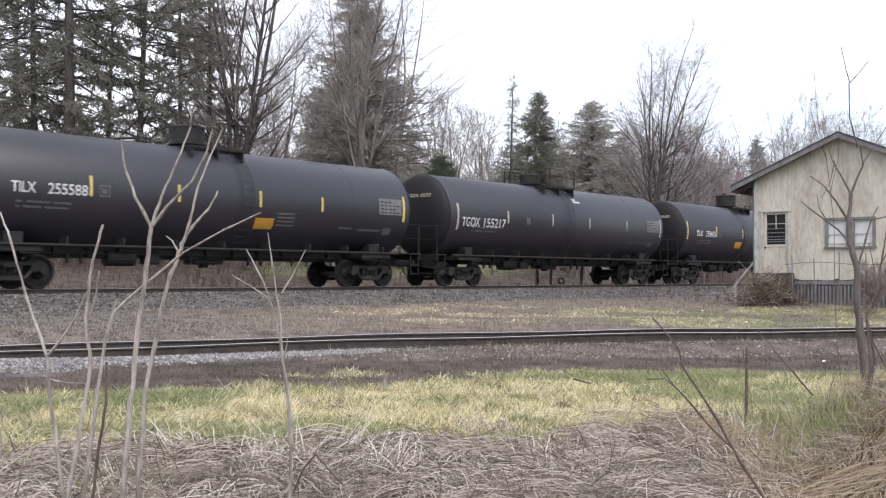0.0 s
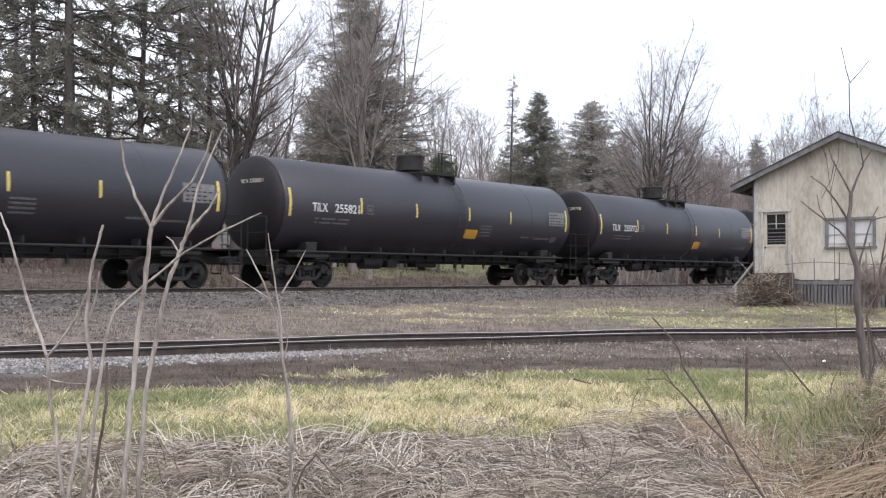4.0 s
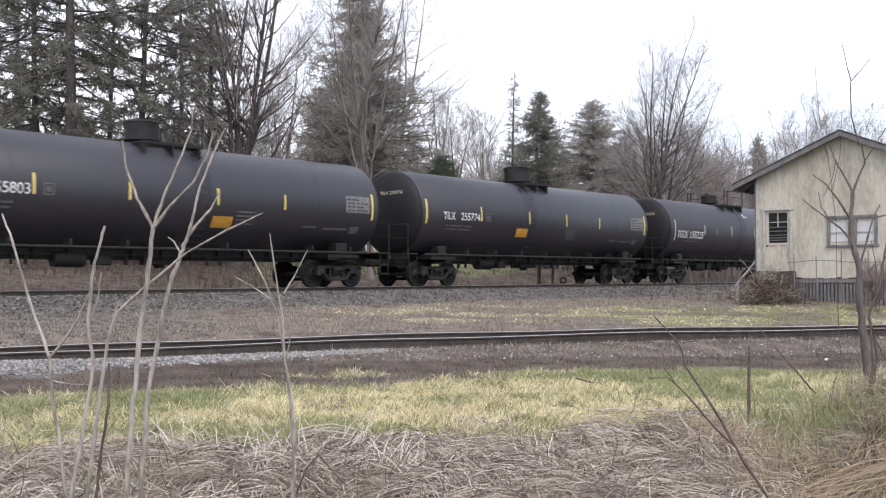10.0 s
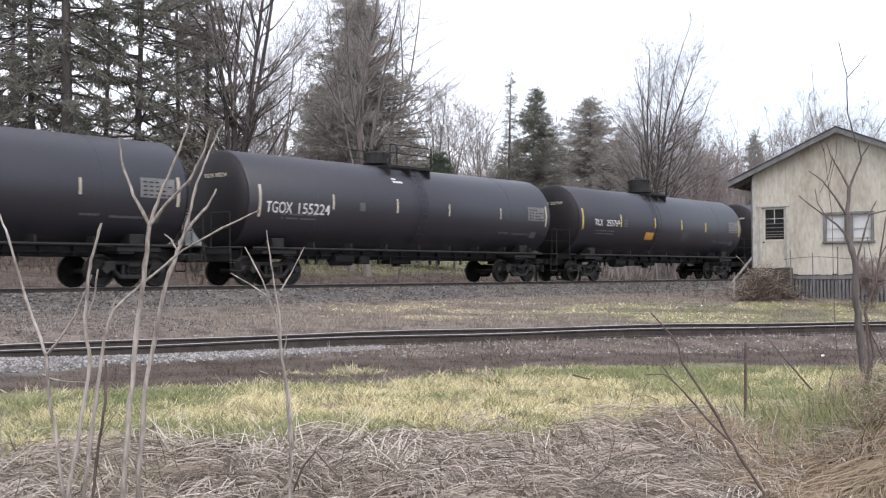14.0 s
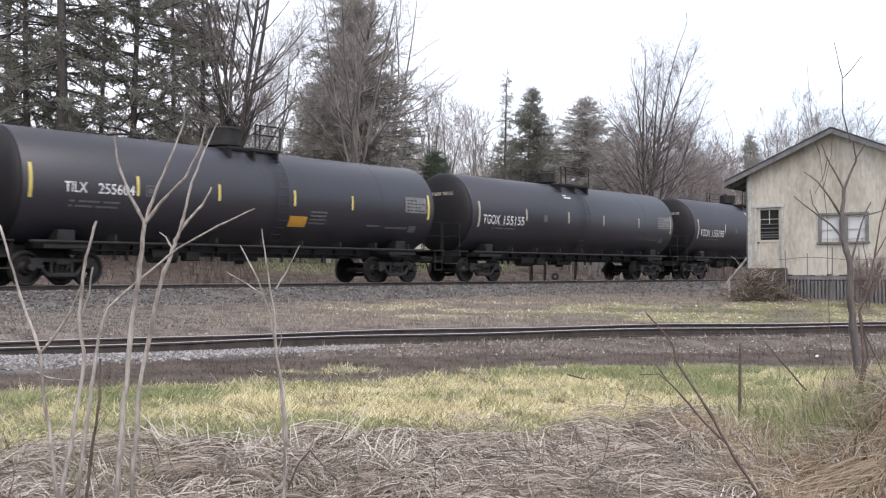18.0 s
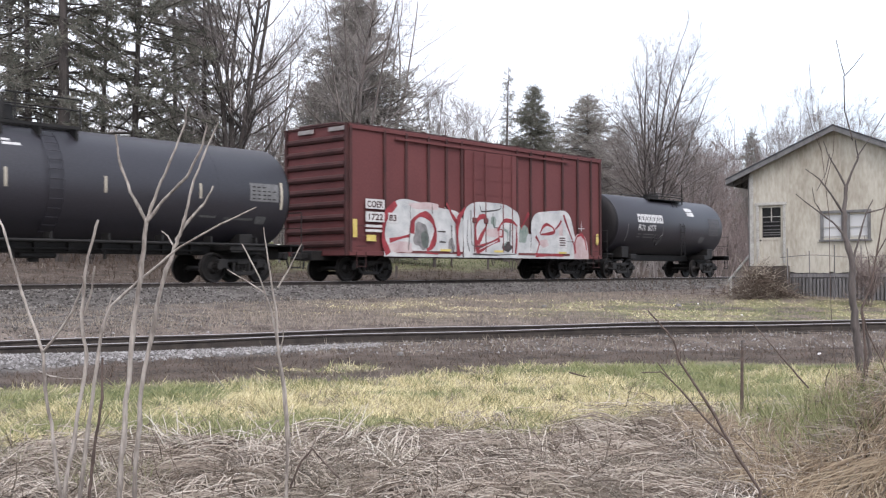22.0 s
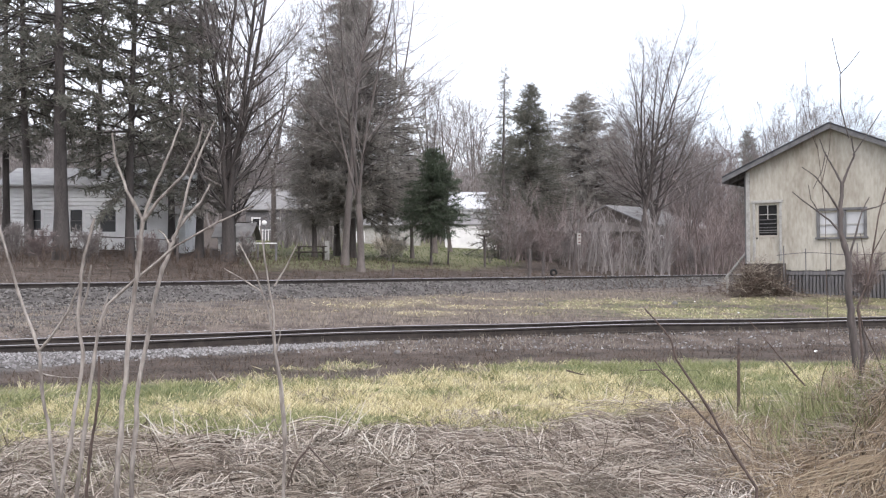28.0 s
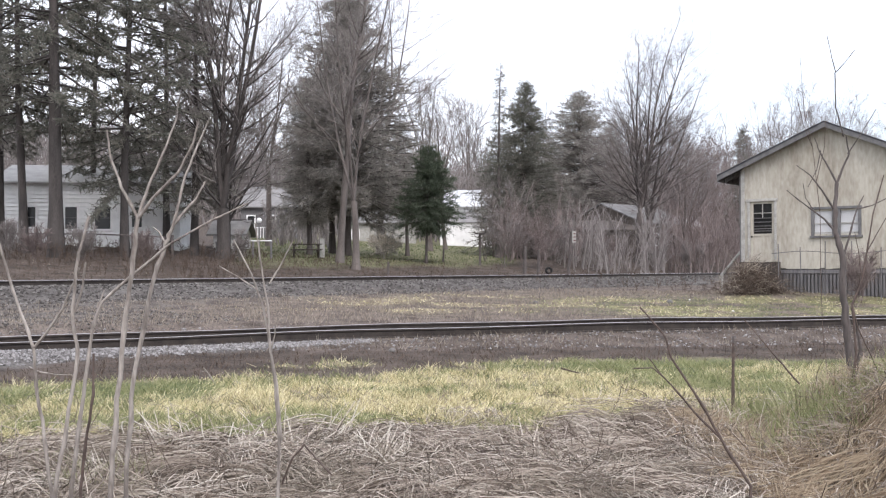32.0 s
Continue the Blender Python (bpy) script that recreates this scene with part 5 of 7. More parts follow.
    # door step block
    part("door_step", box(bmnew(), 0.1, 1.4, -0.6, -0.08, 0.6, 1.72, 0.02), M["tie"], house, "dark plank door landing")
    # leaning rail beside the corner
    st = thing("stair_rail", place, "weathered slanting plank rail beside the shed", "handrail")
    bm = bmnew()
    cyl(bm, (-1.0, 0.3, 1.15), (-0.1, 0.3, 2.2), 0.05, n=6)
    cyl(bm, (-0.9, 0.3, 0.6), (-0.9, 0.3, 1.3), 0.04, n=6)
    cyl(bm, (-0.15, 0.3, 0.9), (-0.15, 0.3, 2.15), 0.04, n=6)
    part("rail", bm, M["trim"], st)
    # thin rail on posts in front of the wall
    fe = thing("wire_fence", place, "thin sagging wire on slender posts before the wall", "fence")
    for i, x in enumerate((1.55, 2.3, 3.1, 4.0, 4.9)):
        bm = bmnew()
        cyl(bm, (x, -0.7, drop(11.2 + x * 0.788, 37 - x * 0.616) - 0.1), (x + random.uniform(-0.03, 0.03), -0.7, 2.25 + random.uniform(-0.1, 0.15)), 0.018, n=6)
        part("post", bm, M["greywood"], fe)
    line = [(x, -0.7, 2.02 - 0.05 * math.sin(x * 2)) for x in np.linspace(1.3, 5.2, 14)]
    hang("wire", raw("wire", *pipes(np.array([line]), np.full((1, 14), 0.012), 5), M["greywood"]), fe)


shed()


# ---- houses behind the line ----
def plain_house(name, label, x, y, z, turn, w, d, h, p, wall, roof, windows=(), courses=0, along=True, over=0.35, extra=None):
    """A gabled house; origin at the front left corner of its base, front along x, ridge along x (along) or y."""
    ho = thing(name, pose(x, y, z, 0, 0, turn), label, "house")
    t = 0.15
    walls = bmnew()
    cuts = sorted({0.0, w, *[q for wi in windows for q in (wi[0], wi[1])]})
    for a, b in zip(cuts, cuts[1:]):
        mid, lo = (a + b) / 2, -0.8
        for x0, x1, z0, z1 in sorted((wi for wi in windows if wi[0] < mid < wi[1]), key=lambda q: q[2]):
            if z0 > lo:
                box(walls, a, b, 0, t, lo, z0)
            lo = z1
        box(walls, a, b, 0, t, lo, h)
    box(walls, 0, t, t, d, -0.8, h)
    box(walls, w - t, w, t, d, -0.8, h)
    box(walls, t, w - t, d - t, d, -0.8, h)
    part("wall", walls, wall, ho)
    for k in range(courses):
        zz = 0.05 + k * (h - 0.05) / courses
        for a, b in zip(cuts, cuts[1:]):
            mid = (a + b) / 2
            if not any(wi[0] < mid < wi[1] and wi[2] - 0.1 < zz < wi[3] for wi in windows):
                me = raw("clapboard", [(a, -0.06, zz), (b, -0.06, zz), (b, -0.004, zz + h / courses - 0.01), (a, -0.004, zz + h / courses - 0.01), (a, -0.002, zz), (b, -0.002, zz)],
                         np.array([(0, 1, 2, 3), (0, 4, 5, 1)]), wall)
                hang("clapboard", me, ho)
    f = np.array([(0, 1, 2, 3), (7, 6, 5, 4), (0, 4, 5, 1), (1, 5, 6, 2), (2, 6, 7, 3), (3, 7, 4, 0)])
    if along:
        rise = p * d / 2
        for s in (0, 1):
            ye = -over if s == 0 else d + over
            v = [(xx, yy, zz + dz) for xx in (-over, w + over) for yy, zz, dz in ((ye, h - p * over, 0), (d / 2, h + rise, 0), (d / 2, h + rise, 0.1), (ye, h - p * over, 0.1))]
            hang("roof", raw("roof", v, f, roof), ho)
        for xx in (0.0, w - t):
            v = [(xx, 0, h), (xx, d, h), (xx, d / 2, h + rise), (xx + t, 0, h), (xx + t, d, h), (xx + t, d / 2, h + rise)]
            hang("gable", raw("gable", v, [np.array([(0, 1, 2), (3, 5, 4)]), np.array([(0, 3, 4, 1), (1, 4, 5, 2), (2, 5, 3, 0)])], wall), ho)
    else:
        rise = p * w / 2
        for s in (0, 1):
            xe = -over if s == 0 else w + over
            v = [(xx, yy, zz + dz) for yy in (-over, d + over) for xx, zz, dz in ((xe, h - p * over, 0), (w / 2, h + rise, 0), (w / 2, h + rise, 0.1), (xe, h - p * over, 0.1))]
            hang("roof", raw("roof", v, f, roof), ho)
        for yy in (0.0, d - t):
            v = [(0, yy, h), (w, yy, h), (w / 2, yy, h + rise), (0, yy + t, h), (w, yy + t, h), (w / 2, yy + t, h + rise)]
            hang("gable", raw("gable", v, [np.array([(0, 1, 2), (3, 5, 4)]), np.array([(0, 3, 4, 1), (1, 4, 5, 2), (2, 5, 3, 0)])], wall), ho)
    for x0, x1, z0, z1 in windows:
        wi = hang("window", None, ho)
        part("window_frame", box(box(box(box(bmnew(), x0 - 0.08, x0 + 0.04, -0.05, 0.1, z0, z1), x1 - 0.04, x1 + 0.08, -0.05, 0.1, z0, z1), x0 - 0.08, x1 + 0.08, -0.05, 0.1, z1 - 0.04, z1 + 0.08),
                                 x0 - 0.08, x1 + 0.08, -0.06, 0.1, z0 - 0.08, z0 + 0.03), M["clap"], wi)
        part("pane", box(bmnew(), x0 + 0.04, x1 - 0.04, 0.05, 0.07, z0 + 0.03, z1 - 0.04), M["glass"], wi)
        part("glazing_bar", box(bmnew(), x0 + 0.04, x1 - 0.04, 0.02, 0.05, (z0 + z1) / 2 - 0.02, (z0 + z1) / 2 + 0.02), M["greywood"], wi)
    part("inner_dark", box(bmnew(), t + 0.3, w - t - 0.3, t + 0.3, d - t - 0.3, -0.5, h - 0.05), M["darkin"], ho)
    if extra:
        extra(ho)
    return ho


def white_house():
    wins = [(1.55, 2.05, 1.5, 2.7), (3.5, 4.2, 1.45, 2.7), (5.05, 5.95, 1.45, 2.7), (7.0, 7.6, 1.5, 2.7)]
    plain_house("white_house", "white clapboard house half hidden behind dark pines", -23.2, 55.5, 2.25, 6, 9.6, 8, 4.0, 0.3, M["clap"], M["paleroof"], wins, courses=18)
    plain_house("garage", "low white garage beside the pines", -13.0, 62, 2.5, 0, 1.7, 3.0, 1.2, 0.5, M["clap"], M["greyroof"], (), courses=4)
    plain_house("grey_house", "grey house with a white porch rail seen through bare trees", -17.6, 96, 4.2, 0, 5.8, 8, 3.2, 0.5, M["greywood"], M["greyroof"], [(0.6, 1.3, 1.0, 2.3), (2.4, 3.2, 1.0, 2.3)])
    rail = thing("porch_rail", pose(-19.0, 94.2, 4.1), "long white porch rail with thin balusters", "railing")
    for i in range(18):
        part("baluster", box(bmnew(), i * 0.25, i * 0.25 + 0.06, -0.03, 0.03, 0, 1.2), M["clap"], rail)
    part("top_rail", box(bmnew(), -0.1, 4.5, -0.05, 0.05, 1.2, 1.28), M["clap"], rail)
    part("bottom_rail", box(bmnew(), -0.1, 4.5, -0.05, 0.05, 0.12, 0.2), M["clap"], rail)


def barn():
    def lean(ho):
        v = [(-0.6, -3.0, 2.15), (7.0, -3.0, 2.15), (7.0, 0.0, 3.3), (-0.6, 0.0, 3.3), (-0.6, -3.0, 2.25), (7.0, -3.0, 2.25), (7.0, 0.0, 3.4), (-0.6, 0.0, 3.4)]
        f = np.array([(3, 2, 1, 0), (4, 5, 6, 7), (0, 1, 5, 4), (1, 2, 6, 5), (2, 3, 7, 6), (3, 0, 4, 7)])
        hang("porch_roof", raw("porch_roof", v, f, M["greyroof"]), ho, "grey lean-to roof")
        part("porch_wall", box(bmnew(), -0.4, 6.8, -2.9, -2.75, -0.5, 2.2), M["clap"], ho)
        for k in range(9):
            part("roof_sheet", box(bmnew(), -0.4 + k * 0.85, 0.43 + k * 0.85, -0.004, 0.0, 3.4, 3.9), M["clap"], ho)
    plain_house("barn", "white barn with pale metal roof and a grey lean-to", 1.3, 101, 3.7, 0, 6.6, 6, 4.0, 0.55, M["clap"], M["barnroof"], (), along=True, extra=lean)


def brown_house():
    wins = [(1.6, 2.3, 1.0, 1.9), (4.0, 4.7, 1.0, 1.9)]
    plain_house("brown_house", "low brown wooden house with grey roof behind bare trees", 17.0, 83, 2.4, 42, 6.6, 8, 2.85, 0.4, M["brownwall"], M["greyroof"], wins, along=True)
    plain_house("wing", "low plain brown wooden wing behind bare scrub", 11.7, 82, 2.4, 8, 4.8, 5, 2.2, 0.3, M["brownwall"], M["brownwall"], (), along=True)
    plain_house("annex", "low grey annex with pale sloping roof", 18.6, 87, 2.6, 8, 4.2, 5, 2.5, 0.35, M["brownwall"], M["paleroof"], [(1.2, 1.9, 0.9, 1.9)], along=True)
    plain_house("low_house", "low white house with dark eaves behind the spruces", -8.7, 101, 3.6, 0, 7.2, 6, 2.5, 0.4, M["trim"], M["greyroof"], [(1.0, 1.7, 0.9, 1.8), (3.6, 4.4, 0.9, 1.8)], along=True)


white_house()
barn()
brown_house()


# ---- trees ----
def grow(p, d, length, r, segs, lift, jit, rng, taper=0.35):
    """Bent limbs: polylines from roots p along d; lift bends them upwards."""
    n = len(p)
    pts, rad = [p], [r]
    step = length / segs
    for k in range(segs):
        d = d + rng.normal(size=(n, 3)) * jit + np.array([0, 0, lift])
        d = d / np.linalg.norm(d, axis=1, keepdims=True)
        p = p + d * step[:, None]
        pts.append(p)
        rad.append(r * (1 - (1 - taper) * (k + 1) / segs))
    return np.stack(pts, 1), np.stack(rad, 1)


def limbs(pts, rad, sides):
    return pipes(pts, rad, sides)


def offshoots(pts, rad, count, lo, hi, angle, rng, low=1.0):
    """Roots and directions of side shoots on limbs."""
    n, k = pts.shape[:2]
    t = (lo + (hi - lo) * rng.uniform(size=(n, count)) ** low) * (k - 1)
    i = np.minimum(t.astype(int), k - 2)
    u = (t - i)[..., None]
    rows = np.arange(n)[:, None]
    p = pts[rows, i] * (1 - u) + pts[rows, i + 1] * u
    r = rad[rows, i] * (1 - u[..., 0]) + rad[rows, i + 1] * u[..., 0]
    d = pts[rows, i + 1] - pts[rows, i]
    d /= np.linalg.norm(d, axis=-1, keepdims=True)
    side = rng.normal(size=d.shape)
    side -= (side * d).sum(-1, keepdims=True) * d
    side /= np.linalg.norm(side, axis=-1, keepdims=True)
    a = np.radians(angle) * rng.uniform(0.7, 1.3, size=(n, count, 1))
    d = d * np.cos(a) + side * np.sin(a)
    return p.reshape(-1, 3), d.reshape(-1, 3), r.ravel(), (t / (k - 1)).ravel()


def merge(*lists):
    vs, fs, k = [], [], 0
    for v, f in lists:
        vs.append(v)
        fs.append(f + k)
        k += len(v)
    return np.concatenate(vs), fs


def bare_tree(x, y, tall, label, seed, stems=1, spread=0.42, angle=36, first=0.15, counts=(12, 8, 7, 6), wide=0.013, bark="bark", twig="twig", r=None, lean=0.16, lift=0.06, fork=0.3, name="bare_tree"):
    """A leafless tree: a trunk up to the fork, stems leaders above it, then limbs, shoots and twigs."""
    rng = np.random.default_rng(seed)
    z = drop(x, y)
    tree = thing(name, pose(x, y, z - 0.1), label, "tree")
    r = r or tall * 0.013
    if fork > 0:
        ft, fr_ = grow(np.zeros((1, 3)), np.array([[rng.normal() * 0.03, rng.normal() * 0.03, 1.0]]), np.array([tall * fork]), np.array([r]), 5, 0.02, 0.03, rng, 0.78)
        fr_[:, 0] *= 1.4
        hang("trunk", raw("trunk", *limbs(ft, fr_, 10), M[bark], True), tree)
        p, rs = np.repeat(ft[:, -1], stems, axis=0), r * 0.78
    else:
        p, rs = np.zeros((stems, 3)), r
        p[:, :2] = rng.normal(size=(stems, 2)) * r * 1.5
    k = np.arange(stems) * 2 * np.pi / stems + rng.uniform(0, 6)
    tip = lean * rng.uniform(0.35, 1.15, stems)
    d = np.stack((np.cos(k) * tip, np.sin(k) * tip, np.ones(stems)), 1) + np.concatenate((rng.normal(size=(stems, 2)) * 0.05, np.zeros((stems, 1))), 1)
    d /= np.linalg.norm(d, axis=1, keepdims=True)
    tl = tall * (1 - fork) * rng.uniform(0.8, 1.0, stems)
    tl[0] = tall * (1 - fork)
    pt, rt = grow(p, d, tl, np.full(stems, rs) * (1 if stems == 1 else 0.72 if stems == 2 else 0.52), 8, 0.01, 0.05, rng, 0.07)
    for i in range(stems):
        hang("leader", raw("leader", *limbs(pt[i:i + 1], rt[i:i + 1], 8), M[bark], True), tree)
    p1, d1, r1, t1 = offshoots(pt, rt, counts[0], first, 0.985, angle, rng, 0.95)
    l1 = tall * spread * (1.1 - t1) ** 0.55 * rng.uniform(0.5, 1.1, len(p1))
    a1, b1 = grow(p1, d1, l1, np.maximum(r1 * 0.5, 0.012), 6, lift, 0.09, rng, 0.2)
    p2, d2, r2, t2 = offshoots(a1, b1, counts[1], 0.12, 1.0, 34, rng)
    l2 = np.repeat(l1, counts[1]) * 0.52 * (1.15 - 0.6 * t2) * rng.uniform(0.6, 1.2, len(p2))
    keep = rng.uniform(size=len(l2)) < np.clip(l2 / (0.4 * l2.max()), 0.5, 1)
    p2, d2, r2, l2 = p2[keep], d2[keep], r2[keep], l2[keep]
    a2, b2 = grow(p2, d2, l2, np.maximum(r2 * 0.5, 0.008), 4, lift * 0.6, 0.1, rng, 0.3)
    p3, d3, r3, t3 = offshoots(a2, b2, counts[2], 0.12, 1.0, 30, rng)
    l3 = np.repeat(l2, counts[2]) * 0.72 * rng.uniform(0.5, 1.2, len(p3))
    keep = rng.uniform(size=len(l3)) < np.clip(l3 / (0.35 * l3.max()), 0.45, 1)
    p3, d3, l3 = p3[keep], d3[keep], l3[keep]
    a3, b3 = grow(p3, d3, l3, np.full(len(p3), wide * 0.42), 2, lift * 0.4, 0.12, rng, 0.5)
    tagged(hang("branching", raw("branching", *limbs(a1, b1, 5), M[bark], True), tree), kind="stuff")
    p4, d4, r4, t4 = offshoots(a3, b3, max(2, counts[3] - 2), 0.05, 1.0, 30, rng)
    l4 = np.repeat(l3, max(2, counts[3] - 2)) * 0.95 * rng.uniform(0.5, 1.2, len(p4)) + 0.1
    tw = blades(p4, p4 + d4 * l4[:, None] + [0, 0, 0.03], wide * 0.7)
    vv, ff = merge(limbs(a2, b2, 3), limbs(a3, b3, 3), tw)
    tagged(hang("crown", raw("crown", vv, ff, M[twig]), tree, "bare crown of fine twigs"), kind="stuff")
    return tree


def conifer(x, y, tall, width, label, seed, base=0.12, dense=1.0, needles="needle_d", droop=0.25, shape=0.85, size=0.4, whorl=0.34, per=7, thin_top=0.0, chaos=1.0, name="spruce_tree", bark="bark_d", r=None, fat=1.0, out=0.12):
    rng = np.random.default_rng(seed)
    z = drop(x, y)
    tree = thing(name, pose(x, y, z - 0.1), label, "tree")
    r = r or tall * 0.012 + 0.03
    pt, rt = grow(np.zeros((1, 3)), np.array([[rng.normal() * 0.01, rng.normal() * 0.01, 1.0]]), np.array([tall]), np.array([r]), 10, 0.02, 0.01, rng, 0.06)
    rt[:, 0] *= 1.3
    v, f = limbs(pt, rt, 9)
    hang("trunk", raw("trunk", v, f, M[bark], True), tree)
    fr = np.arange(base, 0.985, whorl / tall)
    fr = np.repeat(fr, per) + rng.normal(size=len(fr) * per) * whorl / tall * 0.6
    fr = np.clip(fr, base * 0.8, 0.985)
    keep = rng.uniform(size=len(fr)) < np.clip(0.55 + dense * 0.45, 0, 1)
    fr = fr[keep]
    az = rng.uniform(0, 2 * np.pi, len(fr))
    g = (fr - base) / (1 - base)
    length = width / 2 * np.clip(1 - g, 0.02, 1) ** shape * rng.uniform(0.6, 1.12, len(fr)) * np.clip(0.55 + g * 4, 0, 1) + 0.12
    if thin_top:
        length *= np.where(fr > 1 - thin_top, 0.45, 1.0)
    idx = fr * 10
    i0 = np.minimum(idx.astype(int), 9)
    u = (idx - i0)[:, None]
    p = pt[0, i0] * (1 - u) + pt[0, i0 + 1] * u
    up = rng.uniform(-0.3, 0.45, len(fr)) * chaos - droop * (1 - g)
    d = np.stack((np.cos(az), np.sin(az), up), axis=1)
    d /= np.linalg.norm(d, axis=1, keepdims=True)
    a1, b1 = grow(p, d, length, np.maximum(0.012, length * 0.012), 4, 0.05 * droop * 2 - 0.02, 0.05 * chaos ** 2, rng, 0.25)
    tagged(hang("branching", raw("branching", *limbs(a1, b1, 4), M[bark]), tree), kind="stuff")
    # sprays along each limb
    n_s = np.maximum(3, (length * 20 * dense).astype(int))
    which = np.repeat(np.arange(len(fr)), n_s)
    t = rng.uniform(out, 1.0, len(which)) * 4
    i = np.minimum(t.astype(int), 3)
    u = (t - i)[:, None]
    q = a1[which, i] * (1 - u) + a1[which, i + 1] * u
    ax = a1[which, i + 1] - a1[which, i]
    ax /= np.linalg.norm(ax, axis=1, keepdims=True)
    side = np.cross(ax, [0, 0, 1.0]) * np.sign(rng.normal(size=(len(which), 1)))
    dirs = ax * rng.uniform(0.3, 1.0, (len(which), 1)) + side * rng.uniform(0.1, 1.0, (len(which), 1)) + rng.normal(size=(len(which), 3)) * 0.5 - np.array([0, 0, 0.1])
    dirs /= np.linalg.norm(dirs, axis=1, keepdims=True)
    ln = size * rng.uniform(0.5, 1.25, len(which))
    tips = q + dirs * ln[:, None]
    s1 = blades(q, tips, ln * 0.09 * fat, rng.normal(size=q.shape) + [0, 0, 0.6])
    # side needles on the sprays
    k = 5
    tt = rng.uniform(0.15, 0.95, (len(q), k, 1))
    qq = (q[:, None] * (1 - tt) + tips[:, None] * tt).reshape(-1, 3)
    dd = np.repeat(dirs, k, axis=0) * 0.6 + rng.normal(size=(len(qq), 3)) * 0.5
    dd /= np.linalg.norm(dd, axis=1, keepdims=True)
    l2 = np.repeat(ln, k) * rng.uniform(0.3, 0.65, len(qq))
    s2 = blades(qq, qq + dd * l2[:, None], l2 * 0.13 * fat)
    vv, ff = merge(s1, s2)
    crown = hang("crown", raw("crown", vv, ff, M[needles]), tree, "drooping crown of needle sprays")
    crown["kind"] = "stuff"
    return tree


def side_x(x30, y):
    return (x30 - 766) / 1830 * y


DARK = "tall dark pine with sparse drooping limbs and bare lower trunk"
BARE = "tall leafless tree with fine grey twigs"


def woods():
    # dark pines before the white house
    for i, (u, y, h, w) in enumerate(((-60, 50, 20, 9), (8, 52, 21, 8), (50, 46, 22, 9), (105, 44, 23, 9.5), (170, 58, 19, 7), (226, 47, 22, 9), (300, 56, 21, 8), (348, 52, 20, 6.5))):
        conifer(side_x(u, y), y, h, w, DARK, 20 + i, base=0.27 if i < 4 else 0.2 if i == 4 else 0.15, dense=0.66 if i < 4 else 0.8 if i < 6 else 0.95, needles="needle_b" if i in (0, 7) else "needle_d", droop=0.4, shape=0.45,
                size=0.42, whorl=0.62, per=6, chaos=1.5, name="pine_tree", bark="bark_p", r=0.2 if i != 3 else 0.32, fat=1.7, out=0.3)
    # the broad maple and bare trees round the great spruce
    bare_tree(side_x(401, 50), 50, 21, "broad leafless maple with many arching limbs", 41, stems=5, spread=0.27, angle=52, fork=0.12, bark="bark_p", r=0.36, lift=0.12, lean=0.16, first=0.0, counts=(22, 9, 5, 4), wide=0.010)
    bare_tree(side_x(408, 52), 52, 9, "leafless maple shoot with low arching limbs", 42, stems=4, spread=0.5, angle=56, fork=0.2, bark="bark_p", r=0.16, lift=0.1, lean=0.4, first=0.0, counts=(16, 8, 5, 4), wide=0.010)
    bare_tree(side_x(480, 70), 70, 16, BARE, 43, stems=3, spread=0.34, angle=46, counts=(16, 8, 6, 5))
    conifer(side_x(618, 62), 62, 17.6, 11.8, "huge grey-green spruce with dense drooping limbs", 50, base=0.17, dense=0.75, needles="needle_b", droop=0.35, shape=0.78, size=0.46, whorl=0.25, per=11, chaos=1.2, fat=1.4)
    conifer(side_x(552, 60), 60, 10.5, 4.6, "dark broad spruce beside the great spruce", 51, base=0.2, dense=0.8, needles="needle_b", droop=0.3, shape=0.6, size=0.34, whorl=0.2, per=11)
    conifer(side_x(592, 64), 64, 14.5, 5.4, "dark broad spruce beside the great spruce", 52, base=0.22, dense=0.75, needles="needle_b", droop=0.4, shape=0.7, size=0.38, whorl=0.26, per=7)
    conifer(side_x(725, 66), 66, 8.5, 5.0, "dark broad spruce beside the great spruce", 58, base=0.28, dense=0.8, needles="needle_b", droop=0.4, shape=0.7, size=0.38, whorl=0.26, per=7)
    bare_tree(side_x(605, 53), 53, 19, "tall straight leafless tree before the great spruce", 44, stems=1, spread=0.24, angle=58, fork=0.3, first=0.05, counts=(40, 7, 5, 4), bark="bark", r=0.2, lift=0.07, lean=0.03, wide=0.009)
    bare_tree(side_x(634, 50), 50, 17, "forked leafless tree with long spreading limbs", 45, stems=3, spread=0.36, angle=52, fork=0.2, first=0.0, counts=(16, 7, 5, 4), r=0.19, lift=0.06, lean=0.45, wide=0.009)
    bare_tree(side_x(676, 66), 66, 21, "leafless tree with long limbs arching over the lawn", 49, stems=3, spread=0.36, angle=60, fork=0.3, first=0.1, counts=(14, 7, 4, 3), r=0.22, lift=0.03, lean=0.35, wide=0.009)
    conifer(side_x(758, 58), 58, 6.7, 5.0, "small bushy green fir on a bare stem", 53, base=0.31, dense=2.0, needles="needle_g", droop=0.12, shape=0.72, size=0.28, whorl=0.15, per=9, name="fir_tree", r=0.08)
    bare_tree(side_x(765, 78), 78, 15, BARE, 46, stems=3, spread=0.28, angle=30, counts=(11, 7, 6, 5))
    bare_tree(side_x(792, 84), 84, 13, BARE, 47, stems=2, spread=0.3, angle=30, counts=(12, 7, 6, 5))
    bare_tree(side_x(835, 130), 130, 19, BARE, 48, stems=4, spread=0.4, wide=0.02, counts=(11, 7, 6, 4))
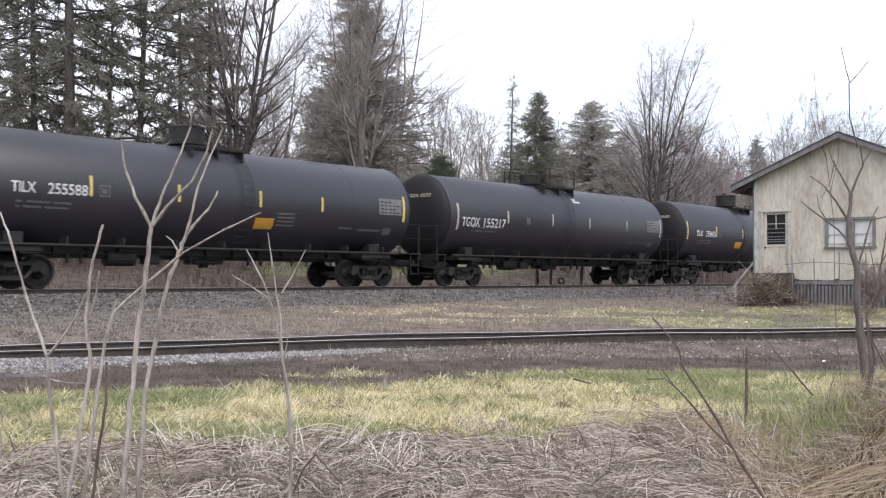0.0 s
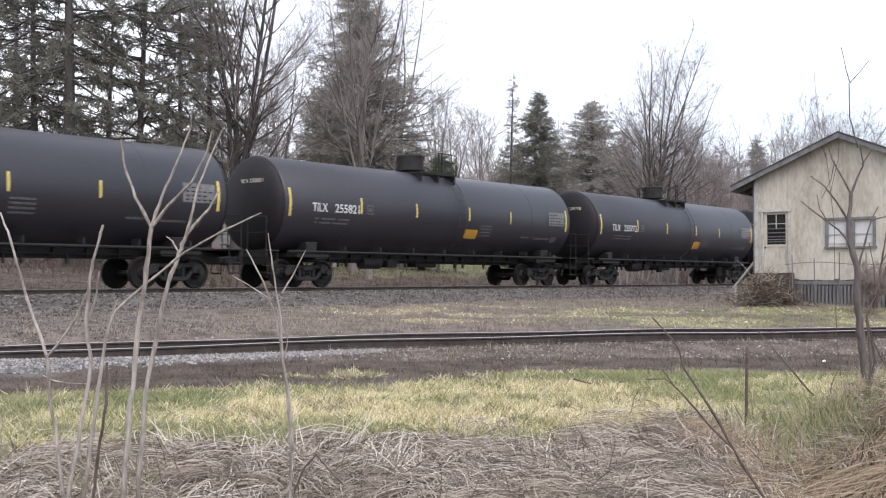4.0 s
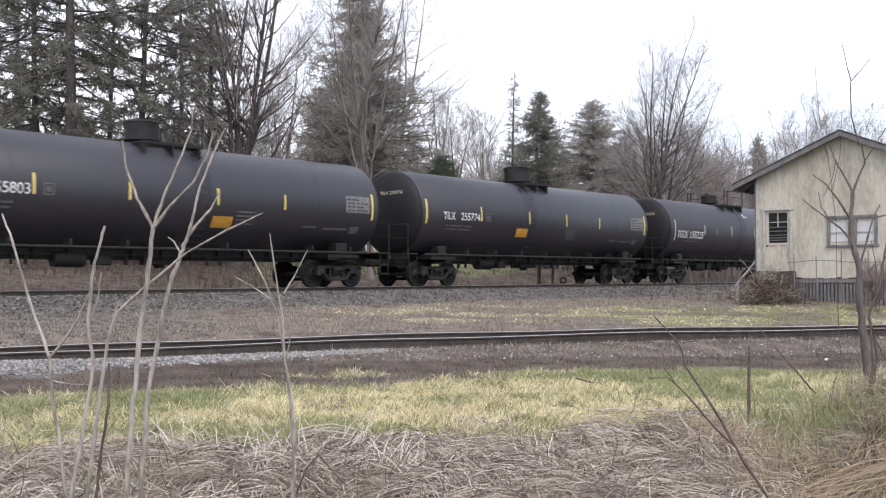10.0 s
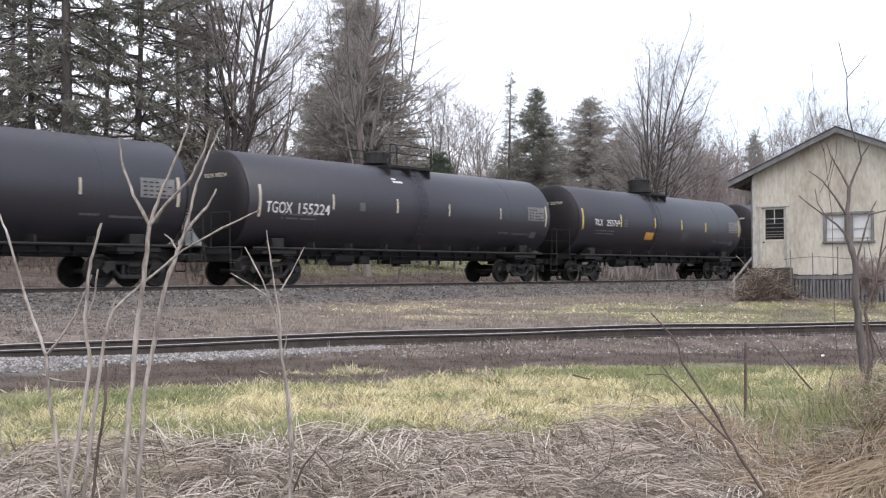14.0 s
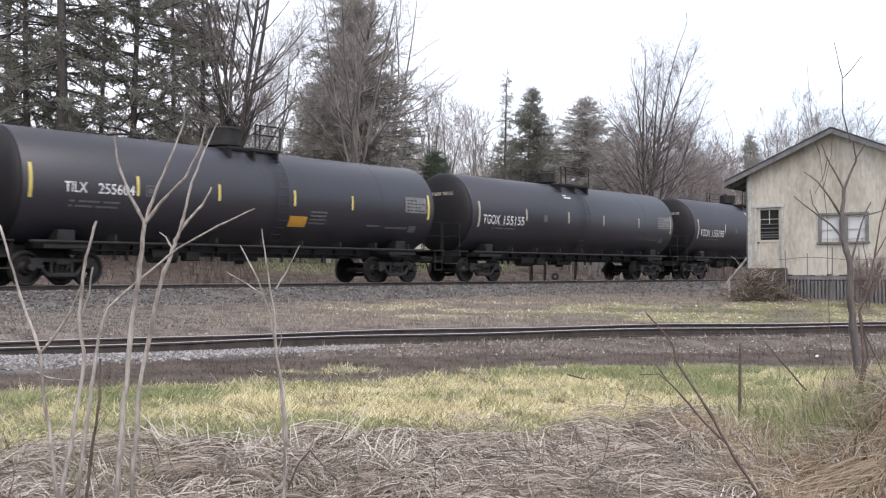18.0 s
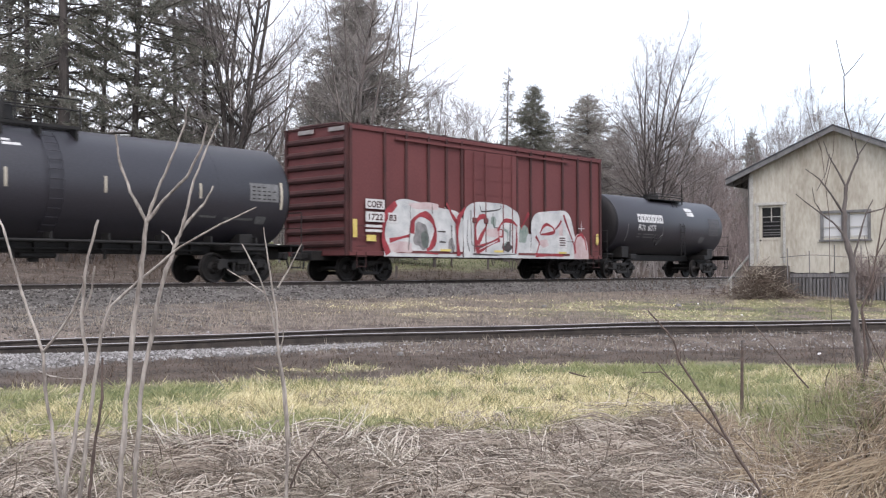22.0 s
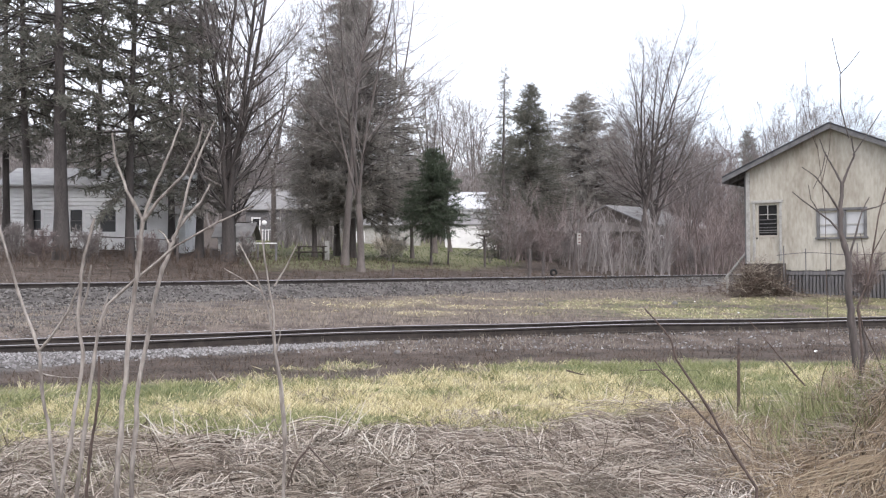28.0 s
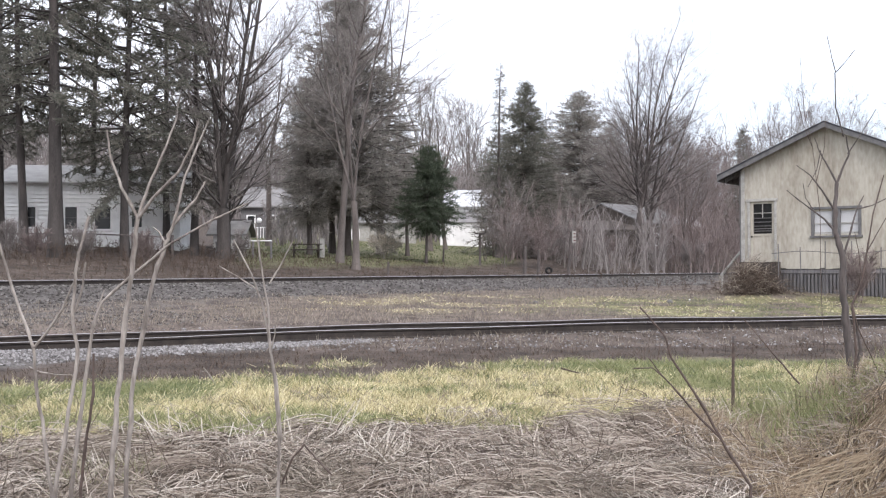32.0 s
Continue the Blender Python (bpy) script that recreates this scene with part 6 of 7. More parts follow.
    conifer(side_x(886, 72), 72, 13.8, 3.6, "thin ragged spruce with a spindly top", 54, base=0.12, dense=1.0, needles="needle_d", droop=0.3, shape=0.55, size=0.34, whorl=0.3, per=6, thin_top=0.42)
    conifer(side_x(925, 75), 75, 13, 10.2, "dense dark spruce among bare shrubs", 55, base=0.06, dense=0.9, needles="needle_d", droop=0.3, shape=0.85, size=0.4, whorl=0.2, per=10)
    conifer(side_x(1032, 96), 96, 15.4, 15.5, "brownish dense spruce among bare shrubs", 56, base=0.06, dense=0.75, needles="needle_b", droop=0.3, shape=0.7, size=0.42, whorl=0.21, per=10)
    conifer(side_x(1085, 100), 100, 13, 6.0, "brownish dense spruce among bare shrubs", 57, base=0.06, dense=0.7, needles="needle_b", droop=0.3, shape=0.55, size=0.42, whorl=0.24, per=9)
    bare_tree(side_x(1136, 76), 76, 19.0, "tall spreading leafless tree with forked leaders", 61, stems=4, spread=0.3, angle=46, fork=0.2, first=0.02, counts=(24, 8, 5, 5), wide=0.0115, lift=0.07, r=0.32, lean=0.15, bark="bark_d")
    bare_tree(side_x(1158, 77), 77, 16.8, "broad leafless tree with long rising limbs", 62, stems=5, spread=0.38, angle=52, fork=0.16, first=0.02, counts=(18, 8, 5, 5), wide=0.0115, lift=0.06, r=0.3, lean=0.3, bark="bark_d")
    bare_tree(side_x(1215, 80), 80, 12.6, "rounded leafless tree with fine twigs", 60, stems=4, spread=0.3, angle=46, fork=0.16, first=0.02, counts=(18, 9, 6, 5), wide=0.009, lift=0.08, r=0.2, lean=0.3)
    bare_tree(side_x(985, 110), 110, 15, BARE, 63, stems=4, spread=0.4, wide=0.018, counts=(11, 8, 6, 4))
    for i, (u, y, h) in enumerate(((1225, 84, 11.5), (1264, 88, 10.5), (1195, 92, 12), (1100, 96, 12), (1245, 100, 12))):
        bare_tree(side_x(u, y), y, h, "reddish leafless tree beside the line", 64 + i, stems=5, spread=0.4, angle=36, fork=0.06, bark="bark_r", twig="twig_r", counts=(11, 8, 6, 5), wide=0.014, lean=0.25)
    conifer(side_x(1316, 112), 112, 14.5, 6, "far dark spruce behind the shed", 69, base=0.1, dense=1.1, needles="needle_d", shape=0.75, size=0.45, whorl=0.35, per=7)
    for i, (u, y, h) in enumerate(((1352, 104, 15.5), (1388, 98, 16), (1432, 102, 16.8), (1475, 100, 17), (1520, 104, 16), (1570, 100, 15.5))):
        bare_tree(side_x(u, y), y, h, "far leafless tree behind the shed", 70 + i, stems=4, spread=0.32, angle=46, fork=0.15, first=0.02, wide=0.016, counts=(17, 9, 6, 4), lift=0.08, lean=0.22)
    # low scrub along the far side of the line
    for i, (u, y, h, red) in enumerate(((895, 60, 5.6, 0), (930, 62, 3.8, 1), (962, 61, 3.4, 1), (985, 64, 3.0, 0), (1190, 70, 3.4, 1), (1250, 74, 3.8, 1), (1290, 76, 4.4, 1), (1225, 68, 2.6, 0),
                                         (1080, 66, 2.4, 1), (1320, 72, 4.2, 1), (150, 43, 1.6, 0), (70, 42, 1.5, 1), (260, 44, 1.5, 1), (430, 49, 1.5, 0), (20, 41, 1.7, 0), (1015, 68, 3.0, 1), (905, 66, 4.4, 1))):
        bare_tree(side_x(u, y), y, h, "leafless scrub bush with many thin stems", 90 + i, stems=7, spread=0.42, angle=34, fork=0.0, counts=(8, 6, 5, 4), wide=0.014, bark="bark_r" if red else "bark", twig="twig_r" if red else "twig",
                  r=0.03, lean=0.4, name="bush")
    bare_tree(13.6, 32.6, 1.7, "pinkish leafless bush before the shed", 120, stems=9, spread=0.5, angle=36, fork=0.0, counts=(9, 6, 5, 4), wide=0.009, bark="bark_r", twig="twig_r", r=0.014, lean=0.5, name="bush")


woods()


def thicket(name, label, n, seed, place, lo, hi, material, wide, kids=8, twigs=6, r=0.05):
    """Many joined bare stems with shoots and twigs, for woods that nobody could count."""
    rng = np.random.default_rng(seed)
    x, y = place(rng, n)
    n = len(x)
    tall = rng.uniform(lo, hi, n)
    p = np.stack((x, y, height(x, y) - 0.1), 1)
    d = np.concatenate((rng.normal(size=(n, 2)) * 0.15, np.ones((n, 1))), 1)
    a, b = grow(p, d, tall, np.full(n, r), 4, 0.02, 0.07, rng, 0.3)
    p1, d1, r1, t1 = offshoots(a, b, kids, 0.1, 1.0, 38, rng)
    l1 = np.repeat(tall, kids) * 0.4 * rng.uniform(0.4, 1.1, n * kids)
    a1, b1 = grow(p1, d1, l1, np.full(n * kids, r * 0.35), 2, 0.12, 0.1, rng, 0.5)
    p2, d2, r2, t2 = offshoots(a1, b1, twigs, 0.1, 1.0, 42, rng)
    l2 = np.repeat(l1, twigs) * 0.6 * rng.uniform(0.5, 1.2, len(p2))
    v, f = merge(limbs(a, b, 4), limbs(a1, b1, 3), blades(p2, p2 + d2 * l2[:, None], wide))
    tagged(new(name, raw(name, v, f, M[material])), label, "woodland", kind="stuff")


def wedge(u0, u1, y0, y1):
    def place(rng, n):
        y = rng.uniform(y0, y1, n)
        return (rng.uniform(u0, u1, n) - 766) / 1830 * y, y
    return place


thicket("far_woods", "distant bare woodland on a low rise", 2600, 5, wedge(-150, 1750, 135, 420), 9, 16, "twig", 0.1, 8, 6, 0.13)
thicket("near_woods", "bare grey woodland behind the barn", 300, 15, wedge(560, 960, 112, 175), 5, 9.5, "twig", 0.05, 10, 8, 0.08)
thicket("thicket", "tangled reddish scrub behind the line", 110, 6, wedge(870, 1035, 68, 96), 1.5, 5.5, "twig_r", 0.016, 8, 6)
thicket("thicket", "thin brown scrub before the brown house", 110, 26, wedge(990, 1180, 60, 78), 1.2, 4.2, "twig", 0.014, 8, 6)
thicket("thicket", "tangled reddish scrub beside the shed", 130, 16, wedge(1185, 1335, 66, 98), 1.5, 5.5, "twig_r", 0.016, 8, 6)
thicket("thicket", "tangled grey scrub among the spruces", 120, 7, wedge(480, 600, 72, 90), 1.2, 3.0, "twig", 0.014, 8, 6)
thicket("thicket", "low brown undergrowth beneath the pines", 220, 8, wedge(-60, 470, 38, 52), 0.3, 1.0, "litter", 0.016, 8, 6, 0.012)
thicket("thicket", "low brown undergrowth along the far side of the track", 420, 9, wedge(400, 1330, 42, 53), 0.1, 0.45, "litter", 0.012, 7, 5, 0.008)


# ---- things close to the camera ----
def wand(name, label, depth, limbs_in, material, seed, category="sapling", foot=True):
    """A slender leafless plant: limbs as (x, z) lines at about one distance from the camera."""
    rng = random.Random(seed)
    x0, z0 = limbs_in[0][0][0]
    gz = drop(x0, depth)
    plant = thing(name, pose(x0, depth, gz - 0.03), label, category)
    for k, (line, r0, r1) in enumerate(limbs_in):
        pts = [Vector((x - x0, 0.0, z - gz + 0.03)) for x, z in line]
        sway = rng.uniform(-0.25, 0.25) if k else 0.0
        for i, p in enumerate(pts):
            p.y = sway * i * 0.12
        if k == 0 and foot and line[0][1] > gz:
            pts.insert(0, Vector((rng.uniform(-0.04, 0.04), 0, 0)))
        # finer, slightly knobbly line
        fine = []
        for a, b in zip(pts, pts[1:]):
            for s in range(4):
                q = a.lerp(b, s / 4)
                fine.append(q + Vector((rng.uniform(-1, 1), rng.uniform(-1, 1), 0)) * (r1 * 0.5 if s else 0))
        fine.append(pts[-1])
        n = len(fine)
        rad = np.array([r0 + (r1 - r0) * i / (n - 1) for i in range(n)]) * np.array([1.0 + (0.22 if i % 5 == 2 else 0) for i in range(n)])
        v, f = pipes(np.array([[tuple(q) for q in fine]]), rad[None] * 0.78, 7)
        hang("stem" if k == 0 else "branch", raw("stem", v, f, material, True), plant)
    return plant


wand("sapling", "bare pale sapling forking into three thin limbs", 4.0, [
    ([(-1.23, 0.66), (-1.21, 0.92), (-1.18, 1.27), (-1.15, 1.49), (-1.13, 1.70)], 0.014, 0.011),
    ([(-1.13, 1.70), (-1.20, 1.82), (-1.25, 1.95), (-1.27, 2.05)], 0.009, 0.005),
    ([(-1.13, 1.70), (-1.09, 1.82), (-1.03, 1.96), (-0.98, 2.09)], 0.009, 0.004),
    ([(-1.13, 1.70), (-1.06, 1.78), (-0.96, 1.87), (-0.90, 1.97), (-0.87, 2.06)], 0.009, 0.004),
    ([(-0.98, 2.09), (-0.97, 2.13), (-0.95, 2.17)], 0.004, 0.003),
], M["stem"], 1, "sapling")
wand("sapling", "bare pale sapling with a bleached broken limb", 4.3, [
    ([(-1.26, 0.59), (-1.24, 0.97), (-1.19, 1.25), (-1.14, 1.49), (-1.10, 1.61), (-1.07, 1.68)], 0.013, 0.01),
    ([(-1.07, 1.68), (-1.05, 1.76), (-1.02, 1.89), (-0.98, 1.99), (-0.92, 2.13)], 0.009, 0.004),
    ([(-1.07, 1.68), (-1.02, 1.75), (-0.98, 1.80), (-0.95, 1.87)], 0.009, 0.005),
    ([(-1.10, 1.61), (-1.13, 1.66), (-1.16, 1.68)], 0.005, 0.003),
], M["stem"], 2, "sapling")
wand("sapling", "bare sapling bending over in a long arch", 4.2, [
    ([(-1.45, 0.62), (-1.41, 0.94), (-1.38, 1.17), (-1.37, 1.26), (-1.33, 1.37), (-1.21, 1.48), (-1.05, 1.61), (-0.89, 1.70), (-0.74, 1.77)], 0.012, 0.004),
    ([(-1.37, 1.26), (-1.35, 1.35), (-1.33, 1.42)], 0.006, 0.003),
], M["stem"], 3, "sapling")
wand("sapling", "slim bare sapling with a kinked stem", 3.8, [
    ([(-1.37, 0.70), (-1.33, 0.93), (-1.29, 1.20), (-1.31, 1.33), (-1.30, 1.49), (-1.28, 1.59), (-1.25, 1.70)], 0.011, 0.006),
    ([(-1.30, 1.35), (-1.27, 1.43), (-1.25, 1.53)], 0.006, 0.004),
], M["stem"], 4, "sapling")
wand("sapling", "thin bare sapling with a wide fork", 3.9, [
    ([(-1.42, 0.68), (-1.45, 0.89), (-1.48, 1.08), (-1.49, 1.21)], 0.009, 0.008),
    ([(-1.49, 1.21), (-1.54, 1.32), (-1.60, 1.46), (-1.67, 1.66), (-1.72, 1.76)], 0.008, 0.005),
    ([(-1.49, 1.21), (-1.43, 1.27), (-1.36, 1.36), (-1.29, 1.51)], 0.007, 0.004),
], M["stem"], 5, "sapling")
wand("twig", "dark dead stem among pale saplings", 4.1, [
    ([(-1.38, 0.64), (-1.36, 0.82), (-1.33, 1.01), (-1.33, 1.17)], 0.009, 0.006),
], M["stem_d"], 6, "twig")
wand("sapling", "two thin bare shoots rising from straw", 5.2, [
    ([(-0.76, 0.64), (-0.78, 0.92), (-0.81, 1.14), (-0.84, 1.31), (-0.90, 1.48), (-0.99, 1.65)], 0.011, 0.004),
    ([(-0.75, 0.64), (-0.77, 0.92), (-0.80, 1.09), (-0.81, 1.31), (-0.84, 1.51), (-0.87, 1.73)], 0.01, 0.004),
    ([(-0.81, 1.43), (-0.75, 1.53), (-0.69, 1.65)], 0.006, 0.003),
    ([(-0.87, 1.40), (-0.96, 1.46), (-1.06, 1.52)], 0.005, 0.003),
    ([(-0.80, 1.09), (-0.78, 1.17), (-0.77, 1.23)], 0.005, 0.003),
], M["stem"], 7, "sapling")
wand("twig", "dark leafless twigs leaning over dead straw", 4.6, [
    ([(1.42, 0.53), (1.31, 0.70), (1.20, 0.90), (1.07, 1.10), (1.04, 1.20), (0.99, 1.26), (0.93, 1.33)], 0.01, 0.004),
    ([(1.29, 0.74), (1.17, 0.86), (1.07, 0.98), (1.03, 1.02), (0.97, 1.10)], 0.007, 0.003),
    ([(1.03, 1.02), (0.98, 1.06), (0.89, 1.06)], 0.004, 0.003),
], M["stem_d"], 8, "twig")
wand("twig", "thin dead twig leaning in the grass", 6.5, [
    ([(2.32, 0.77), (2.18, 0.93), (2.08, 1.05), (1.97, 1.18)], 0.007, 0.004),
], M["stem_d"], 9, "twig", foot=False)
SAPLING_LIMBS = [
    ([(3.44, 0.60), (3.41, 0.83), (3.38, 1.06), (3.36, 1.29), (3.36, 1.59), (3.30, 1.80), (3.30, 2.00), (3.32, 2.19)], 0.052, 0.018),
    ([(3.32, 2.19), (3.36, 2.31), (3.41, 2.43), (3.38, 2.57)], 0.013, 0.006),
    ([(3.32, 2.19), (3.25, 2.34), (3.19, 2.46), (3.16, 2.57)], 0.011, 0.004),
    ([(3.30, 1.80), (3.22, 1.90), (3.12, 1.98), (3.02, 2.06), (2.93, 2.14)], 0.012, 0.004),
    ([(3.30, 1.97), (3.19, 2.13), (3.09, 2.25), (2.97, 2.33)], 0.012, 0.004),
    ([(3.12, 1.98), (3.06, 2.07), (3.04, 2.19)], 0.006, 0.003),
    ([(3.36, 1.56), (3.40, 1.69), (3.45, 1.86), (3.49, 1.98), (3.55, 2.09)], 0.013, 0.005),
    ([(3.49, 1.98), (3.61, 2.01), (3.75, 2.08)], 0.008, 0.004),
]
SAPLING_TOP = [
    ([(3.38, 2.57), (3.32, 2.81), (3.32, 3.10)], 0.008, 0.005),
    ([(3.32, 3.10), (3.28, 3.23), (3.24, 3.39)], 0.005, 0.003),
    ([(3.32, 3.10), (3.40, 3.18), (3.49, 3.29)], 0.005, 0.003),
    ([(3.19, 2.46), (3.16, 2.30), (3.09, 2.16)], 0.005, 0.003),
    ([(3.41, 2.43), (3.50, 2.57), (3.63, 2.79)], 0.007, 0.003),
    ([(3.44, 0.65), (3.50, 0.83), (3.47, 1.01), (3.42, 1.17)], 0.02, 0.008),
]

wand("young_tree", "young crooked leafless tree on a grassy bank", 8.4, SAPLING_LIMBS + SAPLING_TOP, M["bark_d"], 30, "tree")

wand("sapling", "thin dark shoots beside the young tree", 8.0, [
    ([(3.30, 0.86), (3.27, 1.21), (3.35, 1.40), (3.39, 1.62), (3.44, 1.91), (3.53, 2.22)], 0.014, 0.005),
    ([(3.27, 1.21), (3.32, 1.04), (3.41, 0.86), (3.51, 0.65)], 0.008, 0.005),
    ([(3.35, 1.40), (3.33, 1.61), (3.30, 1.78)], 0.006, 0.003),
    ([(3.39, 1.62), (3.47, 1.78), (3.54, 1.91)], 0.006, 0.003),
], M["stem_d"], 31)
wand("sapling", "thin dark shoots beside the young tree", 8.9, [
    ([(3.42, 0.55), (3.38, 0.99), (3.37, 1.47), (3.37, 1.96), (3.31, 2.54), (3.24, 2.84), (3.21, 3.32)], 0.005, 0.002),
    ([(3.31, 2.54), (3.23, 2.74), (3.17, 2.98)], 0.004, 0.002),
    ([(3.34, 2.25), (3.42, 2.54), (3.45, 2.94)], 0.004, 0.002),
], M["stem_d"], 32)


def stake():
    st = thing("stake", pose(2.80, 9.6, drop(2.8, 9.6) - 0.05), "thin weathered wooden stake in the grass", "stake")
    bm = bmnew()
    cyl(bm, (0, 0, 0), (0.01, 0, 0.78), 0.017, 0.013, n=7)
    part("shaft", bm, M["stem_d"], st)
    bm = bmnew()
    cyl(bm, (0.01, 0, 0.78), (0.012, 0, 0.84), 0.012, 0.009, n=7)
    part("tip", bm, M["bark_d"], st, "dark broken tip")


stake()


def scatter(n, seed, x0, x1, y0, y1):
    """Random ground places, denser close by, inside the wedge that can be seen."""
    rng = np.random.default_rng(seed)
    y = y0 + (y1 - y0) * rng.uniform(size=n) ** 1.15
    x = rng.uniform(-1, 1, n) * (0.47 * y + 0.3)
    k = (x > x0) & (x < x1)
    return x[k], y[k], rng


def stuff(name, v, f, material, label, category):
    ob = new(name, raw(name, v, f, material))
    return tagged(ob, label, category, kind="stuff")


def straw():
    x, y, rng = scatter(38000, 3, -9, 9, 5.7, 11.4)
    z = zones(x, y)
    lie = np.clip(1 - z[:, 1] * np.where(x > 2.2, 0.85, 0.97) - z[:, 2], 0, 1)
    keep = rng.uniform(size=len(x)) < lie * smooth_step(11.4, 10.4, y)
    x, y = x[keep], y[keep]
    n = len(x)
    h = height(x, y)
    flow = lumps(x, y, 1.1, 4.0) * 6.0 + lumps(x, y, 3.2, 2.0) * 4.0
    az = flow + rng.normal(size=n) * 0.6
    ln = rng.uniform(0.05, 0.3, n) * (0.6 + 0.8 * lumps(x, y, 1.7, 7.0))
    tilt = np.abs(rng.normal(size=n)) * 0.16 + rng.uniform(0, 0.06, n)
    up = (rng.uniform(size=n) < 0.1)
    tilt = np.where(up, rng.uniform(0.5, 1.3, n), tilt)
    lift = rng.uniform(0.0, 0.09, n) * (0.5 + lumps(x, y, 3.0, 3.0))
    d = np.stack((np.cos(az) * np.cos(tilt), np.sin(az) * np.cos(tilt), np.sin(tilt)), 1)
    p = np.stack((x, y, h + lift), 1)
    m = p + d * ln[:, None] * 0.5 + rng.normal(size=(n, 3)) * 0.018
    q = p + d * ln[:, None] + np.stack((rng.normal(size=n) * 0.04, rng.normal(size=n) * 0.04, -np.abs(rng.normal(size=n)) * 0.02), 1)
    q[:, 2] = np.maximum(q[:, 2], height(q[:, 0], q[:, 1]) + 0.005)
    w = rng.uniform(0.002, 0.0045, n)
    pts = np.stack((p, m, q), 1)
    v, f = pipes(pts, np.stack((w, w * 0.9, w * 0.4), 1), 3)
    brown = np.repeat(lumps(x, y, 1.5, 9.0) + rng.normal(size=n) * 0.12 > 0.66, len(f) // n)
    stuff("dead_straw", v, f[~brown], M["straw"], "tangled flattened dead straw and stalks", "straw")
    stuff("brown_litter", v, f[brown], M["weed"], "brown matted dead leaves and stalks", "straw")


def mats():
    """Long dead blades bent over in combed tufts that lie across one another."""
    cx, cy, rng = scatter(520, 33, -5, 4.4, 5.5, 9.8)
    z = zones(cx, cy)
    keep = rng.uniform(size=len(cx)) < z[:, 4] * 1.3
    cx, cy = cx[keep], cy[keep]
    k = rng.integers(26, 64, len(cx))
    who = np.repeat(np.arange(len(cx)), k)
    n = len(who)
    bank = cx - 0.18 * (np.maximum(cy, 7) - 7) > 2.0
    az = np.where(bank, 3.7 + rng.normal(size=len(cx)) * 0.35, lumps(cx, cy, 0.55, 4.0) * 7.0 + rng.normal(size=len(cx)) * 0.7)[who] + rng.normal(size=n) * 0.2
    ln = rng.uniform(0.3, 0.75, len(cx))[who] * rng.uniform(0.6, 1.15, n)
    side = rng.normal(size=n) * 0.11
    x = cx[who] - np.sin(az) * side + rng.normal(size=n) * 0.05
    y = cy[who] + np.cos(az) * side + rng.normal(size=n) * 0.05
    arch = rng.uniform(0.03, 0.13, len(cx))[who] * rng.uniform(0.3, 1.3, n)
    bend = rng.normal(size=n) * 0.25
    pts = []
    for t in np.linspace(0, 1, 6):
        a = az + bend * t
        px, py = x + np.cos(a) * ln * t, y + np.sin(a) * ln * t
        pts.append(np.stack((px, py, height(px, py) + 0.02 + arch * (1 - (1.6 * t - 0.6) ** 2) + 0.01 * rng.normal(size=n) * t), 1))
    w = rng.uniform(0.0018, 0.0034, n)
    v, f = pipes(np.stack(pts, 1), w[:, None] * np.array([1.0, 1.1, 1.0, 0.85, 0.6, 0.3])[None], 3)
    kind = np.where(bank, 2, (rng.uniform(size=len(cx)) < 0.3).astype(int))[who]
    for i, (name, mt, label) in enumerate((("matted_grass", "straw", "long dead grass combed over in matted tufts"), ("brown_mats", "weed", "brown dead stalks matted among the straw"),
                                           ("drooping_grass", "banktan", "long tan grass drooping down the bank"))):
        stuff(name, v, f[np.repeat(kind == i, len(f) // n)], M[mt], label, "straw")


def stalks():
    """Bleached broken stalks: a few fans still standing and loose ones lying over the straw."""
    x, y, rng = scatter(260, 31, -9, 2.2, 5.8, 8.2)
    fans = [(-1.9, 7.7, 2.6), (-1.15, 7.8, 1.2), (-0.75, 7.95, 0.6), (-1.45, 7.35, 2.2), (-0.4, 7.3, 1.0)]
    who = np.repeat(np.arange(len(fans)), 34)
    fx = np.array([f[0] for f in fans])[who] + rng.normal(size=len(who)) * 0.13
    fy = np.array([f[1] for f in fans])[who] + rng.normal(size=len(who)) * 0.1
    x, y = np.concatenate((x, fx)), np.concatenate((y, fy))
    n, k = len(x), len(who)
    az = lumps(x, y, 0.8, 4.0) * 5.0 + rng.normal(size=n) * 0.9
    az[n - k:] = np.array([f[2] for f in fans])[who] + rng.normal(size=k) * 0.5
    tilt = np.abs(rng.normal(size=n)) * 0.3
    tilt[n - k:] = rng.uniform(0.15, 1.1, k)
    ln = rng.uniform(0.1, 0.38, n)
    d = np.stack((np.cos(az) * np.cos(tilt), np.sin(az) * np.cos(tilt), np.sin(tilt)), 1)
    p = np.stack((x, y, height(x, y) + 0.02 + rng.uniform(0, 0.05, n)), 1)
    mid = p + d * ln[:, None] * 0.55
    q = p + d * ln[:, None] + np.array([0, 0, -0.03]) + rng.normal(size=(n, 3)) * 0.03
    w = rng.uniform(0.0028, 0.0046, n)
    v, f = pipes(np.stack((p, mid, q), 1), np.stack((w, w * 0.9, w * 0.7), 1), 5)
    stuff("bleached_stalks", v, f, M["bleached"], "bleached broken stalks on dead straw", "straw")


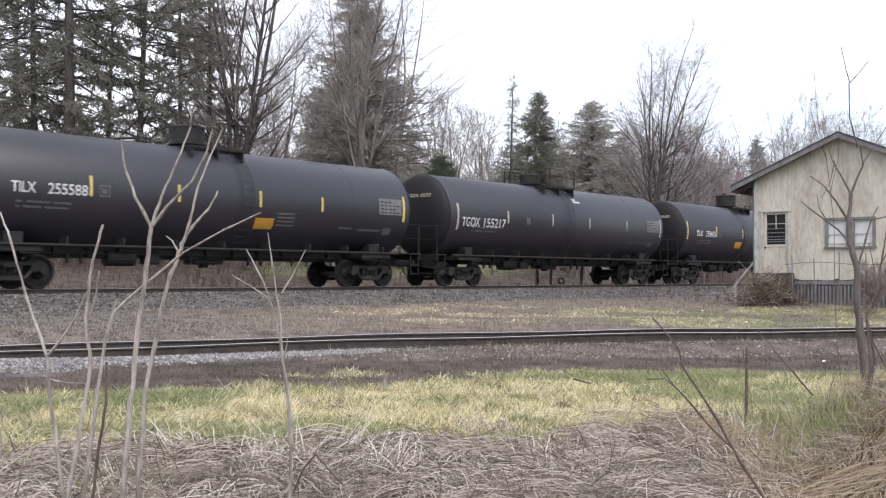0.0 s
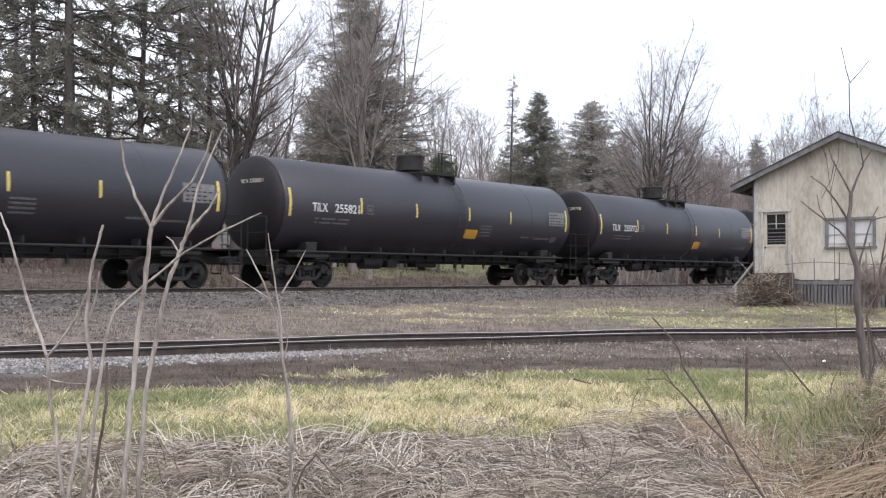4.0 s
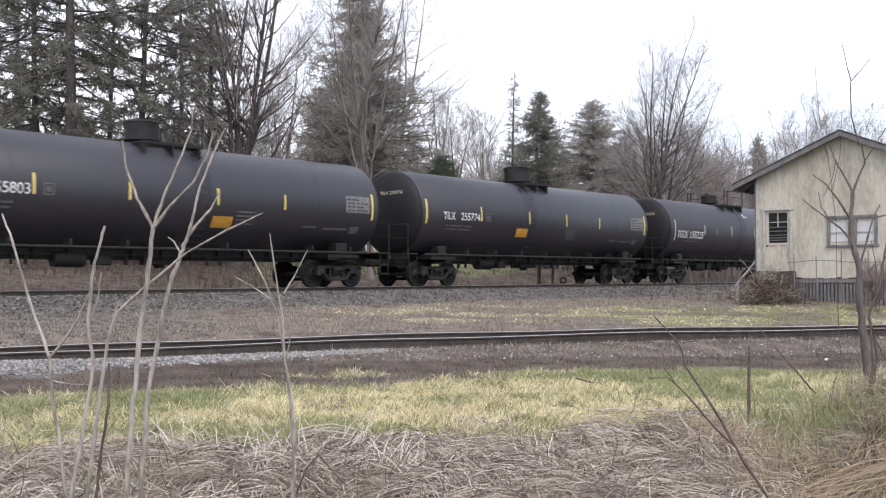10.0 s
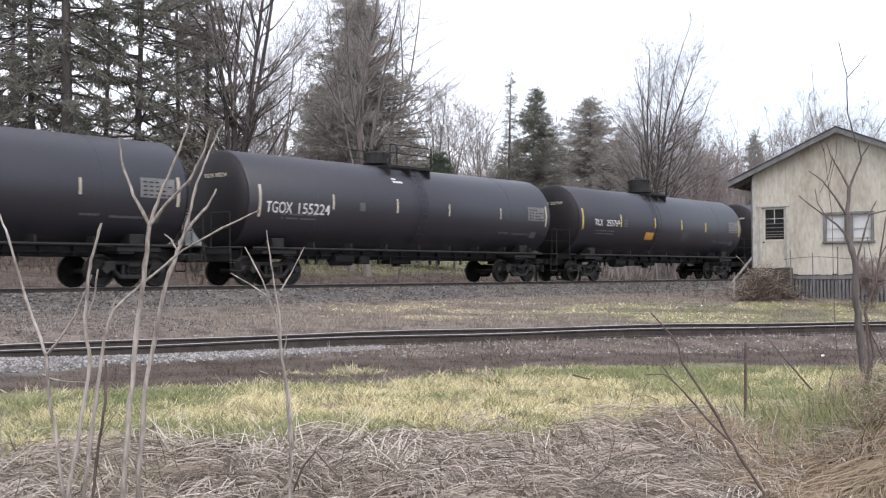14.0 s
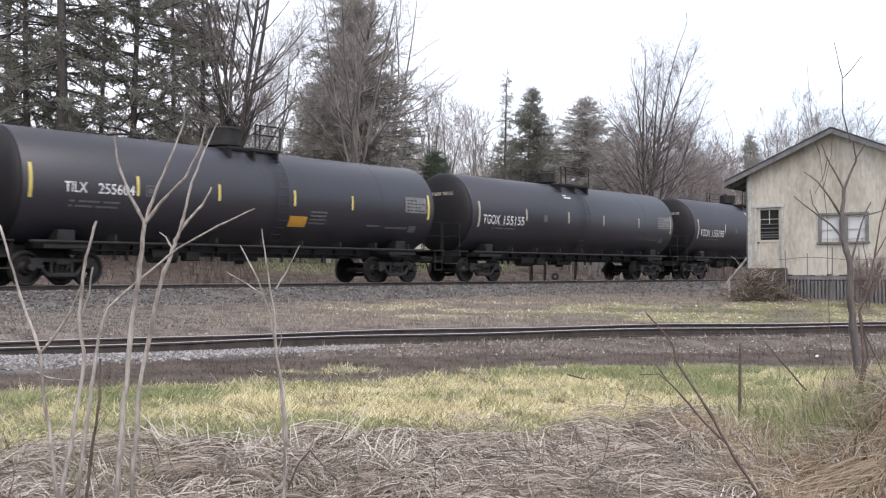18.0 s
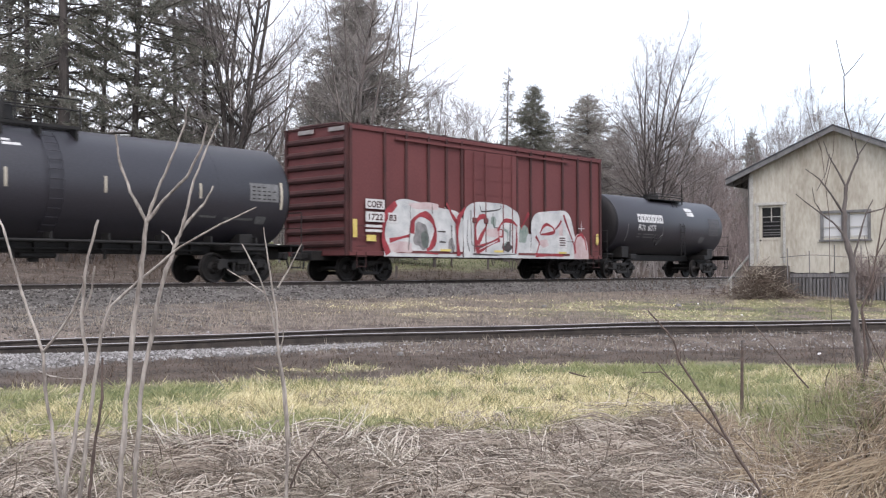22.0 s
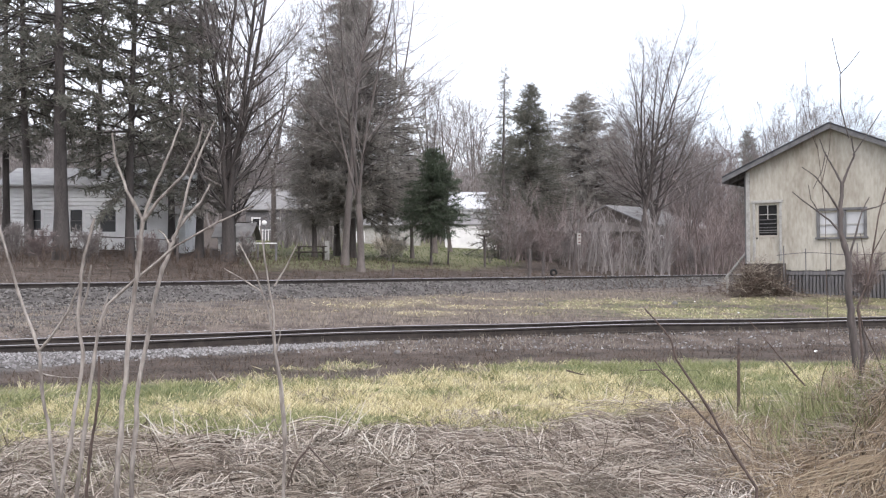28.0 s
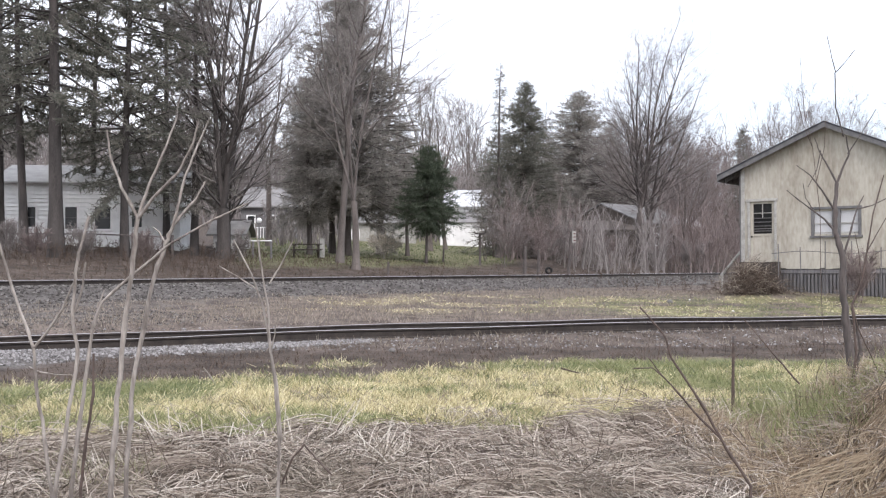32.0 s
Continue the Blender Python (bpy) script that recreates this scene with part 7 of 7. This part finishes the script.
def turf(name, material, label, count, seed, which, y0, y1, lo, hi, x0=-30, x1=30, wide=0.006, share=1.0, flop=0.38, tuft=0.0):
    x, y, rng = scatter(count, seed, x0, x1, y0, y1)
    if tuft:
        root = rng.integers(0, len(x) // 22, len(x))
        near = tuft * (0.5 + rng.uniform(size=len(x) // 22))[root]
        x, y = x[root] + rng.normal(size=len(x)) * near, y[root] + rng.normal(size=len(y)) * near
    keep = rng.uniform(size=len(x)) < zones(x, y)[:, which] * share
    x, y = x[keep], y[keep]
    n = len(x)
    clump = lumps(x, y, 3.5, seed * 0.7)
    ln = rng.uniform(lo, hi, n) * (0.5 + clump)
    p = np.stack((x, y, height(x, y) - 0.01), 1)
    lean = rng.normal(size=(n, 2)) * flop + (lumps(x, y, 2.7, 5.0) - 0.5)[:, None] * flop * 1.5
    q = p + np.stack((lean[:, 0] * ln, lean[:, 1] * ln, ln), 1)
    v, f = blades(p, q, wide * (0.6 + y / 14), np.stack((rng.normal(size=n) * 0.3, np.ones(n), np.zeros(n)), 1))
    stuff(name, v, f, material, label, "grass")


def rubble(name, label, count, seed, place, lo, hi, material="stone"):
    """Loose angular stones."""
    rng = np.random.default_rng(seed)
    x, y = place(rng, count)
    keep = np.abs(x) < 0.47 * y + 2
    x, y = x[keep], y[keep]
    n = len(x)
    s = rng.uniform(lo, hi, n)
    c = np.stack((x, y, height(x, y) + s * 0.15), 1)
    base = np.array([(1, 0, 0), (0, 1, 0), (-1, 0, 0), (0, -1, 0), (0.1, 0.1, 0.75), (0, 0, -0.7)], float)
    v = base[None] * s[:, None, None] * rng.uniform(0.55, 1.15, (n, 6, 3))
    a = rng.uniform(0, 6.28, n)
    ca, sa = np.cos(a)[:, None], np.sin(a)[:, None]
    v = np.stack((v[..., 0] * ca - v[..., 1] * sa, v[..., 0] * sa + v[..., 1] * ca, v[..., 2]), -1) + c[:, None]
    t = np.array([(0, 1, 4), (1, 2, 4), (2, 3, 4), (3, 0, 4), (1, 0, 5), (2, 1, 5), (3, 2, 5), (0, 3, 5)])
    f = (np.arange(n) * 6)[:, None, None] + t[None]
    stuff(name, v.reshape(-1, 3), f.reshape(-1, 3), M[material], label, "gravel")


def along_line(rng, n):
    a = rng.uniform(-10, 62, n)
    d = np.where(rng.uniform(size=n) < 0.8, rng.uniform(0.9, 3.6, n), rng.uniform(-2.2, 0.9, n))
    return FOOT.x + a * TX - d * NX, FOOT.y + a * TY - d * NY


def by_ballast_left(rng, n):
    a = rng.uniform(-10, 14, n)
    d = rng.uniform(3.2, 10, n)
    return FOOT.x + a * TX - d * NX, FOOT.y + a * TY - d * NY


def by_siding(rng, n):
    x = rng.uniform(-10, 13, n)
    left = rng.uniform(size=n) < 0.75
    x = np.where(left, rng.uniform(-10, -1.0, n), x)
    reach = np.clip(2.0 - 0.6 * (x + 1), 1.3, 4.9)
    return x, siding_y(x) - np.where(left, 0.9 + (reach - 0.9) * rng.beta(1.4, 1.7, n), rng.uniform(-2.2, 3.2, n))


straw()
mats()
stalks()
turf("dry_grass", M["drygrass"], "pale dry trampled grass", 70000, 11, 2, 7.5, 15.5, 0.02, 0.07, flop=1.1)
turf("dry_tufts", M["drygrass"], "pale dry grass tufts", 60000, 27, 2, 7.5, 15.5, 0.04, 0.11, flop=0.6, tuft=0.05)
turf("brown_tufts", M["weed"], "brown dead tufts in the dry grass", 30000, 28, 2, 7.5, 15.5, 0.03, 0.1, flop=0.7, tuft=0.06, share=0.6)
turf("green_grass", M["grass"], "fresh green grass tufts", 80000, 12, 1, 6.0, 15.5, 0.03, 0.12, flop=0.65, tuft=0.07)
turf("far_dry_grass", M["drygrass"], "pale dry grass between the tracks", 60000, 13, 2, 20, 40, 0.02, 0.06, wide=0.009, flop=0.8)
turf("far_green_grass", M["grass"], "short green grass between the tracks", 60000, 14, 1, 20, 40, 0.02, 0.06, wide=0.009, flop=0.8)
turf("dead_weeds", M["weed"], "brown dead weeds along the tracks", 70000, 15, 4, 13, 42, 0.03, 0.11, wide=0.006, share=0.8)
turf("far_weeds", M["litter"], "brown dead weeds beyond the line", 26000, 18, 3, 34, 60, 0.06, 0.22, wide=0.006, share=0.5)
turf("lawn", M["lawn"], "green lawn behind the line", 40000, 19, 1, 46, 95, 0.05, 0.12, wide=0.007)
turf("muddy_weeds", M["litter"], "sparse dead weeds in trampled mud", 30000, 16, 3, 12, 26, 0.03, 0.1, wide=0.007, share=0.5)
turf("left_green", M["grass"], "green shoots among dead straw", 16000, 24, 4, 6.2, 9.5, 0.08, 0.19, x1=-1.7, share=0.5, tuft=0.09)
turf("bank_tufts", M["grass"], "long green grass tufts on the bank", 46000, 25, 1, 6.6, 10.2, 0.12, 0.3, x0=2.3, wide=0.007)
turf("bank_grass", M["banktan"], "long drooping dead grass on the bank", 36000, 17, 4, 5.6, 9.6, 0.08, 0.24, x0=1.95, share=0.75)
rubble("ballast", "grey crushed stone ballast", 26000, 21, along_line, 0.02, 0.06)
rubble("spilled_ballast", "scattered grey gravel beside the line", 9000, 22, by_ballast_left, 0.015, 0.04)
rubble("pale_gravel", "pale gravel along the siding", 17000, 23, by_siding, 0.012, 0.04, "palestone")
turf("dark_tufts", M["lawn"], "dark green tufts in the dry grass", 26000, 26, 2, 7.5, 15.5, 0.04, 0.1, share=0.5, flop=0.6, tuft=0.07)


def brush():
    """Loose dead brush and vines slumped against the shed's corner."""
    rng = np.random.default_rng(8)
    for name, n, mt, wide, tall in (("brush_heap", 900, "litter", 0.45, 0.85), ("dead_vines", 420, "weed", 0.5, 1.1)):
        x = 11.0 + rng.normal(size=n) * wide
        y = 35.2 + rng.normal(size=n) * 0.3
        hump = np.exp(-((x - 10.9) / 0.75) ** 2)
        p = np.stack((x, y, height(x, y) + rng.uniform(0, 1, n) * tall * hump), 1)
        d = rng.normal(size=(n, 3)) * np.array([0.6, 0.4, 0.3]) + [0, 0, 0.6]
        d /= np.linalg.norm(d, axis=1, keepdims=True)
        pts, rad = grow(p, d, rng.uniform(0.25, 0.9, n), rng.uniform(0.005, 0.011, n), 4, -0.28, 0.18, rng, 0.4)
        pts[:, :, 2] = np.maximum(pts[:, :, 2], height(pts[:, :, 0], pts[:, :, 1]) + 0.01)
        v, f = pipes(pts, rad, 3)
        stuff(name, v, f, M[mt], "loose heap of brown dead brush beside the shed" if mt == "litter" else "pale dead vines slumped over the brush heap", "brush")


brush()


# ---- small things behind the line ----
def at(u, w, y):
    """A place at depth y on the line of sight towards the yards."""
    return Vector((side_x(u, y), y, 1.5 + (478 - w) / 1830 * y))


def yard():
    wf = thing("wire_fence", pose(side_x(25, 46), 46, 0), "dark sagging rail fence on thin posts before the white house", "fence")
    line = [(25, 412), (100, 414), (168, 414), (240, 417), (310, 421)]
    o = wf.matrix_basis.translation
    for u, w in line:
        p = at(u, w, 46) - o
        part("post", cyl(bmnew(), (p.x, 0, drop(side_x(u, 46), 46) - 0.1), (p.x, 0, p.z + 0.12), 0.06 if u != 168 else 0.1, n=7), M["bark_d"], wf)
    for (u0, w0), (u1, w1) in zip(line, line[1:]):
        p, q = at(u0, w0, 46) - o, at(u1, w1, 46) - o
        part("rail", cyl(bmnew(), (p.x, -0.06, p.z), (q.x, -0.06, q.z), 0.028, n=6), M["bark_d"], wf)
    rf = thing("rail_fence", pose(side_x(387, 53), 53, 0), "low white rail on short posts at the lawn's edge", "fence")
    o = rf.matrix_basis.translation
    for u in (388, 420, 452, 484):
        p = at(u, 425, 53) - o
        part("post", box(bmnew(), p.x - 0.05, p.x + 0.05, -0.05, 0.05, drop(side_x(u, 53), 53) - 0.1, p.z), M["greywood"], rf)
    p, q = at(386, 427, 53) - o, at(486, 428, 53) - o
    part("rail", box(bmnew(), p.x, q.x, -0.07, -0.03, p.z - 0.03, p.z + 0.03, 0.008), M["clap"], rf)
    # globe on a thin post
    p = at(463, 391, 50)
    g = drop(p.x, 50)
    gl = thing("globe_lamp", pose(p.x, 50, g - 0.05), "white globe on a thin post", "lamp")
    part("post", cyl(bmnew(), (0, 0, 0), (0, 0, p.z - g - 0.05), 0.03, n=7), M["greywood"], gl)
    bm = bmnew()
    bmesh.ops.create_uvsphere(bm, u_segments=14, v_segments=10, radius=0.13, matrix=Matrix.Translation((0, 0, p.z - g + 0.05)))
    part("globe", bm, M["clap"], gl, "white glass globe", True)
    part("collar", cyl(bmnew(), (0, 0, p.z - g - 0.12), (0, 0, p.z - g - 0.05), 0.06, n=8), M["greywood"], gl)
    # picnic table
    x, y = side_x(546, 56), 56.0
    g = drop(x, y)
    tb = thing("picnic_table", pose(x, y, g, 0, 0, 8), "dark weathered wooden picnic table on the lawn", "table")
    for k in range(5):
        part("tabletop", box(bmnew(), -0.85, 0.85, -0.38 + k * 0.155, -0.24 + k * 0.155, 0.72, 0.76, 0.006), M["tie"], tb)
    for s in (-1, 1):
        part("bench", box(bmnew(), -0.85, 0.85, s * 0.7 - 0.13, s * 0.7 + 0.13, 0.42, 0.46, 0.006), M["tie"], tb)
        part("cross_beam", box(bmnew(), s * 0.6 - 0.04, s * 0.6 + 0.04, -0.8, 0.8, 0.34, 0.415), M["tie"], tb)
        part("top_beam", box(bmnew(), s * 0.6 - 0.04, s * 0.6 + 0.04, -0.38, 0.38, 0.66, 0.715), M["tie"], tb)
        for q in (-1, 1):
            part("leg", cyl(bmnew(), (s * 0.66, q * 0.6, -0.05), (s * 0.66, q * 0.22, 0.7), 0.05, n=4), M["tie"], tb)
    # white board leaning by the trunks
    p = at(574, 447, 57)
    wb = thing("white_board", pose(p.x, 57, drop(p.x, 57) - 0.03, -4), "white painted board standing on the lawn", "board")
    part("panel", box(bmnew(), -0.13, 0.13, -0.02, 0.02, 0, 1.1, 0.008), M["trim"], wb)
    part("brace", cyl(bmnew(), (0, 0.5, 0), (0, 0.03, 0.8), 0.025, n=6), M["greywood"], wb)
    # bird feeder on a post
    x = side_x(853, 60)
    g = drop(x, 60)
    bf = thing("bird_feeder", pose(x, 60, g - 0.05), "dark flat bird feeder on a post", "bird feeder")
    top = at(853, 415, 60).z - g
    part("post", cyl(bmnew(), (0, 0, 0), (0, 0, top), 0.07, n=8), M["bark_d"], bf)
    part("tray", box(bmnew(), -0.3, 0.3, -0.25, 0.25, top, top + 0.06, 0.01), M["bark_d"], bf)
    for s in (-1, 1):
        part("tray_side", box(bmnew(), s * 0.3 - 0.02, s * 0.3 + 0.02, -0.25, 0.25, top + 0.06, top + 0.16), M["bark_d"], bf)
    # leaning post with a small white sign
    x = side_x(1012, 49.6)
    g = drop(x, 49.6)
    sg = thing("trackside_sign", pose(x, 49.6, g - 0.1), "small white sign with dark marks on a leaning dark post", "sign")
    part("post", cyl(bmnew(), (-0.08, 0, 0), (0.1, 0, at(1012, 413, 49.6).z - g + 0.12), 0.07, n=8), M["bark_d"], sg)
    z0, z1 = at(0, 432, 49.6).z - g + 0.1, at(0, 412, 49.6).z - g + 0.1
    pn = part("panel", box(bmnew(), 0.12, 0.3, -0.1, -0.07, z0, z1, 0.005), M["trim"], sg)
    for k in range(3):
        zz = z0 + 0.08 + k * (z1 - z0) / 3.3
        part("mark", box(bmnew(), 0.18, 0.28, -0.106, -0.1, zz, zz + 0.05), M["boxcar"], pn)
    # stumps of old posts along the line
    for u, w, y, mt, r in ((932, 440, 49, "bark_d", 0.09), (956, 445, 50, "bark_d", 0.07), (690, 466, 49, "bark_d", 0.06), (788, 443, 60, "bark_d", 0.06)):
        p = at(u, w, y)
        g = drop(p.x, y)
        ps = thing("post", pose(p.x, y, g - 0.1), "dark weathered post in the grass behind the line", "post")
        part("shaft", cyl(bmnew(), (0, 0, 0), (0.03, 0, p.z - g + 0.1), r, r * 0.85, n=8), M[mt], ps)
        part("cap", cyl(bmnew(), (0.03, 0, p.z - g + 0.1), (0.03, 0, p.z - g + 0.13), r * 0.85, r * 0.5, n=8), M[mt], ps)
    # an old tyre
    p = at(975, 455, 58)
    ty = thing("tyre", pose(p.x, 58, drop(p.x, 58) + 0.2, 80), "old black tyre standing in the grass", "tyre")
    k = np.arange(20) * 2 * np.pi / 20
    ring = [(0.15 + 0.07 * math.cos(a), 0.08 * math.sin(a)) for a in np.arange(8) * math.pi / 4]
    v = np.array([[(r * math.cos(a), r * math.sin(a), h) for r, h in ring] for a in k]).reshape(-1, 3)
    f = [(i * 8 + j, ((i + 1) % 20) * 8 + j, ((i + 1) % 20) * 8 + (j + 1) % 8, i * 8 + (j + 1) % 8) for i in range(20) for j in range(8)]
    hang("casing", raw("casing", v, np.array(f), M["steel"], True), ty)
    # pale bush on the lawn
    bare_tree(side_x(684, 60), 60, 1.7, "pale leafless ornamental bush on the lawn", 140, stems=9, spread=0.5, angle=34, fork=0.0, counts=(8, 6, 4, 4), wide=0.016, bark="stem", twig="bleached", r=0.03, lean=0.7, name="bush")
    bare_tree(side_x(690, 64), 64, 1.5, "grey leafless bush on the lawn", 141, stems=9, spread=0.5, angle=34, fork=0.0, counts=(9, 7, 5, 4), wide=0.016, r=0.03, lean=0.7, name="bush")
    bare_tree(side_x(862, 64), 64, 3.2, "thin leafless shrub before the white barn", 142, stems=3, spread=0.4, angle=30, fork=0.0, counts=(6, 4, 3, 3), wide=0.012, r=0.05, lean=0.25, name="bush")


yard()


def scraps():
    rng = random.Random(9)
    for u, w, y in ((1438, 606, 17.5), (1383, 553, 26.0), (1225, 507, 33.0), (1302, 534, 28.5)):
        x = side_x(u, y)
        sc = tagged(new("paper_scrap"), "crumpled pale scrap of litter on the ground", "litter")
        sc.matrix_basis = pose(x, y, drop(x, y) + 0.035, rng.uniform(-20, 20), rng.uniform(-20, 20), rng.uniform(0, 180))
        bm = bmnew()
        bmesh.ops.create_icosphere(bm, subdivisions=2, radius=0.035)
        for v in bm.verts:
            v.co *= rng.uniform(0.6, 1.15)
            v.co.z *= 0.6
        part("scrap", bm, M["clap"], sc)


scraps()


def fallen():
    wand("twig", "bent dark broken twig on dead straw", 6.3, [
        ([(-0.90, 0.22), (-0.84, 0.36), (-0.77, 0.44)], 0.008, 0.007),
        ([(-0.77, 0.44), (-0.70, 0.36), (-0.60, 0.26)], 0.007, 0.006)], M["stem_d"], 41, "twig")
    fb = thing("fallen_branch", pose(1.95, 5.75, drop(1.95, 5.75)), "dark fallen branch lying on the grassy bank", "branch")
    line = [(k * 0.11, k * 0.13, drop(1.95 + k * 0.11, 5.75 + k * 0.13) - drop(1.95, 5.75) + 0.05) for k in range(6)]
    hang("limb", raw("limb", *pipes(np.array([line]), np.array([[0.02, 0.019, 0.018, 0.016, 0.014, 0.009]]), 8), M["stem_d"], True), fb)
    x, y, z = line[3]
    hang("side_shoot", raw("side_shoot", *pipes(np.array([[(x, y, z), (x - 0.05, y + 0.08, z + 0.05), (x - 0.07, y + 0.17, z + 0.07)]]), np.array([[0.009, 0.008, 0.005]]), 6), M["stem_d"], True), fb)


def bits():
    wand("twig", "short dark stick lying on the dry grass", 12.9, [([(1.62, 0.26), (1.72, 0.23), (1.84, 0.2)], 0.014, 0.008)], M["stem_d"], 51, "twig", foot=False)
    wand("stalk", "bleached broken stalk standing in the mud", 12.0, [
        ([(-2.5, 0.2), (-2.56, 0.29), (-2.63, 0.37)], 0.012, 0.008),
        ([(-2.58, 0.32), (-2.62, 0.33), (-2.66, 0.32)], 0.007, 0.004)], M["stem"], 52, "stalk")
    wand("twig", "pale curved twig arched over the mud", 12.3, [([(-4.75, 0.36), (-4.62, 0.3), (-4.45, 0.27), (-4.2, 0.26)], 0.012, 0.007)], M["stem"], 53, "twig", foot=False)
    rng = random.Random(12)
    for x, y, r in ((-2.27, 12.1, 0.055), (3.1, 30.5, 0.09), (7.4, 32.0, 0.1), (-0.6, 16.2, 0.06)):
        st = tagged(new("stone"), "rounded brown fieldstone in the dirt", "stone")
        st.matrix_basis = pose(x, y, drop(x, y) + r * 0.35, 0, 0, rng.uniform(0, 180))
        bm = bmnew()
        bmesh.ops.create_icosphere(bm, subdivisions=2, radius=r)
        for v in bm.verts:
            v.co *= rng.uniform(0.85, 1.1)
            v.co.z *= 0.7
        part("rock", bm, M["concrete"], st, smooth=True)


fallen()
bits()


# ---- what moves ----
# seconds, metres that the train has gone
RUN = [(0, 0.0), (2.8, 30.97), (6.4, 70.74), (8.4, 92.8), (10.8, 119.0), (13, 143.25), (14.4, 158.5), (17.4, 190.92), (18.6, 204.0), (20, 219.2), (21.5, 235.4), (22.6, 247.07),
       (24, 261.95), (25, 272.6), (28, 304.6), (32, 347.3)]


def motions():
    for car, a in TRAIN:
        walk(car, [(t, at_rest(a - s)) for t, s in RUN])
    ts = [i / 30 for i in range(0, 961)]
    run = np.interp(ts, [t for t, s in RUN], [s for t, s in RUN])
    for car, a in TRAIN:
        for o in car.children_recursive:
            if o.name.startswith("wheelset"):
                x, y, z = o.matrix_basis.translation
                walk(o, [(t, pose(x, y, z, 0, -math.degrees(d / WHEEL_R), 0)) for t, d in zip(ts, run)])


motions()
